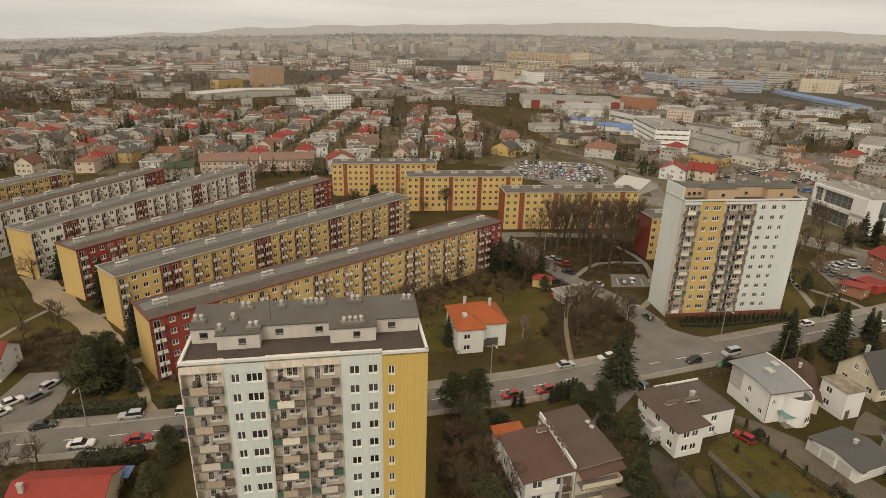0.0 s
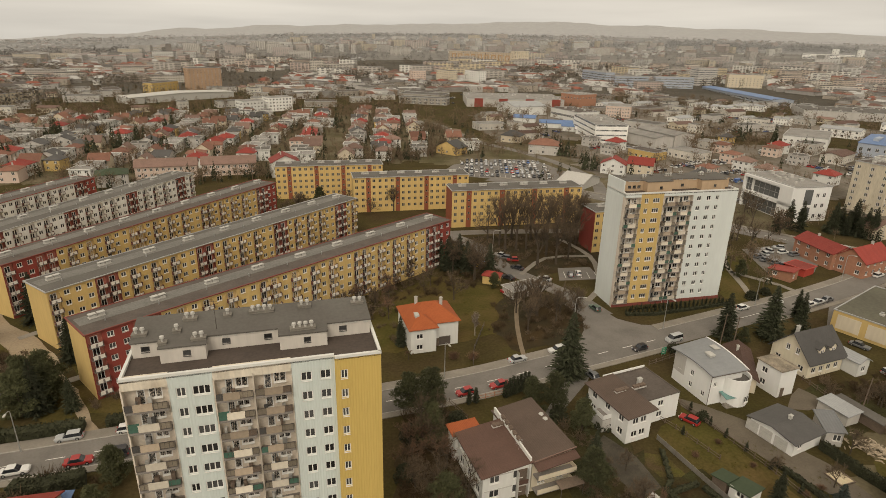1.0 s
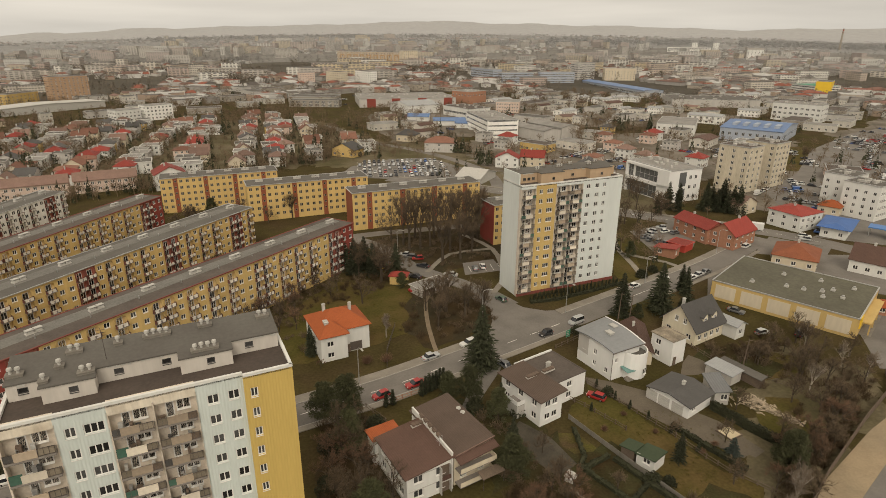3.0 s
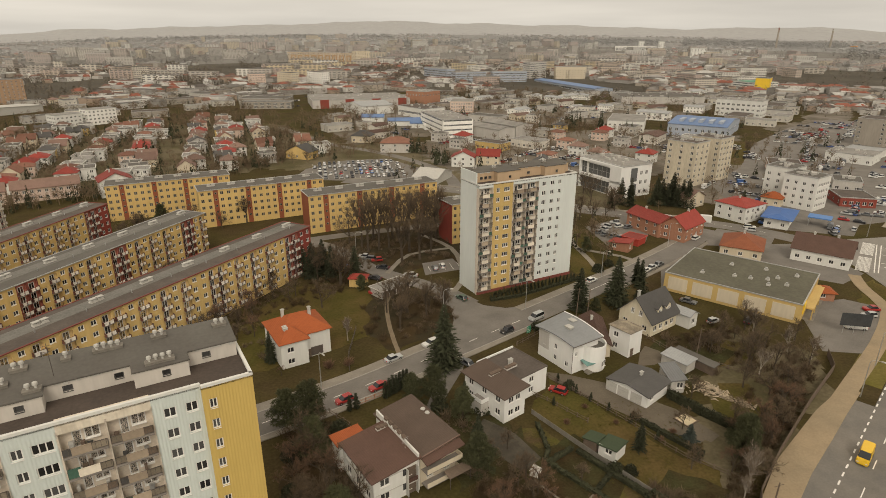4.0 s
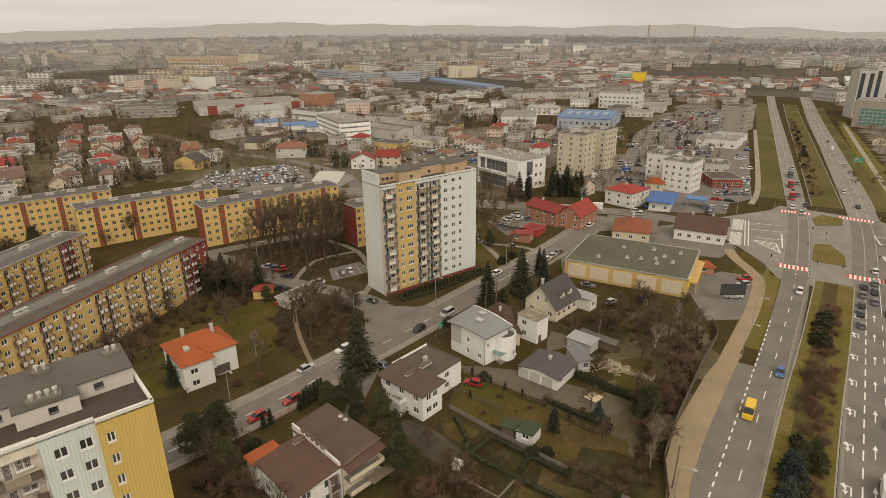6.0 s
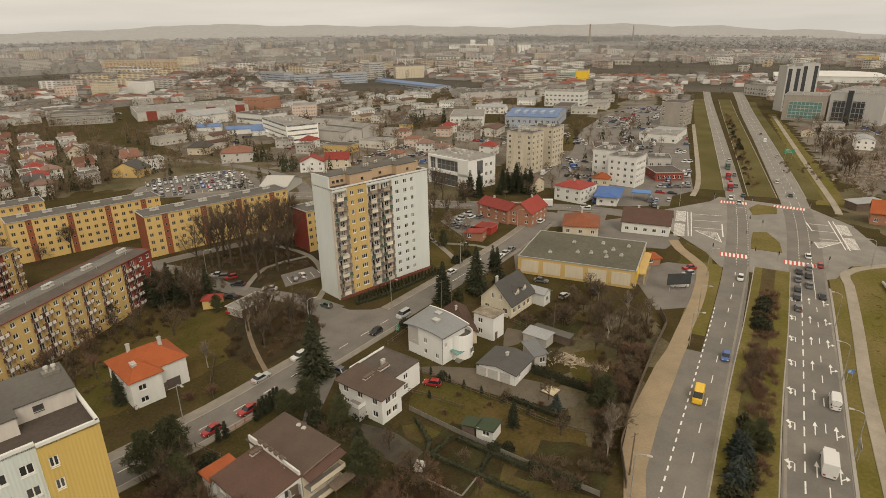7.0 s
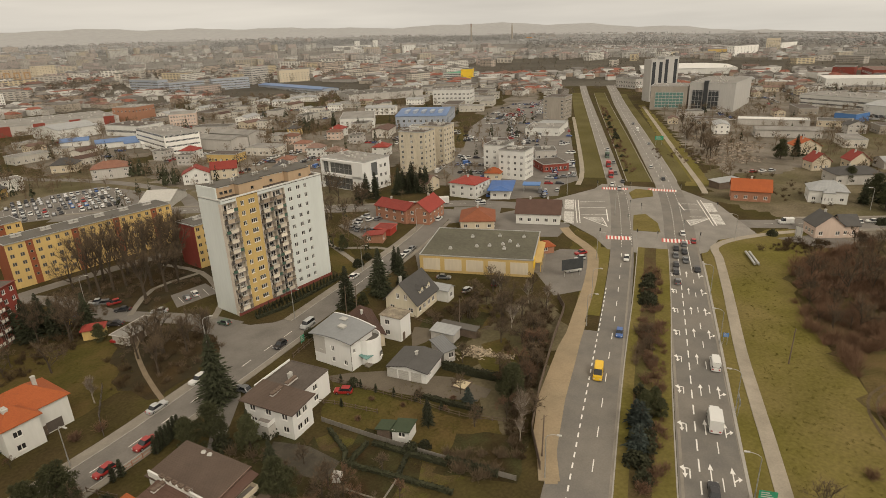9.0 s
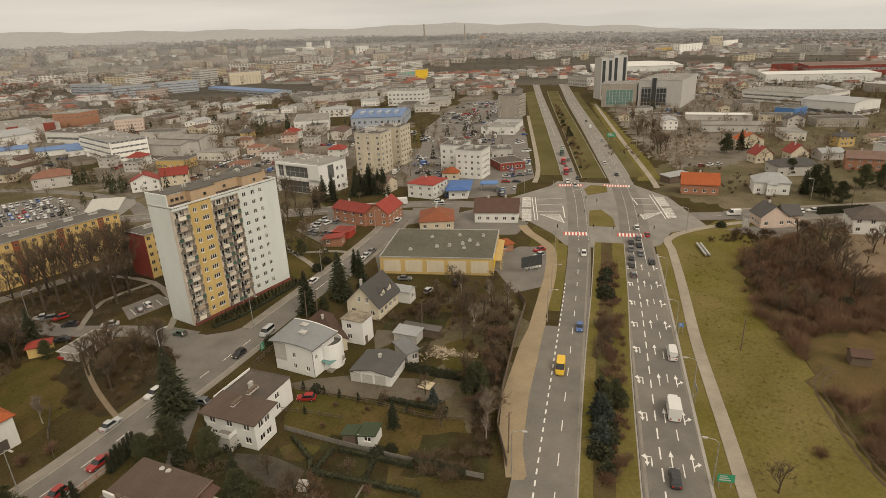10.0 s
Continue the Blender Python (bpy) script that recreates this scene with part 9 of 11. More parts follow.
clumps("brambles", M_BRAMBLE, "dark brown brambles and dead weeds between the gardens",
       spots_in([(-8, 60), (6, 62), (4, 76), (3, 100), (-6, 98)], 150, 71) + spots_in([(22, 58), (34, 60), (30, 76), (22, 74)], 90, 72) + spots_in([(78, 66), (108, 82), (112, 96), (98, 102), (88, 84), (74, 72)], 80, 73) + spots_in([(-12, 150), (6, 170), (20, 178), (24, 166), (8, 156)], 90, 74) + spots_in([(20, 122), (44, 136), (36, 148), (22, 158), (14, 134)], 45, 75) + spots_in([(-104, 112), (-84, 104), (-76, 110), (-92, 126), (-106, 128)], 60, 76) + spots_in([(58, 54), (66, 59), (96, 76), (110, 84), (106, 88), (80, 73), (62, 62)], 130, 77) + spots_in([(196, 46), (212, 44), (206, 56), (190, 60)], 60, 78) + spots_in([(243, 66), (258, 92), (300, 112), (296, 70), (262, 52)], 60, 90) + spots_in([(262, 40), (300, 60), (340, 90), (360, 60), (300, 10)], 70, 91) + spots_in([(84, 106), (96, 100), (108, 104), (104, 112), (98, 108)], 40, 79) + spots_in([(-70, 74), (-56, 72), (-54, 84), (-66, 86)], 50, 80), LOW, 81)
TUFT = [bush_mesher(37, 0.35, 0.7, 16), bush_mesher(38, 0.28, 0.9, 16)]
clumps("grass_tufts", mat("dry_grass", (0.1, 0.088, 0.024), 1.0, 0.3, 0.5), "coarse dry grass tufts on the meadow",
       spots_in([(78, 16), (94, 5), (113, 17), (132, 28), (153, 41), (171, 51), (176, 64)], 480, 20) + spots_in([(-18, 122), (18, 132), (28, 146), (2, 166)], 300, 21) + spots_in([(45, 64), (70, 74), (62, 88), (44, 92)], 300, 22), TUFT, 23)


def hedge(pts, w, h, label, group=""):
    T = thing("hedge", pts[0][0], pts[0][1], 0, label, "hedge", group)
    o = pts[0]
    rg = random.Random(int(o[0] * 13))
    loc = [(x - o[0], y - o[1]) for x, y in pts]
    q = Mesher()
    strip(q, loc, -w * 0.4, w * 0.4, h * 0.86, 0, h * 0.86)
    n = int(length(loc) * h * 26)
    tot = length(loc)
    for k in range(n):
        (x, y), a = along(loc, rg.uniform(0, tot))
        side = rg.choice((-0.5, 0.5, rg.uniform(-0.5, 0.5)))
        z = rg.uniform(0.05, h) if abs(side) == 0.5 else h * rg.uniform(0.85, 1.05)
        c, s = math.cos(radians(a)), math.sin(radians(a))
        p = Vector((x - s * side * w, y + c * side * w, z))
        u = rand_dir(rg) * 0.2
        v = u.cross(rand_dir(rg)).normalized() * 0.2
        q.face([p - u, p + v, p + u, p - v])
    q.ob("foliage", M_HEDGE, T)


hedge([(-81, 94.4), (-73, 95.8), (-65.5, 97.6)], 2.4, 1.9, "clipped dark evergreen hedge beside the pavement")
hedge([(-68.7, 81.2), (-63.2, 81.4), (-58.4, 83.6)], 2.8, 2.5, "overgrown dark hedge along the street")
hedge([(-62, 98.6), (-53.5, 100.4)], 2.0, 1.8, "dark hedge beside the path")
hedge([(54.0, 141.0), (62, 141.0), (86, 147.0)], 1.0, 0.8, "low clipped hedge along the pavement")
hedge([(70.4, 86.2), (72.7, 78.9), (75.4, 72.3)], 1.0, 2.0, "evergreen garden hedge behind the garage")
hedge([(36.9, 76.6), (41.2, 66.9), (44.9, 58)], 0.8, 0.8, "low dark garden hedge")
hedge([(242, 38), (256, 24)], 1.6, 2.6, "tall clipped hedge by the road")
hedge([(43.6, 77.2), (46.5, 69.6), (48.9, 63.4)], 0.9, 0.9, "low hedge between vegetable plots")
hedge([(46.2, 70.4), (41.4, 67.5)], 0.7, 0.7, "low hedge between vegetable plots")
hedge([(37.4, 76.2), (43.0, 78.0)], 0.8, 0.9, "low hedge between vegetable plots")
hedge([(36.6, 76.6), (38.8, 79.0), (40.4, 86.6)], 0.7, 0.8, "low dark hedge behind the paved yard")
hedge([(49.6, 64.2), (53.0, 55.2)], 1.0, 1.3, "overgrown hedge along the concrete fence")
hedge([(59.2, 83.0), (61.6, 76.0), (64.4, 69.0)], 0.9, 1.0, "low evergreen hedge along the lawn")

# ---- vehicles ----
def wheel_mesh(r=0.31, w=0.2):
    q = Mesher()
    q.tube((0, -w / 2, 0), (0, w / 2, 0), r, r, 12, 0, True)
    q.tube((0, w / 2, 0), (0, -w / 2, 0), r, r, 12, 0, True)
    q.tube((0, -w / 2 - 0.01, 0), (0, w / 2 + 0.01, 0), r * 0.55, r * 0.55, 8, 1, True)
    q.tube((0, w / 2 + 0.01, 0), (0, -w / 2 - 0.01, 0), r * 0.55, r * 0.55, 8, 1, True)
    return q.mesh("wheel", [M_RUBBER, M_METAL])


WHEEL = wheel_mesh()
WHEEL_BIG = wheel_mesh(0.45, 0.28)
CARS = {}


def loft(q, rings, mi=0, cap=True):
    """Skins a stack of rings that have equal numbers of points."""
    n = len(rings[0])
    i = len(q.v)
    for r in rings:
        q.v.extend(r)
    for k in range(len(rings) - 1):
        for j in range(n):
            a, b = i + k * n + j, i + k * n + (j + 1) % n
            q.f.append((a, b, b + n, a + n))
            q.m.append(mi)
    if cap:
        q.f.append(tuple(i + (len(rings) - 1) * n + j for j in range(n)))
        q.m.append(mi)


def outline(x0, x1, w, z, c=0.22):
    h = w / 2
    return [(x0 + c, -h, z), (x1 - c, -h, z), (x1, -h + c * 1.3, z), (x1, h - c * 1.3, z), (x1 - c, h, z), (x0 + c, h, z), (x0, h - c * 1.3, z), (x0, -h + c * 1.3, z)]


def car(kind, colour, x, y, head, detail=True, label="", z=0.07):
    """A parked or driving vehicle that faces along head."""
    key = (kind, colour, detail)
    m = pose(x, y, z, 0, 0, head)
    if key in CARS:
        return copy_thing(CARS[key], m)
    paint = M_CAR[colour]
    name = {"hatch": "car", "sedan": "car", "estate": "car", "van": "van", "minibus": "van", "truck": "truck"}[kind]
    words = {"hatch": "small hatchback car", "sedan": "saloon car", "estate": "estate car", "van": "delivery van", "minibus": "people carrier", "truck": "box truck"}[kind]
    L, W, belt, top, c0, c1, r0, r1 = {"hatch": (3.9, 1.68, 0.88, 1.45, -1.85, 0.95, -1.45, 0.25), "sedan": (4.5, 1.75, 0.88, 1.42, -1.6, 1.0, -1.05, 0.3), "estate": (4.5, 1.75, 0.9, 1.48, -2.15, 0.95, -1.85, 0.25), "minibus": (4.7, 1.85, 1.05, 1.85, -2.25, 1.6, -2.1, 0.95), "van": (5.2, 1.95, 1.15, 2.3, -2.55, 1.9, -2.5, 1.2), "truck": (6.4, 2.2, 1.1, 2.3, 1.2, 3.0, 1.3, 2.6)}[kind]
    h = L / 2
    q = Mesher()
    loft(q, [outline(-h, h, W * 0.94, 0.24), outline(-h - 0.02, h + 0.02, W, 0.42), outline(-h + 0.03, h - 0.02, W, 0.66), outline(-h + 0.1, h - 0.16, W * 0.95, belt - (0.06 if kind in ("hatch", "sedan", "estate") else 0))], 0)
    if kind == "van":
        loft(q, [outline(c0, 0.6, W * 0.96, belt), outline(c0 + 0.03, 0.6, W * 0.93, top - 0.12, 0.12), outline(c0 + 0.12, 0.5, W * 0.84, top, 0.12)], 0)
    loft(q, [outline(r0 - 0.02, r1 + 0.04, W * 0.8, top - 0.04, 0.12), outline(r0 + 0.06, r1 - 0.04, W * 0.72, top + 0.02, 0.12)], 0)
    if kind == "truck":
        q.box(-h, -W / 2 - 0.06, 0.85, 1.05, W / 2 + 0.06, 2.9, 0, True)
    if detail:
        T = new(name)
        q.ob("body", paint, T)
    else:
        for sx in (-h * 0.62, h * 0.62):
            q.tube((sx, -W / 2, 0.3), (sx, W / 2, 0.3), 0.3, 0.3, 8, 1)
        T = q.ob(name, [paint, M_RUBBER])
    tagged(T, label or f"{colour} {words} on asphalt", name, name + "s")
    q = Mesher()
    loft(q, [outline(c0, c1, W * 0.93, belt - 0.08, 0.14), outline(r0, r1, W * 0.8, top - 0.03, 0.12)], 0)
    q.ob("cabin_glass", M_CARGLASS, T)
    if detail:
        for sx in (-h * 0.62, h * 0.62):
            for sy in (-W / 2 + 0.06, W / 2 - 0.06):
                placed("wheel", WHEEL_BIG if kind == "truck" else WHEEL, T, pose(sx, sy, 0.45 if kind == "truck" else 0.31))
        for sy in (-W * 0.33, W * 0.33):
            a, b = Mesher(), Mesher()
            a.box(h - 0.08, sy - 0.17, 0.56, h + 0.03, sy + 0.17, 0.72, 0, True)
            a.ob("headlight", M_LAMP_CLEAR, T)
            b.box(-h - 0.04, sy - 0.16, 0.58, -h + 0.08, sy + 0.16, 0.78, 0, True)
            b.ob("tail_light", M_LAMP_RED, T)
    T.matrix_basis = m
    CARS[key] = T
    return T


for kind, col, x, y, a in (
        ("estate", "silver", -66.7, 94.6, 194), ("hatch", "white", -57.2, 96.6, 14), ("sedan", "white", -71.1, 86.0, 14), ("sedan", "red", -61.8, 88.0, 14), ("minibus", "black", -56.6, 89.4, 194), ("sedan", "silver", 20.0, 118.6, 20), ("estate", "white", 30.3, 122.6, 200), ("hatch", "red", 6.5, 105.9, 200), ("sedan", "red", 14.2, 108.4, 200), ("hatch", "black", 50.6, 122.7, 201), ("minibus", "silver", 61.0, 126.8, 201), ("sedan", "grey", 35.4, 111.2, 110), ("hatch", "red", 49.6, 94.9, 130), ("hatch", "white", -91.4, 93.7, 60), ("sedan", "white", -91.8, 97.2, 55), ("estate", "grey", -88.0, 99.4, 65), ("hatch", "silver", -88.3, 103.3, 75), ("sedan", "black", -86.6, 106.9, 60), ("sedan", "black", -81.0, 90.6, 20),
        ("sedan", "silver", 27.0, 186.2, 150), ("estate", "grey", 28.0, 183.8, 150), ("hatch", "red", 30.4, 181.6, 175), ("sedan", "black", 30.6, 174.6, 140), ("sedan", "silver", 37.4, 165.4, 150), ("hatch", "green", 46.6, 144.6, 110), ("hatch", "grey", 46.4, 168.6, 82), ("hatch", "white", 49.2, 169.6, 82), ("sedan", "black", 26.2, 166.6, 140), ("sedan", "red", 24.4, 157.2, 30), ("hatch", "black", 21.0, 170.6, 140), ("estate", "white", 56.6, 166.6, 75),
        ("hatch", "white", 88.6, 143.9, 21), ("hatch", "white", 100.6, 146.9, 21), ("sedan", "silver", 106.0, 143.6, 24), ("hatch", "white", 109.4, 145.4, 24), ("sedan", "silver", 113.0, 147.0, 24), ("hatch", "grey", 117.0, 148.6, 24), ("hatch", "white", 152.0, 170.6, 205), ("estate", "white", 147.0, 166.2, 25),
        ("sedan", "red", 150.4, 102.2, 160), ("hatch", "silver", 146.0, 99.6, 160), ("van", "white", 136.2, 95.8, 150), ("hatch", "red", 138.6, 97.2, 150), ("sedan", "grey", 106.2, 122.2, -58), ("sedan", "black", 113.0, 107.4, 30), ("hatch", "silver", 104.0, 110.2, 10),
        ("van", "yellow", 90.9, 59.3, 206.5), ("hatch", "blue", 109.8, 65.0, 206.5), ("hatch", "white", 155.2, 88.3, 206.5), ("van", "white", 110.8, 42.6, 26.5), ("truck", "white", 90.8, 34.7, 26.5), ("sedan", "black", 73.2, 27.6, 26.5),
        ("sedan", "black", 174.2, 80.8, 28), ("estate", "grey", 179.6, 80.6, 28), ("hatch", "red", 184.2, 79.4, 28), ("sedan", "grey", 167.9, 78.0, 28), ("sedan", "black", 172.9, 77.4, 28), ("hatch", "black", 160.5, 74.4, 28), ("sedan", "grey", 165.8, 73.8, 28), ("sedan", "black", 160.9, 68.0, 28), ("estate", "black", 155.2, 72.0, 28), ("hatch", "grey", 148.2, 68.2, 28), ("hatch", "white", 189.6, 85.6, 30),
        ("hatch", "silver", 231.6, 134.2, 214), ("hatch", "white", 236.0, 140.6, 214), ("truck", "red", 251.0, 150.0, 214), ("sedan", "black", 244.4, 139.8, 214), ("sedan", "grey", 258.0, 151.4, 214), ("hatch", "black", 262.6, 156.8, 214), ("truck", "red", 271.3, 163.4, 214), ("sedan", "grey", 279.1, 164.8, 214), ("truck", "green", 292.0, 176.4, 214), ("sedan", "silver", 309.9, 186.6, 214), ("hatch", "white", 281.0, 144.2, 32), ("sedan", "black", 260.5, 127.4, 32), ("hatch", "silver", 341.0, 176.0, 32), ("van", "white", 384.5, 207.0, 32), ("sedan", "grey", 410.0, 224.0, 32), ("van", "white", 224.6, 62.6, 128), ("truck", "white", 164.6, 182.6, 140), ("hatch", "silver", 174.0, 167.6, 140), ("estate", "white", 176.6, 170.4, 320)):
    car(kind, col, x, y, a, math.hypot(x + 7, y - 4) < 175)
rgc = random.Random(77)
KINDS, COLS = ("hatch", "sedan", "estate"), ("white", "silver", "black", "grey", "silver", "white", "white", "black", "grey", "black", "silver", "red", "grey", "blue")
for i in range(5):
    for k in range(18):
        if rgc.random() < 0.82:
            car(rgc.choice(KINDS), rgc.choice(COLS), 25.4 + 2.75 * k + 1.1 * i + 0.4, 308.4 - 0.35 * k + 9.2 * i, 80 + rgc.uniform(-3, 3) + 180 * (rgc.random() < 0.4), False)
for x, y, a in ((117.1, 183.6, 20), (117.6, 180.6, 25), (119.6, 178.0, 20), (121.4, 175.6, 25), (130.0, 192.4, 160), (128.6, 187.6, 10), (131.4, 185.4, 15), (121.0, 186.6, 100), (124.0, 189.4, 110)):
    car(rgc.choice(KINDS), rgc.choice(("white", "white", "silver", "grey")), x, y, a, False)
for x0, y0, a, n, dx, dy in ((236, 216, -30, 7, 2.4, 1.6), (246, 210, -30, 8, 2.5, 1.7), (268, 232, 60, 8, 3.8, 3.0), (300, 256, 60, 9, 4.6, 3.4), (340, 286, 60, 9, 5.0, 3.6), (230, 172, -60, 5, 2.2, -1.4), (186, 172, 120, 4, 2.6, 0.6), (206, 160, 30, 4, 2.2, -1.6), (200, 154, 60, 3, 2.4, 1.4), (256, 190, 60, 5, 2.2, 2.0), (232, 250, 40, 6, 4.4, 2.4), (206, 228, 30, 4, 4.0, 2.4), (240, 44, 130, 4, 2.4, -2.0), (160, 160, 60, 3, 2.4, -1.6), (228, 226, -30, 7, 2.6, 3.4), (214, 216, 60, 6, 2.4, 2.6), (290, 236, 60, 7, 3.0, 2.2), (282, 218, 60, 6, 3.0, 2.4), (316, 262, -30, 6, 2.4, 1.6), (356, 300, 60, 8, 4.0, 2.8), (380, 330, -30, 7, 2.6, 1.8), (160, 300, 20, 5, 4.0, -2.0), (180, 340, 30, 5, 3.0, 2.0), (236, 320, 60, 5, 3.0, 2.4), (146, 262, 30, 5, 2.6, -1.8), (300, 100, -20, 3, 4, -3), (252, 200, 60, 8, 3.0, 2.2), (262, 192, 60, 9, 3.0, 2.1), (300, 240, -30, 8, 3.0, 2.4), (320, 246, 60, 8, 3.0, 2.1), (400, 330, 60, 8, 4.0, 2.8), (420, 320, -30, 8, 4.0, 2.8), (218, 48, 130, 3, 2.4, -2.4), (240, 176, 60, 4, 2.8, 2.0)):
    for k in range(n):
        if rgc.random() < 0.85:
            car(rgc.choice(KINDS + ("van",)), rgc.choice(COLS), x0 + dx * k, y0 + dy * k, a + rgc.uniform(-4, 4), False)


# ---- street furniture ----
def lamp_post(x, y, face, h=9.0, arm=1.8):
    T = thing("street_lamp", x, y, face, "slim grey street lamp with a curved arm", "street lamp", "street lamps")
    q = Mesher()
    q.tube((0, 0, 0), (0, 0, 1.2), 0.13, 0.11, 8)
    q.tube((0, 0, 1.2), (0, 0, h - 0.8), 0.1, 0.07, 8)
    pts = [(arm * (1 - math.cos(math.pi / 2 * k / 4)), 0, h - 0.8 + 0.9 * math.sin(math.pi / 2 * k / 4)) for k in range(5)]
    for a, b in zip(pts, pts[1:]):
        q.tube(a, b, 0.06, 0.05, 6)
    q.ob("pole", M_METAL, T)
    q = Mesher()
    q.box(arm - 0.1, -0.16, h + 0.02, arm + 0.75, 0.16, h + 0.18, 0, True)
    head = q.ob("lamp_head", M_VENT, T)
    q = Mesher()
    q.box(arm + 0.1, -0.12, h - 0.03, arm + 0.65, 0.12, h + 0.018, 0, True)
    q.ob("lens", M_LAMP_CLEAR, head)
    return T


first = lamp_post(-73.3, 91.4, -76)
for x, y, a in ((-20, 105.0, -75), (2.7, 112.4, -70), (60.9, 133.0, -70), (93.4, 146.0, -68), (24.5, 187.5, -30), (37.5, 134.0, -20), (132.0, 163.0, -65), (58.0, 49.3, -63), (108.5, 73.4, -63), (123.4, 81.2, -63), (150.0, 96.0, -60), (121.0, 45.6, 117), (97.7, 33.4, 117), (76, 22.6, 117), (146, 58, 117), (196, 116, -60), (196, 70, 120), (258, 128, 120), (262, 44, 140), (300, 10, 140), (210, 148, -60), (-46, 98.5, -75), (172.0, 196.0, -40), (330, 148, 120)):
    copy_thing(first, pose(x, y, 0, 0, 0, a))


def timber_pole(x, y, lean=0.0):
    T = thing("utility_pole", x, y, 0, "weathered wooden utility pole", "utility pole", "utility poles")
    q = Mesher()
    q.tube((0, 0, 0), (lean, 0, 8.5), 0.15, 0.1, 8, 0, True)
    q.tube((-0.9 + lean, 0, 8.0), (0.9 + lean, 0, 8.0), 0.05, 0.05, 5)
    q.ob("pole", M_WOOD, T)


for x, y in ((122.3, 31.4), (71.6, 124.4), (74.0, 123.0), (86, 96), (62.0, 52.8), (262, 30)):
    timber_pole(x, y, 0.3)


def billboard(x, y, head, w, h, z, m, label, legs=2, name="road_sign", bars=3):
    T = thing(name, x, y, head, label, "sign")
    for k in range(legs):
        q = Mesher()
        xx = -w * 0.35 + w * 0.7 * k / max(1, legs - 1)
        q.tube((xx, 0.06, 0), (xx, 0.06, z + h), 0.07, 0.07, 6)
        q.ob("post", M_METAL, T)
    q = Mesher()
    q.box(-w / 2, -0.05, z, w / 2, 0.0, z + h, 0, True)
    q.ob("board", m, T)
    for k in range(bars):
        q = Mesher()
        q.box(-w * 0.38, -0.07, z + h * (0.2 + 0.26 * k), w * (0.3 - 0.12 * k), -0.052, z + h * (0.32 + 0.26 * k), 0, True)
        q.ob("lettering_bar", M_VENT, T)


billboard(76.1, 20.9, 300, 2.6, 1.5, 1.6, M_LINE["green"], "green direction board on two posts", name="road_sign")
billboard(121.7, 44.7, 300, 1.2, 1.1, 2.0, M_LINE["blue"], "blue service sign on two posts", name="road_sign")
billboard(97.5, 33.0, 26, 3.6, 0.9, 2.6, M_METAL, "grey back of a sign board beside the cycle path", name="road_sign")
billboard(342.8, 170.4, 300, 5, 2.6, 3.0, M_LINE["green"], "large green direction board", name="road_sign")
billboard(133.0, 94.0, -30, 7.0, 3.4, 2.2, M_DARK_GLASS, "dark advertising board on steel legs", 3, "billboard", 0)
billboard(210.4, 54.6, 60, 3.0, 3.6, 0.4, M_CLOTH, "white and red advertising board", 2, "billboard")
billboard(55.4, 120.2, 20, 1.4, 1.8, 0.3, M_LINE["green"], "small green notice board by the street", 2, "notice_board")


def signal(x, y, head):
    T = thing("traffic_light", x, y, head, "dark traffic signal on a grey post", "traffic light", "traffic lights")
    q = Mesher()
    q.tube((0, 0, 0), (0, 0, 3.4), 0.08, 0.07, 6)
    q.ob("post", M_METAL, T)
    q = Mesher()
    q.box(-0.18, -0.25, 2.4, 0.18, -0.02, 3.5, 0, True)
    q.ob("signal_head", M_RUBBER, T)
    return T


sg = signal(169.0, 106.4, -60)
for x, y, a in ((176.0, 96.0, 30), (178.4, 89.6, 30), (186.0, 78.0, 30), (190, 107, 120), (206, 110, 120), (208, 116, 120), (196, 88, 120), (229, 144, 214), (236, 131, 214), (246, 112, 214), (226, 88, 120)):
    copy_thing(sg, pose(x, y, 0, 0, 0, a))


def fence(pts, h, m, label, gap=2.4, rails=2, solid=False):
    T = thing("fence", pts[0][0], pts[0][1], 0, label, "fence")
    o = pts[0]
    loc = [(x - o[0], y - o[1]) for x, y in pts]
    tot = length(loc)
    pm = Mesher()
    pm.box(-0.07, -0.07, 0, 0.07, 0.07, h + 0.05)
    me = pm.mesh("post", [m])
    n = max(1, int(tot / gap))
    for k in range(n + 1):
        (x, y), a = along(loc, min(tot - 1e-3, tot * k / n))
        placed("post", me, T, pose(x, y, 0, 0, 0, a))
    for j in range(rails):
        q = Mesher()
        z = h * (j + 0.6) / rails
        strip(q, loc, -0.03, 0.03, z + 0.05, 0, 0.1)
        q.ob("rail", m, T)
    if solid:
        q = Mesher()
        strip(q, loc, -0.04, 0.04, h, 0, h - 0.05)
        q.ob("panel", m, T)


fence([(59.0, 51.0), (66.1, 58.2), (77.2, 64.8), (96.6, 75.0), (112.3, 82.6), (117.0, 88.0)], 1.9, M_WOOD, "weathered wooden boundary fence along the verge", 2.6, 2, True)
fence([(54.2, 52.4), (53.1, 55.2), (47.2, 71.1), (44.5, 79.1), (41.0, 90)], 1.1, M_CAPS_GREY, "grey concrete panel fence between gardens", 2.2, 1, True)
fence([(50.5, 100.7), (54, 90.8), (57.5, 81.5), (59.6, 73.8), (61, 69.9), (66, 62)], 1.1, M_WOOD, "low dark garden fence", 2.2, 2)
fence([(40.8, 101.0), (46.0, 92.6), (50.0, 84.0)], 1.1, M_WOOD, "low fence beside the drive", 2.2, 2)
fence([(82.1, 108.5), (83.2, 101), (88.0, 94.6), (92.0, 88.0), (95.6, 82.0)], 1.2, M_WOOD, "crossed timber garden fence", 2.0, 2)
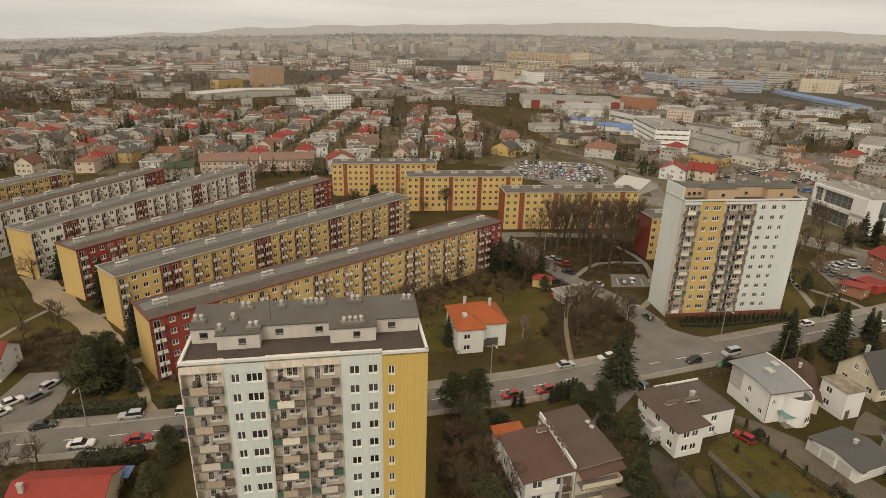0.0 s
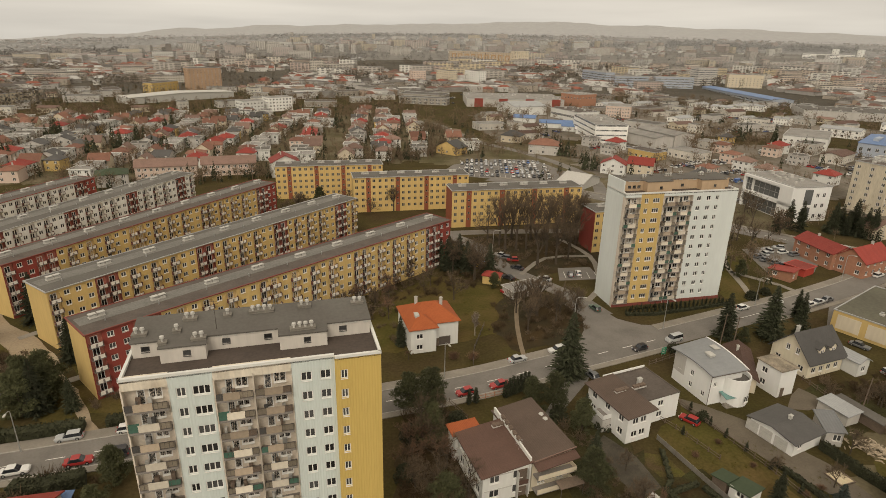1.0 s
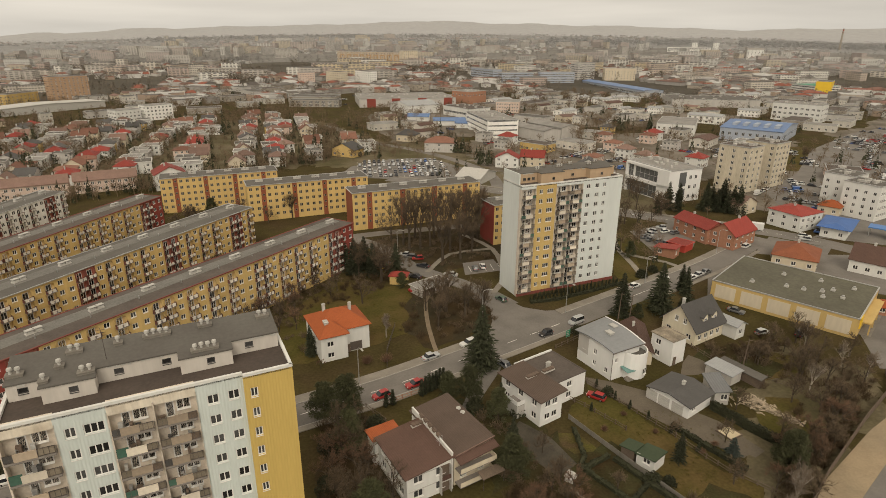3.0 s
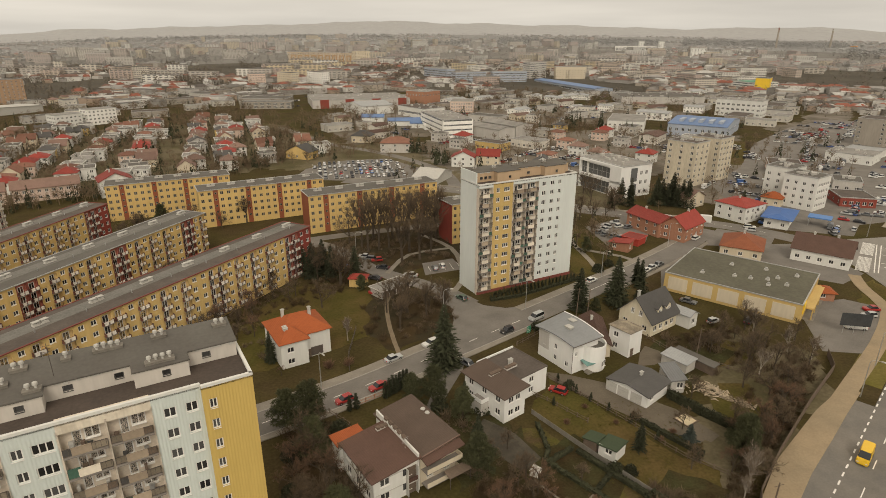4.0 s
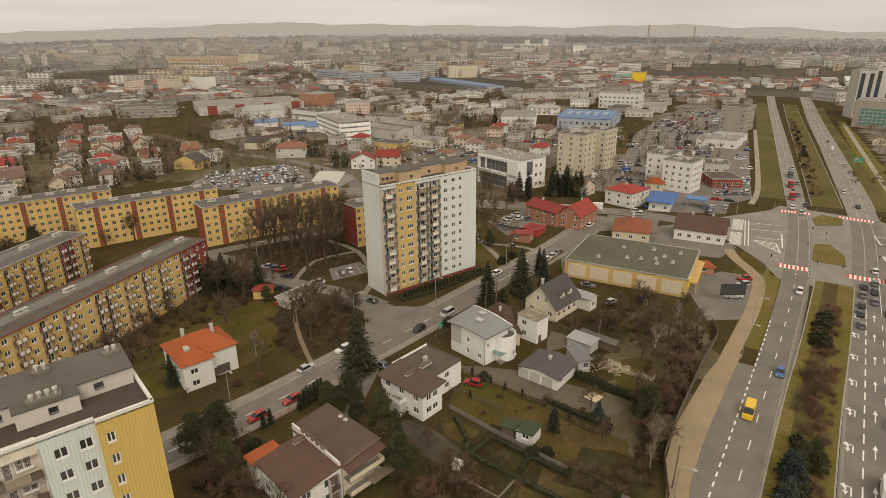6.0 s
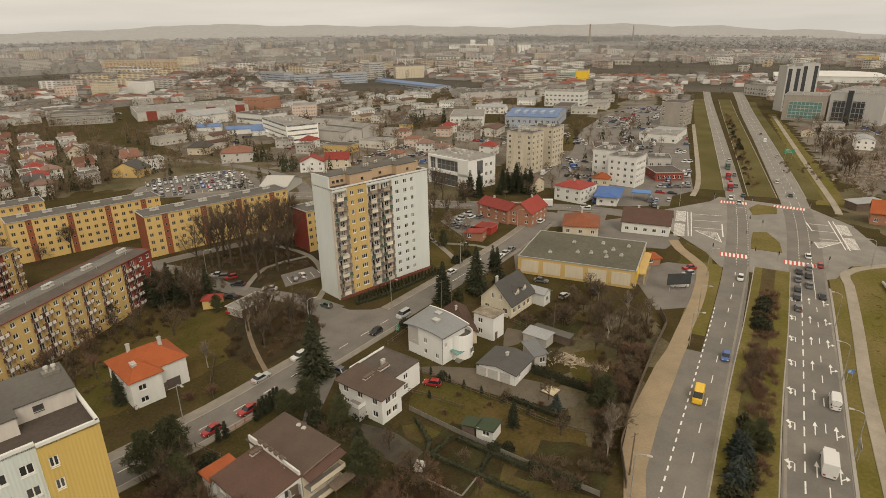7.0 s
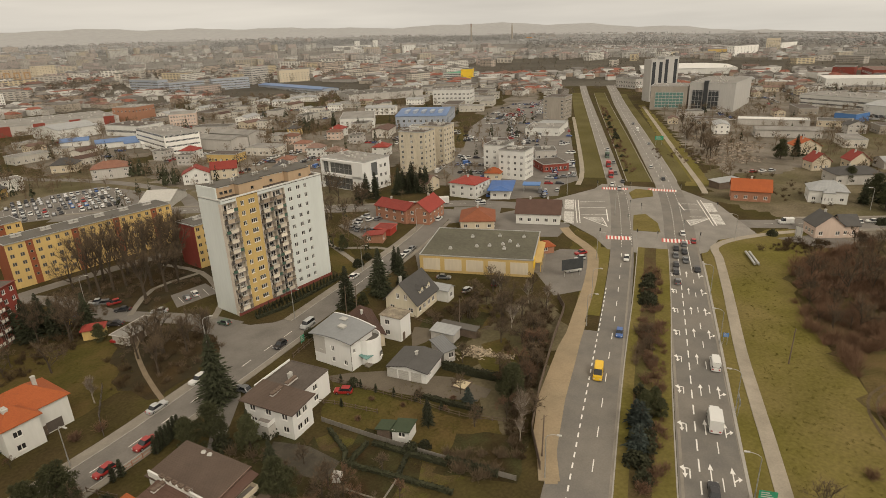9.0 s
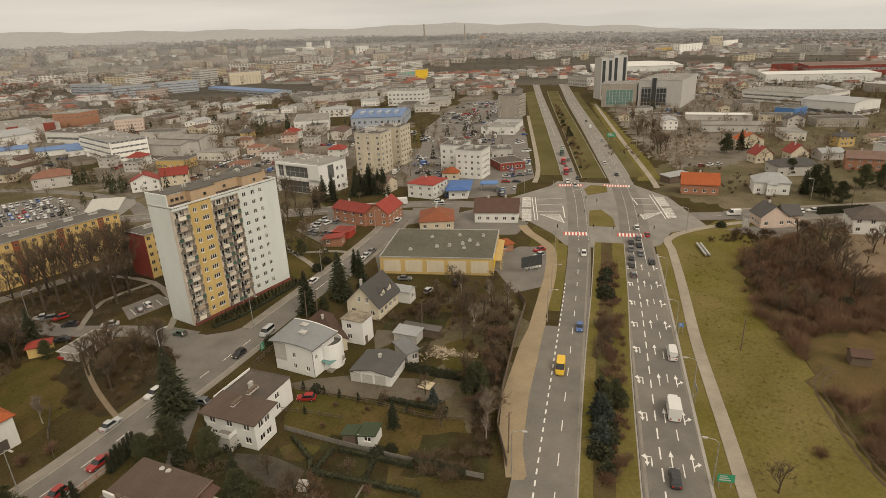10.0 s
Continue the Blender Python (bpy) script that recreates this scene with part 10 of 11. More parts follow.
fence([(3.0, 103.0), (6.2, 97.4), (1.6, 92.0)], 1.2, M_WOOD, "garden fence with a gate", 2.0, 2)
fence([(8.6, 103.6), (14.6, 105.6)], 1.2, M_BRICK, "brown street fence with brick posts", 2.0, 2)
fence([(50.0, 115.6), (57.0, 118.8), (66.0, 123.0)], 1.3, M_WOOD, "street fence before the white house", 2.2, 2)
fence([(9.6, 117.4), (10.6, 124.0), (14.6, 136.0)], 1.2, M_RAIL, "thin wire garden fence on posts", 2.4, 2)
fence([(225, 34), (238, 20), (250, 6)], 2.0, M_CONC, "grey concrete boundary wall", 2.6, 1, True)

# refuse containers by the block's end
for x, y, c in ((17.8, 176.8, "yellow"), (18.9, 177.8, "green"), (20.0, 178.8, "blue")):
    T = thing("refuse_container", x, y, 40, c + " refuse container with a rounded lid", "container", "refuse containers")
    q = Mesher()
    q.prism([(-0.45, -0.4), (0.45, -0.4), (0.5, 0.4), (-0.5, 0.4)], 0.08, 1.15)
    q.ob("body", M_LINE[c], T)
    q = Mesher()
    q.slab([(-0.55, -0.5, 1.2), (0.55, -0.5, 1.2), (0.55, 0.5, 1.32), (-0.55, 0.5, 1.32)], 0.12)
    q.ob("lid", M_LINE[c], T)
# rubble and spoil on the cleared lot
rgr = random.Random(12)
q = Mesher()
for k in range(420):
    x, y = rgr.choice(((330, 118), (346, 126), (360, 140), (322, 128), (384, 156), (372, 128)))
    x, y, s = x + rgr.gauss(0, 6), y + rgr.gauss(0, 5), rgr.uniform(0.3, 1.5)
    m = pose(x, y, 0.02, 0, 0, rgr.uniform(0, 180))
    top = [m @ Vector((a * s * rgr.uniform(0.3, 0.8), b * s * rgr.uniform(0.3, 0.8), s * rgr.uniform(0.3, 0.6))) for a, b in ((-1, -1), (1, -1), (1, 1), (-1, 1))]
    low = [m @ Vector((a * s, b * s, 0)) for a, b in ((-1, -1), (1, -1), (1, 1), (-1, 1))]
    q.face(top)
    for j in range(4):
        q.face([low[j], low[(j + 1) % 4], top[(j + 1) % 4], top[j]])
tagged(q.ob("rubble", mat("broken_concrete_and_earth", (0.2, 0.165, 0.13), 0.95, 0.25, 0.5, island=0.5)), "heaps of rubble and earth on the cleared lot", "rubble", kind="stuff")
# the culvert pipes in the meadow
T = thing("culvert_pipes", 184.4, 62.4, -147, "two pale pipes over a ditch in the meadow", "pipes")
for k in (0, 1.1):
    q = Mesher()
    q.tube((0, k, 0.7), (11, k, 0.7), 0.38, 0.38, 10, 0, True)
    q.ob("pipe", M_METAL, T)
T = thing("bus_shelter", 150.0, 190.0, -50, "small grey bus shelter", "shelter")
q = Mesher()
q.box(0, 0, 2.3, 4, 1.6, 2.45, 0, True)
q.ob("roof", M_METAL, T)
q = Mesher()
q.box(0, 1.5, 0, 4, 1.56, 2.3, 0, True)
q.ob("back_panel", M_BLUE_GLASS, T)

# ---- the town beyond ----
rgt = random.Random(2024)
ROADS = [(p, 11) for line in (DUAL_L, DUAL_R, CROSS, PARK_ROAD) for p in line]


def free(x, y, r):
    return all((x - a) ** 2 + (y - b) ** 2 > (r + c) ** 2 for a, b, c in TAKEN) and all((x - p[0]) ** 2 + (y - p[1]) ** 2 > (r + w) ** 2 for p, w in ROADS)


SPECS = (
    (10, 9, 5.6, M_WHITE_WALL, M_TILE_RUST, "hip", 2.6, "x", "white two-storey house with a rust tile roof"),
    (9, 10, 5.6, M_CREAM_WALL, M_TILE_DULL, "gable", 3.2, "y", "cream house with a rust gabled roof"),
    (11, 9, 5.8, M_GREY_WALL, M_BITUMEN_PALE, "flat", 0.3, "x", "grey cubic house with a pale felt roof"),
    (10, 9, 5.8, M_PINK_WALL, M_TILE_DULL, "hip", 1.8, "x", "salmon house with a dull rust hipped roof"),
    (10, 10, 5.6, M_WHITE_WALL, M_TILE_RED, "hip", 2.8, "x", "white house with a red hipped roof"),
    (9, 9, 6.0, M_GREY_WALL, M_BITUMEN_GREY, "flat", 0.3, "x", "grey cubic house with a grey flat roof"),
    (11, 9, 6.2, M_WHITE_WALL, M_BITUMEN_GREY, "flat", 0.3, "x", "white cubic house with a grey flat roof"),
    (10, 9, 4.6, M_CREAM_WALL, M_TILE_RUST, "gable", 3.4, "x", "cream house with a steep rust roof"),
    (9, 8, 5.6, M_OCHRE_WALL, M_SLATE, "hip", 2.4, "x", "yellow house with a grey roof"),
    (11, 10, 6.0, M_WHITE_WALL, M_BITUMEN_PALE, "flat", 0.3, "x", "white cubic house with a pale flat roof"),
    (10, 9, 5.8, M_WHITE_WALL, M_BITUMEN_PALE, "flat", 0.3, "x", "white house with a pale flat felt roof"),
    (11, 9, 5.6, M_GREY_WALL, M_SLATE, "gable", 2.6, "y", "grey house with a dark slate roof"),
)


def set_house(x, y, rot, pick=None):
    i = rgt.randrange(len(SPECS)) if pick is None else pick
    L, D = SPECS[i][0], SPECS[i][1]
    m = pose(x, y, 0, 0, 0, rot) @ Matrix.Translation((-L / 2, -D / 2, 0))
    if i not in MADE:
        s = SPECS[i]
        p = m.translation
        q = m @ Vector((L, 0, 0))
        T, _ = villa("house", (p.x, p.y), (q.x, q.y), D, s[2], s[3], s[4], s[8], s[5], s[6], s[7], cols=(3, 2, 0, 2), rows=2 if s[2] > 4.8 else 1, chim=((0.35, 0.55),), over=0.45, group="houses of the estate")
        flush_joined()
        MADE[i] = T
    else:
        copy_thing(MADE[i], m)
        TAKEN.append((x, y, 5.6))


MADE = {}
# named ones first
villa("house", (-137.0, 294.0), (-109.4, 301.0), 9.5, 6.2, M_PINK_WALL, M_TILE_RUST, "long terrace of pink row houses with rust roofs", "gable", 3.0, "x", cols=(10, 2, 0, 2), chim=((0.2, 0.5), (0.5, 0.5), (0.8, 0.5)))
villa("house", (-107.4, 301.9), (-81.8, 307.8), 9.5, 6.2, M_PINK_WALL, M_TILE_RUST, "terrace of pink row houses with roof windows", "gable", 3.0, "x", cols=(9, 2, 0, 2), chim=((0.3, 0.5), (0.7, 0.5)))
villa("house", (-72.0, 299.8), (-58.8, 303.9), 12, 7.6, M_WHITE_WALL, M_TILE_RED, "large white house with a red gabled roof", "gable", 3.4, "y", cols=(3, 3, 0, 2))
villa("house", (15.9, 370.0), (28.3, 359.8), 11, 4.6, M_YELLOW_WALL, M_SLATE, "yellow farmhouse with a grey gabled roof", "gable", 3.6, "y", cols=(3, 3, 0, 3), rows=1)
villa("house", (-147.5, 277.1), (-135.2, 282.5), 12, 5.6, M_GREY_WALL, M_GREEN_ROOF, "teal-roofed house behind the white block", "hip", 2.2, cols=(3, 3, 0, 3))
villa("house", (104.0, 315.1), (115.7, 309.2), 10, 5.6, M_WHITE_WALL, M_TILE_RED, "white house with a bright red roof", "gable", 3.2, "y", cols=(3, 3, 0, 2))
villa("house", (119.2, 315.0), (130.8, 308.4), 10, 5.6, M_CREAM_WALL, M_TILE_RED, "cream house with a dark red roof", "gable", 3.2, "x", cols=(3, 3, 0, 2))
villa("house", (74.9, 370.1), (92.7, 362.9), 14, 6.0, M_GREY_WALL, M_TILE_DULL, "grey house with a dull orange hipped roof", "hip", 3.4, cols=(3, 3, 0, 3))
villa("house", (64.3, 414.0), (75.7, 406.8), 11, 4.6, M_CREAM_WALL, M_SLATE, "cream house with a grey pyramid roof", "hip", 3.6, cols=(3, 2, 0, 2), rows=1)
villa("house", (142.8, 290.5), (152.6, 284.8), 9, 4.6, M_WHITE_WALL, M_SLATE, "white house with a grey gabled roof", "gable", 3.4, "y", cols=(2, 2, 0, 2), rows=1)
villa("house", (357.1, 98.0), (365.6, 87.3), 10, 4.6, M_CREAM_WALL, M_TILE_ORANGE, "cream house with an orange roof", "gable", 3.6, "y", cols=(3, 2, 0, 2), rows=1)
villa("house", (319.8, 79.8), (326.1, 73.3), 8, 4.6, M_CREAM_WALL, M_TILE_RED, "house with a red roof and dormer", "gable", 3.8, "y", cols=(3, 2, 0, 2), rows=1)
villa("house", (333.1, 66.6), (339.2, 59.8), 8, 4.6, M_CREAM_WALL, M_TILE_RED, "cream twin house with a red roof", "gable", 3.8, "y", cols=(3, 2, 0, 2), rows=1)
villa("house", (296.1, 64.0), (309.2, 48.4), 12, 4.6, M_GREY_WALL, M_SLATE, "grey house with a low dark roof", "hip", 2.8, cols=(4, 2, 0, 2), rows=1)
villa("house", (327.0, 42.0), (330.3, 27.5), 12, 5.6, M_BRICK, M_TILE_RUST, "brick house with a faded orange roof", "gable", 2.6, "x", cols=(4, 2, 0, 2))
villa("house", (342.2, 54.4), (349.8, 45.8), 9, 3.8, M_GREY_WALL, M_SHEET, "low house with a pale sheet roof", "gable", 1.8, "x", cols=(2, 1, 0, 1), rows=1)
villa("barn", (258, 100), (268, 94), 7, 3.0, M_WOOD, M_SHEET, "open timber barn with a sheet roof", "shed", 0.6, cols=(0, 0, 0, 0), chim=(), category="barn")
flush_joined()

ESTATE = [(-340, 340), (-300, 288), (-227, 275), (-162, 284), (-150, 300), (-86, 328), (2, 348), (50, 385), (40, 470), (-20, 556), (-140, 535), (-262, 505), (-362, 440)]
# rows of plots along the lanes, uneven in depth and setting
for a in range(-31, 24):
    y = 276.0 + rgt.uniform(0, 8)
    while y < 560:
        x = -34 + a * 12.6 + (2.8 if a % 2 else -2.8) - 0.02 * (y - 344) + rgt.uniform(-2.4, 2.4)
        if inside(ESTATE, x, y) and rgt.random() < 0.92 and a % 5 != 4 and free(x, y, 3.6):
            set_house(x, y, rgt.choice((5, 5, -85, 95)) + rgt.uniform(-7, 7))
        y += rgt.uniform(10.0, 14.0)
for line in ([(-34, 322), (-37, 460)], [(-97, 336), (-100, 500)], [(-160, 322), (-164, 500)], [(-223, 310), (-227, 490)]):
    q = Mesher()
    strip(q, line, -2.6, 2.6, 0.05, 0, 0.05)
    tagged(q.ob("lane", M_ASPHALT_OLD), "narrow grey asphalt lane between houses", "road", kind="structure")


# low sheds, workshops and blocks that fill the trading district
FILL = {}
M_WORN_WHITE = mat("worn_off_white_render", (0.5, 0.475, 0.425), 0.9, 0.16, 0.15, 8.0, streak=True, rand=0.2)
FSPECS = (
    (22, 14, 5.0, M_WORN_WHITE, M_BITUMEN_PALE, "flat", "white workshop with a pale flat roof"),
    (30, 16, 6.0, M_GREY_WALL, M_BITUMEN_GREY, "flat", "grey workshop with a flat roof"),
    (18, 12, 4.5, M_CREAM_WALL, M_TILE_RUST, "gable", "cream shed with a rust roof"),
    (26, 14, 6.4, M_PALE_BLOCK, M_SHEET, "gable", "pale shed with a metal roof"),
    (16, 12, 7.5, M_WORN_WHITE, M_BITUMEN_GREY, "flat", "white two-storey office block"),
    (34, 18, 5.5, M_CONC, M_BITUMEN, "flat", "brown-grey store with a dark roof"),
    (20, 12, 5.0, M_OCHRE_WALL, M_BITUMEN, "flat", "ochre workshop with a dark roof"),
    (24, 12, 5.2, M_WORN_WHITE, M_TILE_BROWN, "gable", "white shed with a brown roof"),
    (24, 13, 5.0, M_WORN_WHITE, M_CLOTH, "gable", "white tent-like storage shed"),
)


def fill(x, y, rot, i):
    L, D, H, wall, roof, kind, label = FSPECS[i]
    z = terrain(x, y)
    m = pose(x, y, z, 0, 0, rot) @ Matrix.Translation((-L / 2, -D / 2, 0))
    if i not in FILL:
        p, q = m.translation, m @ Vector((L, 0, 0))
        T, _ = hall("workshop", (p.x, p.y), (q.x, q.y), D, H, wall, roof, label, int(L / 4), max(1, int(H / 3.2)), side=int(D / 4), kind=kind, rise=1.6, category="workshop", base=z)
        tagged(T, group="workshops of the trading district")
        flush_joined()
        FILL[i] = T
    else:
        k = random.Random(int(x * 3 + y)).uniform(0.5, 1.15)
        copy_thing(FILL[i], m @ Matrix.Diagonal((k, k * 0.95, 0.7 + 0.3 * k, 1)))
        TAKEN.append((x, y, L * 0.5 * k))


def scatter(poly, n, seed, picks, rots, r=12, homes=0.0):
    rg = random.Random(seed)
    xs, ys = [p[0] for p in poly], [p[1] for p in poly]
    made = tries = 0
    while made < n and tries < 6000:
        tries += 1
        x, y = rg.uniform(min(xs), max(xs)), rg.uniform(min(ys), max(ys))
        if inside(poly, x, y) and free(x, y, r):
            if rg.random() < homes:
                set_house(x, y, rg.choice(rots) + rg.uniform(-4, 4))
            else:
                fill(x, y, rg.choice(rots) + rg.uniform(-4, 4), rg.choice(picks))
            made += 1


scatter([(112, 300), (200, 275), (262, 290), (330, 345), (300, 400), (200, 420), (110, 400)], 22, 1, (0, 2, 3, 4, 6, 7, 1, 5), (-55, 35, -60), 9, 0.5)
scatter([(60, 400), (110, 420), (200, 460), (300, 440), (420, 470), (560, 600), (330, 760), (180, 700), (60, 560)], 66, 2, (0, 1, 2, 3, 4, 5, 7), (-55, 35, 20), 12)
scatter([(400, 380), (470, 400), (590, 520), (580, 600), (440, 520)], 20, 3, (0, 1, 4, 5), (-55, 35), 13)
scatter([(320, 120), (420, 200), (520, 260), (560, 200), (640, 260), (760, 330), (790, 150), (520, 40), (380, 90)], 26, 4, (0, 1, 3, 5, 2), (-60, 30), 14, 0.15)
scatter([(280, 10), (360, 40), (420, 80), (420, -20), (330, -40)], 14, 5, (2,), (-50, 40), 9, 0.9)
scatter([(-460, 440), (-230, 560), (-60, 600), (60, 720), (40, 860), (-250, 820), (-480, 640)], 40, 6, (0, 1, 2, 4, 5), (30, -60, 10), 15)


# ---- parked cars in the yards of the trading district, far too many to count ----
def small_car(q, m, L=4.2, W=1.72):
    """A far parked car: body, glazed cabin and roof in one skin."""
    i = len(q.v)
    h, w = L / 2, W / 2
    rings = [[(-h, -w, 0.25), (h, -w, 0.25), (h, w, 0.25), (-h, w, 0.25)], [(-h, -w, 0.82), (h - 0.1, -w, 0.76), (h - 0.1, w, 0.76), (-h, w, 0.82)],
             [(-h + 0.15, -w * 0.94, 0.88), (h - 1.1, -w * 0.94, 0.88), (h - 1.1, w * 0.94, 0.88), (-h + 0.15, w * 0.94, 0.88)], [(-h + 0.6, -w * 0.78, 1.42), (h - 1.9, -w * 0.78, 1.42), (h - 1.9, w * 0.78, 1.42), (-h + 0.6, w * 0.78, 1.42)]]
    for r in rings:
        q.v.extend([tuple(m @ Vector(p)) for p in r])
    for k in range(3):
        for j in range(4):
            a, b = i + 4 * k + j, i + 4 * k + (j + 1) % 4
            q.f.append((a, b, b + 4, a + 4))
            q.m.append(1 if k == 2 else 0)
    q.f.append(tuple(i + 12 + j for j in range(4)))
    q.m.append(0)


def car_rows():
    rg = random.Random(303)
    q = Mesher()
    paint = palette("parked_car_paints", [(0.6, 0.6, 0.58), (0.38, 0.39, 0.39), (0.03, 0.03, 0.034), (0.13, 0.135, 0.14), (0.62, 0.62, 0.6), (0.3, 0.02, 0.02), (0.05, 0.05, 0.055), (0.42, 0.43, 0.43), (0.06, 0.1, 0.26)], 0.3)
    for poly, n in (([(112, 268), (205, 262), (300, 300), (350, 352), (300, 402), (200, 420), (108, 400)], 44), ([(60, 402), (200, 450), (300, 436), (420, 470), (560, 600), (330, 760), (180, 700), (60, 560)], 70), ([(206, 160), (236, 159), (330, 226), (520, 362), (500, 400), (420, 372), (330, 320), (214, 232), (196, 200)], 60), ([(520, 250), (640, 270), (760, 330), (790, 180), (600, 90), (520, 110)], 40), ([(420, 120), (520, 260), (520, 180), (440, 110)], 16), ([(-20, 640), (60, 620), (180, 700), (60, 760)], 18)):
        for k in range(n):
            (x, y), a = spots_in(poly, 1, rg.randrange(10 ** 6))[0], rg.choice((33, 33, -57, 123))
            c, s = math.cos(radians(a)), math.sin(radians(a))
            side = rg.choice((90, 90, 60, 0))
            gap = 2.6 if side else 5.4
            for j in range(rg.randrange(4, 12)):
                px, py = x + c * gap * j, y + s * gap * j
                if rg.random() < 0.82 and inside(poly, px, py) and free(px, py, 0.5):
                    small_car(q, pose(px, py, terrain(px, py) + 0.05, 0, 0, a + side + rg.uniform(-4, 4) + 180 * (rg.random() < 0.5)))
    tagged(q.ob("parked_cars", [paint, M_CARGLASS]), "rows of parked cars in the yards of the trading district", "cars", kind="stuff")


car_rows()


# ---- far districts, woods and hills: uncountable, joined by kind ----
def az_place(az, r):
    return -6.8 + r * math.sin(radians(az)), 3.6 + r * math.cos(radians(az))




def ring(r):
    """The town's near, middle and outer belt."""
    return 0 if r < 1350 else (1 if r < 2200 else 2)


# Mixes towards a haze grey, so aerial haze sits in the base colours.
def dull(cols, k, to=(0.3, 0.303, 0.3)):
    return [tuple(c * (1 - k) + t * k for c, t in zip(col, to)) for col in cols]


WALLS = [(0.46, 0.44, 0.41), (0.36, 0.32, 0.27), (0.32, 0.305, 0.285), (0.56, 0.55, 0.52), (0.36, 0.28, 0.22), (0.26, 0.245, 0.225), (0.62, 0.61, 0.58)]
ROOFS = [(0.2, 0.1, 0.075), (0.14, 0.13, 0.118), (0.26, 0.25, 0.235), (0.15, 0.088, 0.07), (0.1, 0.088, 0.08), (0.2, 0.185, 0.17), (0.25, 0.09, 0.062), (0.42, 0.415, 0.395)]
BLOCKS = [(0.52, 0.48, 0.42), (0.46, 0.39, 0.33), (0.6, 0.585, 0.54), (0.42, 0.39, 0.35), (0.52, 0.44, 0.31), (0.43, 0.35, 0.31)]
# Belts take more haze colour outwards; the nearest takes none.
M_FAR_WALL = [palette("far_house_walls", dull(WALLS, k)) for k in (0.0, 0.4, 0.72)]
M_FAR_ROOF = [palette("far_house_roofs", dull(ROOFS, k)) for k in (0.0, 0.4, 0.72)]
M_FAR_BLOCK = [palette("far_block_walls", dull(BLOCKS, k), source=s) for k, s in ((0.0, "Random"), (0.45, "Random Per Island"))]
M_BLOCK_ROOF = mat("far_block_roof_felt", (0.15, 0.14, 0.128), 0.9, 0.2, 0.1, rand=0.4)
# Woods and conifers grow paler belt by belt: haze painted into their colours.
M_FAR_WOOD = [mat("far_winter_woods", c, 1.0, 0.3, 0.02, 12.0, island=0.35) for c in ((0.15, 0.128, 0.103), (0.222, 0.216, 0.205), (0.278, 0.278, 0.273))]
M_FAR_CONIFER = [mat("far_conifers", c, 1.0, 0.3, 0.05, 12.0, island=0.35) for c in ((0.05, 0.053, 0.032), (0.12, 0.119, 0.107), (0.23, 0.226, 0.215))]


def window_rows(m, shade):
    """Dark storeys and bays too far off to be built one by one."""
    n, l = m.node_tree.nodes, m.node_tree.links
    b = n["Principled BSDF"]
    src = b.inputs["Base Color"].links[0].from_socket
    g = n.new("ShaderNodeNewGeometry")
    s = n.new("ShaderNodeSeparateXYZ")
    l.new(g.outputs["Position"], s.inputs[0])
    add = n.new("ShaderNodeMath")
    l.new(s.outputs[0], add.inputs[0])
    l.new(s.outputs[1], add.inputs[1])
    masks = []
    for sock, period, part in ((s.outputs[2], 2.8, 0.5), (add.outputs[0], 4.2, 0.6)):
        md = n.new("ShaderNodeMath")
        md.operation = "PINGPONG"
        l.new(sock, md.inputs[0])
        md.inputs[1].default_value = period / 2
        gt = n.new("ShaderNodeMath")
        gt.operation = "GREATER_THAN"
        l.new(md.outputs[0], gt.inputs[0])
        gt.inputs[1].default_value = period / 2 * (1 - part)
        masks.append(gt)
    nz = n.new("ShaderNodeSeparateXYZ")
    l.new(g.outputs["True Normal"], nz.inputs[0])
    flat = n.new("ShaderNodeMath")
    flat.operation = "LESS_THAN"
    l.new(nz.outputs[2], flat.inputs[0])
    flat.inputs[1].default_value = 0.5
    mul = n.new("ShaderNodeMath")
    mul.operation = "MULTIPLY"
    l.new(masks[0].outputs[0], mul.inputs[0])
    l.new(masks[1].outputs[0], mul.inputs[1])
    mul2 = n.new("ShaderNodeMath")
    mul2.operation = "MULTIPLY"
    l.new(mul.outputs[0], mul2.inputs[0])
    l.new(flat.outputs[0], mul2.inputs[1])
    mx = n.new("ShaderNodeMixRGB")
    l.new(mul2.outputs[0], mx.inputs[0])
    l.new(src, mx.inputs[1])
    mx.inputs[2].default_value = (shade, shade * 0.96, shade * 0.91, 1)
    l.new(mx.outputs[0], b.inputs["Base Color"])


# The farther walls' window tone is lifted too, haze painted into the colour.
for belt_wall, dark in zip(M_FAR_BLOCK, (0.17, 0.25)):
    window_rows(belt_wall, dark)


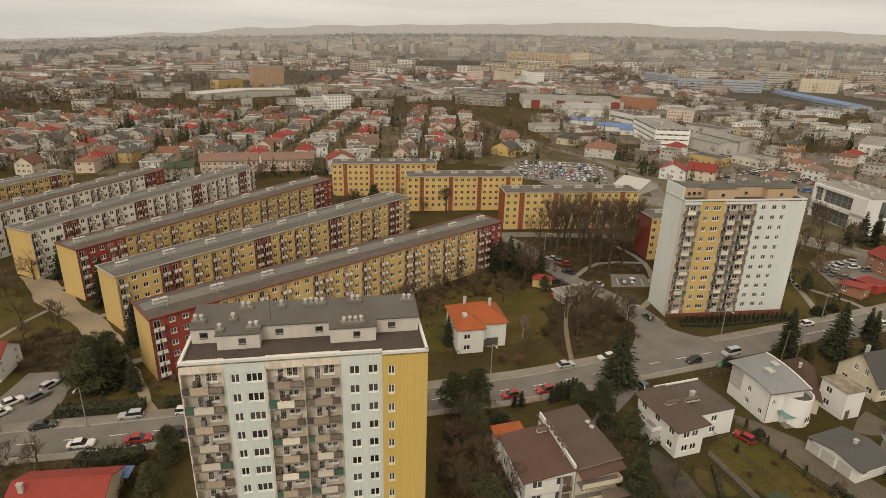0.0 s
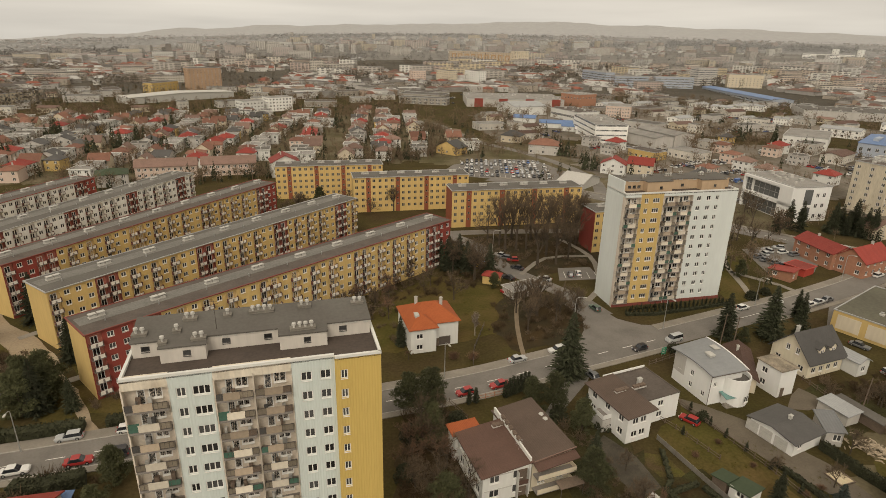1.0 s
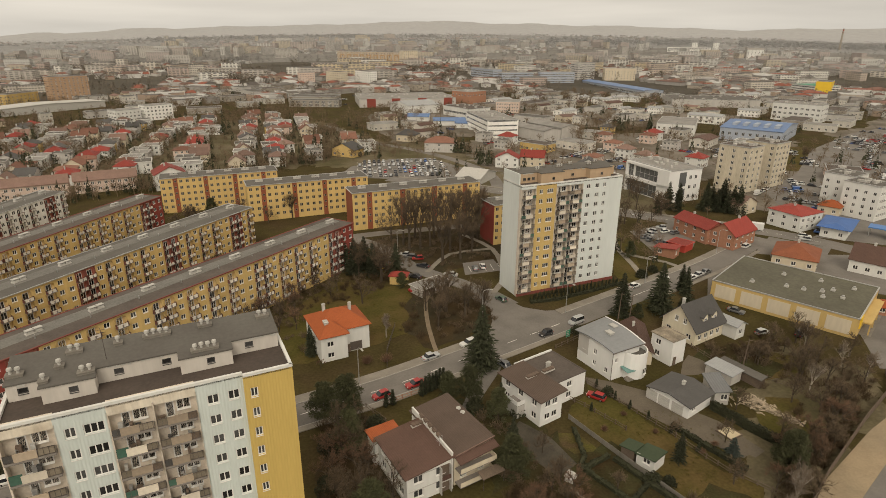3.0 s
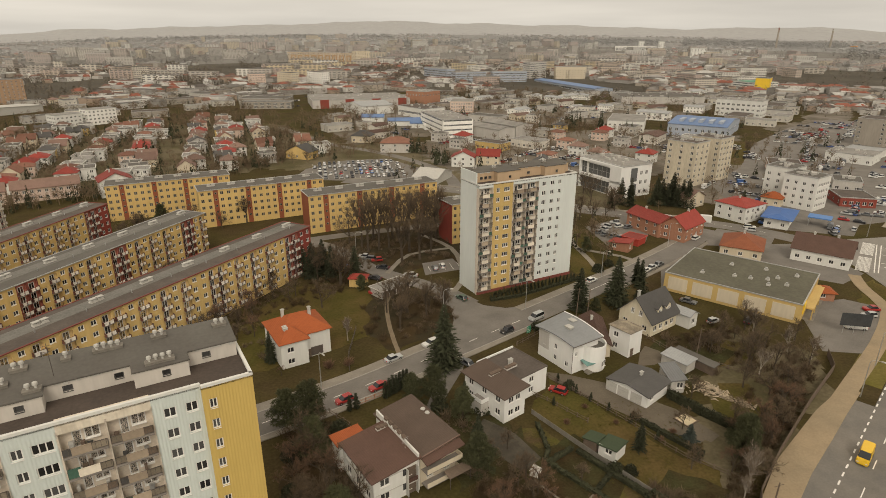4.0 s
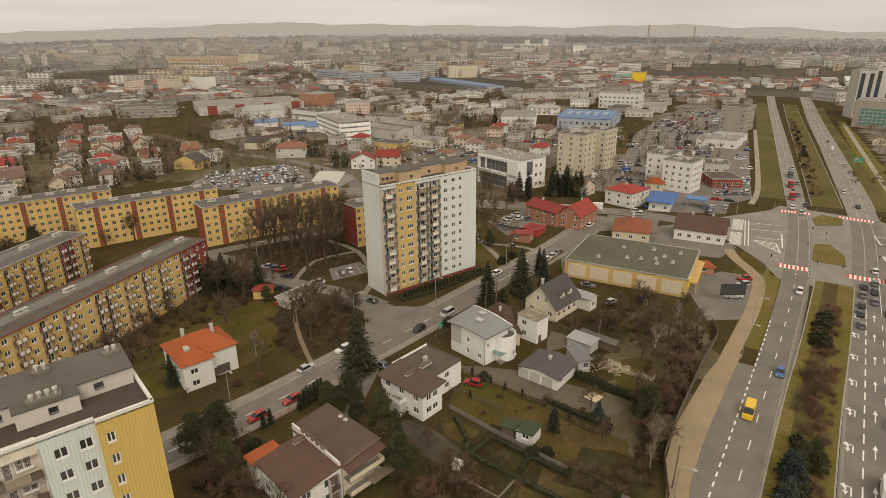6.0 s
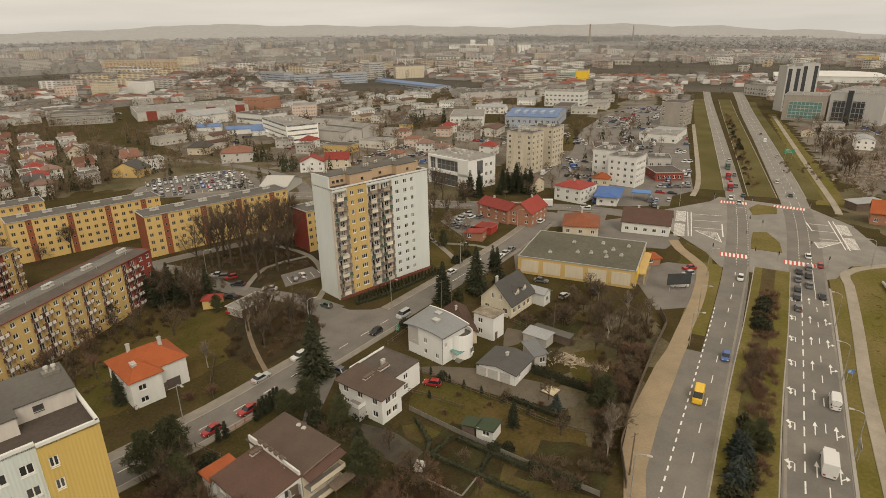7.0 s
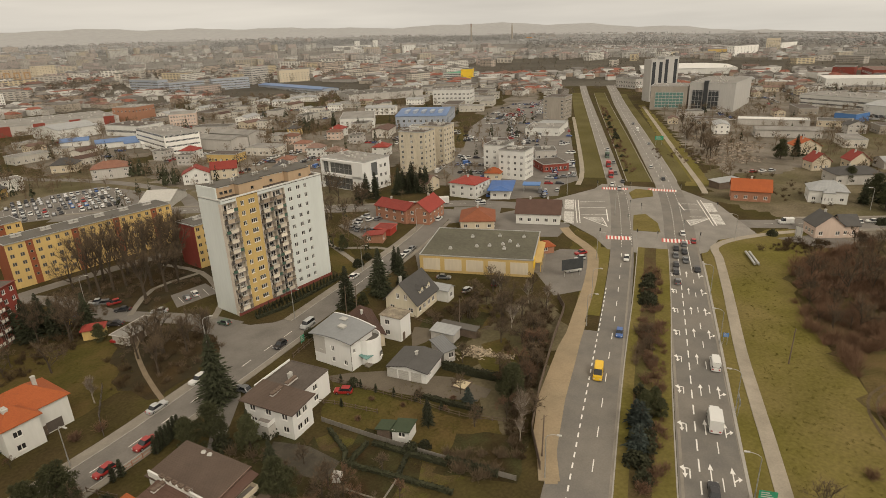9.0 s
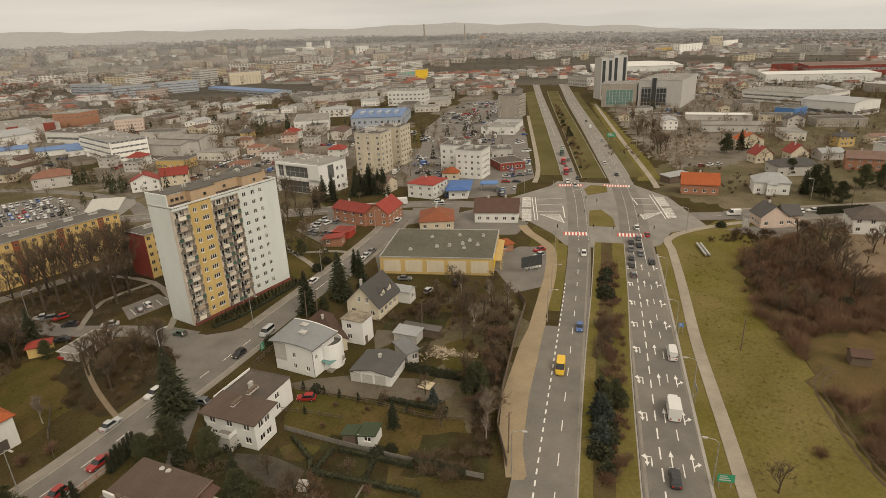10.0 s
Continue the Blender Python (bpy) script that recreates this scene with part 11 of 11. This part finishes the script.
def far_house(q, r, x, y, z, L, D, H, rise, rot):
    c, s = math.cos(rot), math.sin(rot)

    def P(a, b, h):
        return (x + c * a - s * b, y + s * a + c * b, z + h)
    i = len(q.v)
    q.v.extend([P(-L, -D, -2), P(L, -D, -2), P(L, D, -2), P(-L, D, -2), P(-L, -D, H), P(L, -D, H), P(L, D, H), P(-L, D, H)])
    q.f.extend([(i, i + 1, i + 5, i + 4), (i + 1, i + 2, i + 6, i + 5), (i + 2, i + 3, i + 7, i + 6), (i + 3, i, i + 4, i + 7)])
    q.m.extend([0] * 4)
    e, k = 1.05, len(r.v)
    if rise:
        r.v.extend([P(-L * e, -D * e, H), P(L * e, -D * e, H), P(L * e, D * e, H), P(-L * e, D * e, H), P(-L * 0.7, 0, H + rise), P(L * 0.7, 0, H + rise)])
        r.f.extend([(k, k + 1, k + 5, k + 4), (k + 1, k + 2, k + 5), (k + 2, k + 3, k + 4, k + 5), (k + 3, k, k + 4)])
        r.m.extend([0] * 4)
    else:
        r.v.extend([P(-L, -D, H + 0.3), P(L, -D, H + 0.3), P(L, D, H + 0.3), P(-L, D, H + 0.3), P(-L, -D, H), P(L, -D, H), P(L, D, H), P(-L, D, H)])
        r.f.extend([(k, k + 1, k + 2, k + 3), (k + 4, k + 5, k + 1, k), (k + 5, k + 6, k + 2, k + 1), (k + 6, k + 7, k + 3, k + 2), (k + 7, k + 4, k, k + 3)])
        r.m.extend([0] * 5)


def far_city():
    rg = random.Random(9)
    hw, hr, bw = [Mesher() for _ in range(3)], [Mesher() for _ in range(3)], Mesher()
    # dense small buildings in patches
    for k in range(11000):
        az = rg.uniform(-50, 96)
        r = 700 + 3300 * rg.random() ** 1.35
        x, y = az_place(az, r)
        d = noise.noise(Vector((x * 0.0028, y * 0.0028, 0.3)))
        if d < -0.06 or (r < 1200 and not free(x, y, 12)):
            continue
        big = rg.random() < 0.18
        L, D = (rg.uniform(9, 24), rg.uniform(7, 12)) if big else (rg.uniform(4.5, 7.5), rg.uniform(4, 6))
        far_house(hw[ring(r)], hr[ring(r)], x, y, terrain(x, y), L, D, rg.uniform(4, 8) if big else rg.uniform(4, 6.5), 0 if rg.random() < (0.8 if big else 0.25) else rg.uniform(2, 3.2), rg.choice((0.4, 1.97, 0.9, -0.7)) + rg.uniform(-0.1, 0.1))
    # slab blocks of the housing estates
    groups = [(-14, 1650, 34, 260, 30), (-4, 1900, 40, 330, 30), (8, 1750, 44, 300, 28), (16, 2050, 34, 320, 30), (-24, 1500, 26, 220, 16), (-36, 1500, 40, 300, 14), (-12, 1150, 26, 200, 14), (4, 1080, 26, 160, 14), (22, 1350, 34, 240, 15), (30, 1250, 40, 230, 15), (36, 1500, 36, 240, 15), (12, 1300, 24, 180, 15), (27, 980, 22, 110, 14), (44, 1700, 34, 300, 16), (52, 1500, 26, 260, 12), (58, 1300, 18, 200, 12), (70, 1400, 22, 240, 14), (-28, 1050, 22, 180, 11), (40, 1050, 24, 160, 12), (24, 2300, 40, 420, 30), (2, 2500, 40, 420, 30), (80, 1300, 14, 200, 12)]
    for az, r, n, spread, H in groups:
        cx, cy = az_place(az, r)
        turn0 = rg.uniform(-0.5, 0.5)
        for k in range(int(n * 0.6)):
            x, y = cx + rg.gauss(0, spread * 0.55), cy + rg.gauss(0, spread * 0.55)
            if r < 1200 and not free(x, y, 24):
                continue
            h = (H if H < 20 else H * 0.72) * rg.uniform(0.8, 1.1)
            tall = H > 20 and rg.random() < 0.4
            near = ring(math.hypot(x, y)) == 0
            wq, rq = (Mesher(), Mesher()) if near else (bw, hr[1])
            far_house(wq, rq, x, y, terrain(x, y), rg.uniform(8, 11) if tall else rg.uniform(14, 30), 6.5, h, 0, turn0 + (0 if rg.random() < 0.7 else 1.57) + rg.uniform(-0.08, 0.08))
            if near:
                wq.add(rq, Matrix())
                wq.m = [1 if k >= 4 else 0 for k in range(len(wq.f))]
                tagged(wq.ob("apartment_block", [M_FAR_BLOCK[0], M_BLOCK_ROOF]), "panel-built housing block of the town, flat felt roof", "apartment block", "housing blocks of the town")
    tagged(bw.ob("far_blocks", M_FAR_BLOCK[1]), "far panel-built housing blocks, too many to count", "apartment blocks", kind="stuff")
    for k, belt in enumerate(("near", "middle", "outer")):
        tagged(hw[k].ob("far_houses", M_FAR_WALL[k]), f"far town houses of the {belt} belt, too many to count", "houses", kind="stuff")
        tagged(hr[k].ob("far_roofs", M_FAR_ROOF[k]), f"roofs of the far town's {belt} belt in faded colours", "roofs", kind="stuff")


def blob_tree(q, x, y, z, h, r, rg, n, cone=False, size=0.26):
    for k in range(n):
        if cone:
            t = rg.random() ** 1.3
            a = rg.uniform(0, 6.283)
            rr = r * (1 - t)
            p = Vector((x + math.cos(a) * rr * 0.6, y + math.sin(a) * rr * 0.6, z + h * (0.08 + 0.9 * t)))
            s = r * 0.22 * (1.15 - t)
            q.face([p + Vector((math.cos(a) * s, math.sin(a) * s, -s * 0.8)), p + Vector((-math.sin(a) * s, math.cos(a) * s, 0)), p + Vector((0, 0, s * 1.6)), p + Vector((math.sin(a) * s, -math.cos(a) * s, 0))])
        else:
            d = rand_dir(rg)
            p = Vector((x + d.x * r * rg.uniform(0.2, 1), y + d.y * r * rg.uniform(0.2, 1), z + h * 0.58 + d.z * h * 0.42))
            u = rand_dir(rg) * r * size
            w = rand_dir(rg) * r * size
            q.face([p - u, p + w, p + u])


def garden_crown(seed, h, r):
    """A small leafless tree for a crowd: stem, limbs and a haze of twigs."""
    rg = random.Random(seed)
    q = Mesher()
    q.tube((0, 0, 0), (0, 0, h * 0.6), 0.16, 0.06, 4)
    for k in range(70):
        d = rand_dir(rg, 0.3)
        base = Vector((0, 0, h * rg.uniform(0.3, 0.6)))
        p = base + Vector((d.x * r, d.y * r, abs(d.z) * h * 0.36)) * rg.uniform(0.2, 0.75)
        blade(q, p, (d + rand_dir(rg) * 0.5 + Vector((0, 0, 0.4))).normalized(), h * rg.uniform(0.14, 0.26), 0.08, rg)
    return q


def far_trees():
    rg = random.Random(10)
    q, c, t = [Mesher() for _ in range(3)], [Mesher() for _ in range(3)], Mesher()
    # gardens of the estate and the trading district: real limbs, many crowns
    tw = [garden_crown(41, 6.5, 2.2), garden_crown(42, 9.0, 2.6), garden_crown(43, 5.0, 2.4), garden_crown(44, 8.0, 2.0)]
    for poly, n, share in ((ESTATE, 1700, 0.26), ([(0, 352), (60, 300), (108, 262), (112, 330), (106, 420), (60, 402), (46, 500), (20, 530)], 190, 0.25), ([(-210, 250), (-170, 262), (-100, 300), (-20, 340), (20, 380), (10, 345), (-60, 300), (-160, 262)], 220, 0.25), ([(60, 290), (200, 262), (330, 330), (560, 560), (330, 760), (60, 640)], 800, 0.15), ([(300, 60), (420, 180), (560, 260), (800, 330), (800, 120), (420, -20), (280, -10)], 800, 0.1), ([(-480, 420), (-230, 540), (-40, 560), (60, 720), (-250, 840), (-500, 660)], 900, 0.2), ([(150, 200), (255, 190), (330, 240), (420, 330), (330, 340), (262, 268), (150, 256)], 110, 0.15), ([(260, 104), (300, 126), (420, 200), (520, 262), (530, 240), (400, 150), (300, 96), (262, 84)], 80, 0.05), ([(96, 148), (116, 172), (150, 205), (130, 240), (92, 252), (92, 200)], 40, 0.2)):
        xs, ys = [p[0] for p in poly], [p[1] for p in poly]
        made = 0
        while made < n:
            x, y = rg.uniform(min(xs), max(xs)), rg.uniform(min(ys), max(ys))
            if not inside(poly, x, y) or any((x - a) ** 2 + (y - b) ** 2 < (k * 0.75) ** 2 for a, b, k in TAKEN) or any((x - p[0]) ** 2 + (y - p[1]) ** 2 < w * w for p, w in ROADS):
                continue
            made += 1
            if rg.random() < share:
                h = rg.uniform(4.5, 11)
                blob_tree(c[0], x, y, terrain(x, y), h, h * 0.22, rg, 58, True)
            else:
                s = rg.uniform(0.65, 1.3)
                t.add(tw[rg.randrange(4)], pose(x, y, terrain(x, y), 0, 0, rg.uniform(0, 360)) @ Matrix.Diagonal((s, s, s, 1)))
    # woods farther out
    for k in range(13000):
        az = rg.uniform(-50, 96)
        r = 650 + 3350 * rg.random() ** 1.25
        x, y = az_place(az, r)
        if noise.noise(Vector((x * 0.0028, y * 0.0028, 0.3))) > 0.2 and rg.random() < 0.5 or (r < 1300 and not free(x, y, 3)):
            continue
        h = rg.uniform(7, 14)
        if rg.random() < 0.12:
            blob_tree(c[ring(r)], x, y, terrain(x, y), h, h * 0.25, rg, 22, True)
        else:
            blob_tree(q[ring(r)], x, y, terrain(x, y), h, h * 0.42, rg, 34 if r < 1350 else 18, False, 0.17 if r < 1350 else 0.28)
    # tall single conifers and bare trees of the estate and the trading district
    for x, y in ((245, 429), (251, 424), (268, 419), (264, 374), (98, 322), (94, 362), (6, 379), (39, 405), (-151, 356), (-144, 347), (-181, 404), (-174, 364), (-186, 379), (-187, 352), (-221, 330), (-234, 397), (-240, 416), (-8, 352), (-94, 522), (-57, 472), (-178, 446), (-64, 393)):
        for k in range(2):
            h = rg.uniform(11, 16)
            blob_tree(c[0], x + 4 * k, y + rg.uniform(-3, 3), 0, h, h * 0.24, rg, 120, True)
    for x, y in ((28, 459), (92, 587), (256, 603), (271, 559), (193, 367), (257, 466), (251, 349), (196, 388), (52, 389), (42, 380), (117, 328), (94, 418), (142, 311), (-241, 333), (-208, 296), (-209, 303), (-167, 293), (-164, 300), (-221, 412), (-255, 505), (-208, 534), (-137, 397), (-146, 325), (-91, 415), (-46, 562), (-20, 567), (-305, 517)):
        for k in range(3):
            s = rg.uniform(1.3, 2.0)
            t.add(tw[rg.randrange(4)], pose(x + rg.gauss(0, 4), y + rg.gauss(0, 4), 0, 0, 0, rg.uniform(0, 360)) @ Matrix.Diagonal((s, s, s, 1)))
    # groves between the works and the estates
    for k in range(165):
        az = rg.uniform(-46, 34)
        r = 430 + 1100 * rg.random()
        cx, cy = az_place(az, r)
        wide = rg.uniform(10, 38)
        for i in range(int(wide * 0.55)):
            x, y = cx + rg.gauss(0, wide * 0.6), cy + rg.gauss(0, wide * 0.35)
            if not free(x, y, 0.5):
                continue
            h = rg.uniform(8, 15)
            if r < 800:
                s = h / 8.0
                t.add(tw[rg.randrange(4)], pose(x, y, terrain(x, y), 0, 0, rg.uniform(0, 360)) @ Matrix.Diagonal((s, s, s, 1)))
            else:
                blob_tree(q[ring(r)], x, y, terrain(x, y), h, h * 0.42, rg, 30, False, 0.26)
    # long belts of forest
    for az0, az1, r0, r1, n in ((24, 38, 2500, 3000, 900), (40, 52, 2600, 3200, 1000), (-38, -22, 1700, 2000, 500), (-46, -30, 640, 720, 90), (14, 26, 2300, 2500, 400), (52, 90, 1900, 2600, 1200), (-12, 14, 3000, 3500, 700)):
        for k in range(n):
            az, r = rg.uniform(az0, az1), rg.uniform(r0, r1)
            x, y = az_place(az, r)
            h = rg.uniform(9, 17)
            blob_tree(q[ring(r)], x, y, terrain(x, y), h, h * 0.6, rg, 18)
    # a row of firs in the works yard
    for k in range(42):
        x, y = 668 + 2.0 * k, 160 - 3.6 * k
        h = rg.uniform(10, 15)
        blob_tree(c[0], x, y, 0, h, h * 0.22, rg, 30, True)
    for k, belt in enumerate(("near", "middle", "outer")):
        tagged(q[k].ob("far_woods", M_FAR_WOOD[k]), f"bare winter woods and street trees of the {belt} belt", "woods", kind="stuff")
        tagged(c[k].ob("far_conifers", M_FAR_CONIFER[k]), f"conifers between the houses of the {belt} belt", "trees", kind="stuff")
    tagged(t.ob("garden_trees", M_TWIG), "leafless garden trees between the houses", "trees", kind="stuff")


CREST = ((-70, -1.2), (-45, -1.3), (-34, -1.1), (-25, -0.5), (-18, 0.1), (-10, 0.55), (0, 0.85), (6, 1.05), (13, 1.35), (20, 1.15), (30, 0.95), (40, 0.65), (48, 0.75), (56, 0.4), (64, -0.1), (72, -0.7), (82, -1.2), (120, -1.2))


def crest(az):
    for (a, b), (c, d) in zip(CREST, CREST[1:]):
        if a <= az <= c:
            t = (az - a) / (c - a)
            t = t * t * (3 - 2 * t)
            return b + (d - b) * t
    return -1.2


def hills():
    q = Mesher()
    n, azs = 8, [-70 + 1.0 * k for k in range(190)]
    for az in azs:
        top = 70 + 4650 * math.tan(radians(crest(az) + 0.05 * math.sin(az * 0.9) + 0.03 * math.sin(az * 2.3)))
        for j in range(n + 1):
            t = j / n
            r = 3700 + 950 * t
            x, y = az_place(az, r)
            b = terrain(*az_place(az, 3700)) - 4
            e = b + (top - b) * (t ** 1.25)
            q.v.append((x, y, e + (8 * noise.noise(Vector((x * 0.003, y * 0.003, 1))) if 0 < j < n else 0)))
    for i in range(len(azs) - 1):
        for j in range(n):
            a = i * (n + 1) + j
            q.f.append((a, a + n + 1, a + n + 2, a + 1))
            q.m.append(0)
    # The hills' grey carries the distance haze, not the woods' own colour.
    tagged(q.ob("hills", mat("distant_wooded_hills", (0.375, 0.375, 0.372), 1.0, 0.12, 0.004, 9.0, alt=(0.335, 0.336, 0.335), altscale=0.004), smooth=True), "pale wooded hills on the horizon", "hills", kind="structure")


TAKEN.append((48, 322, 42))
far_city()
far_trees()
hills()
flush_joined()
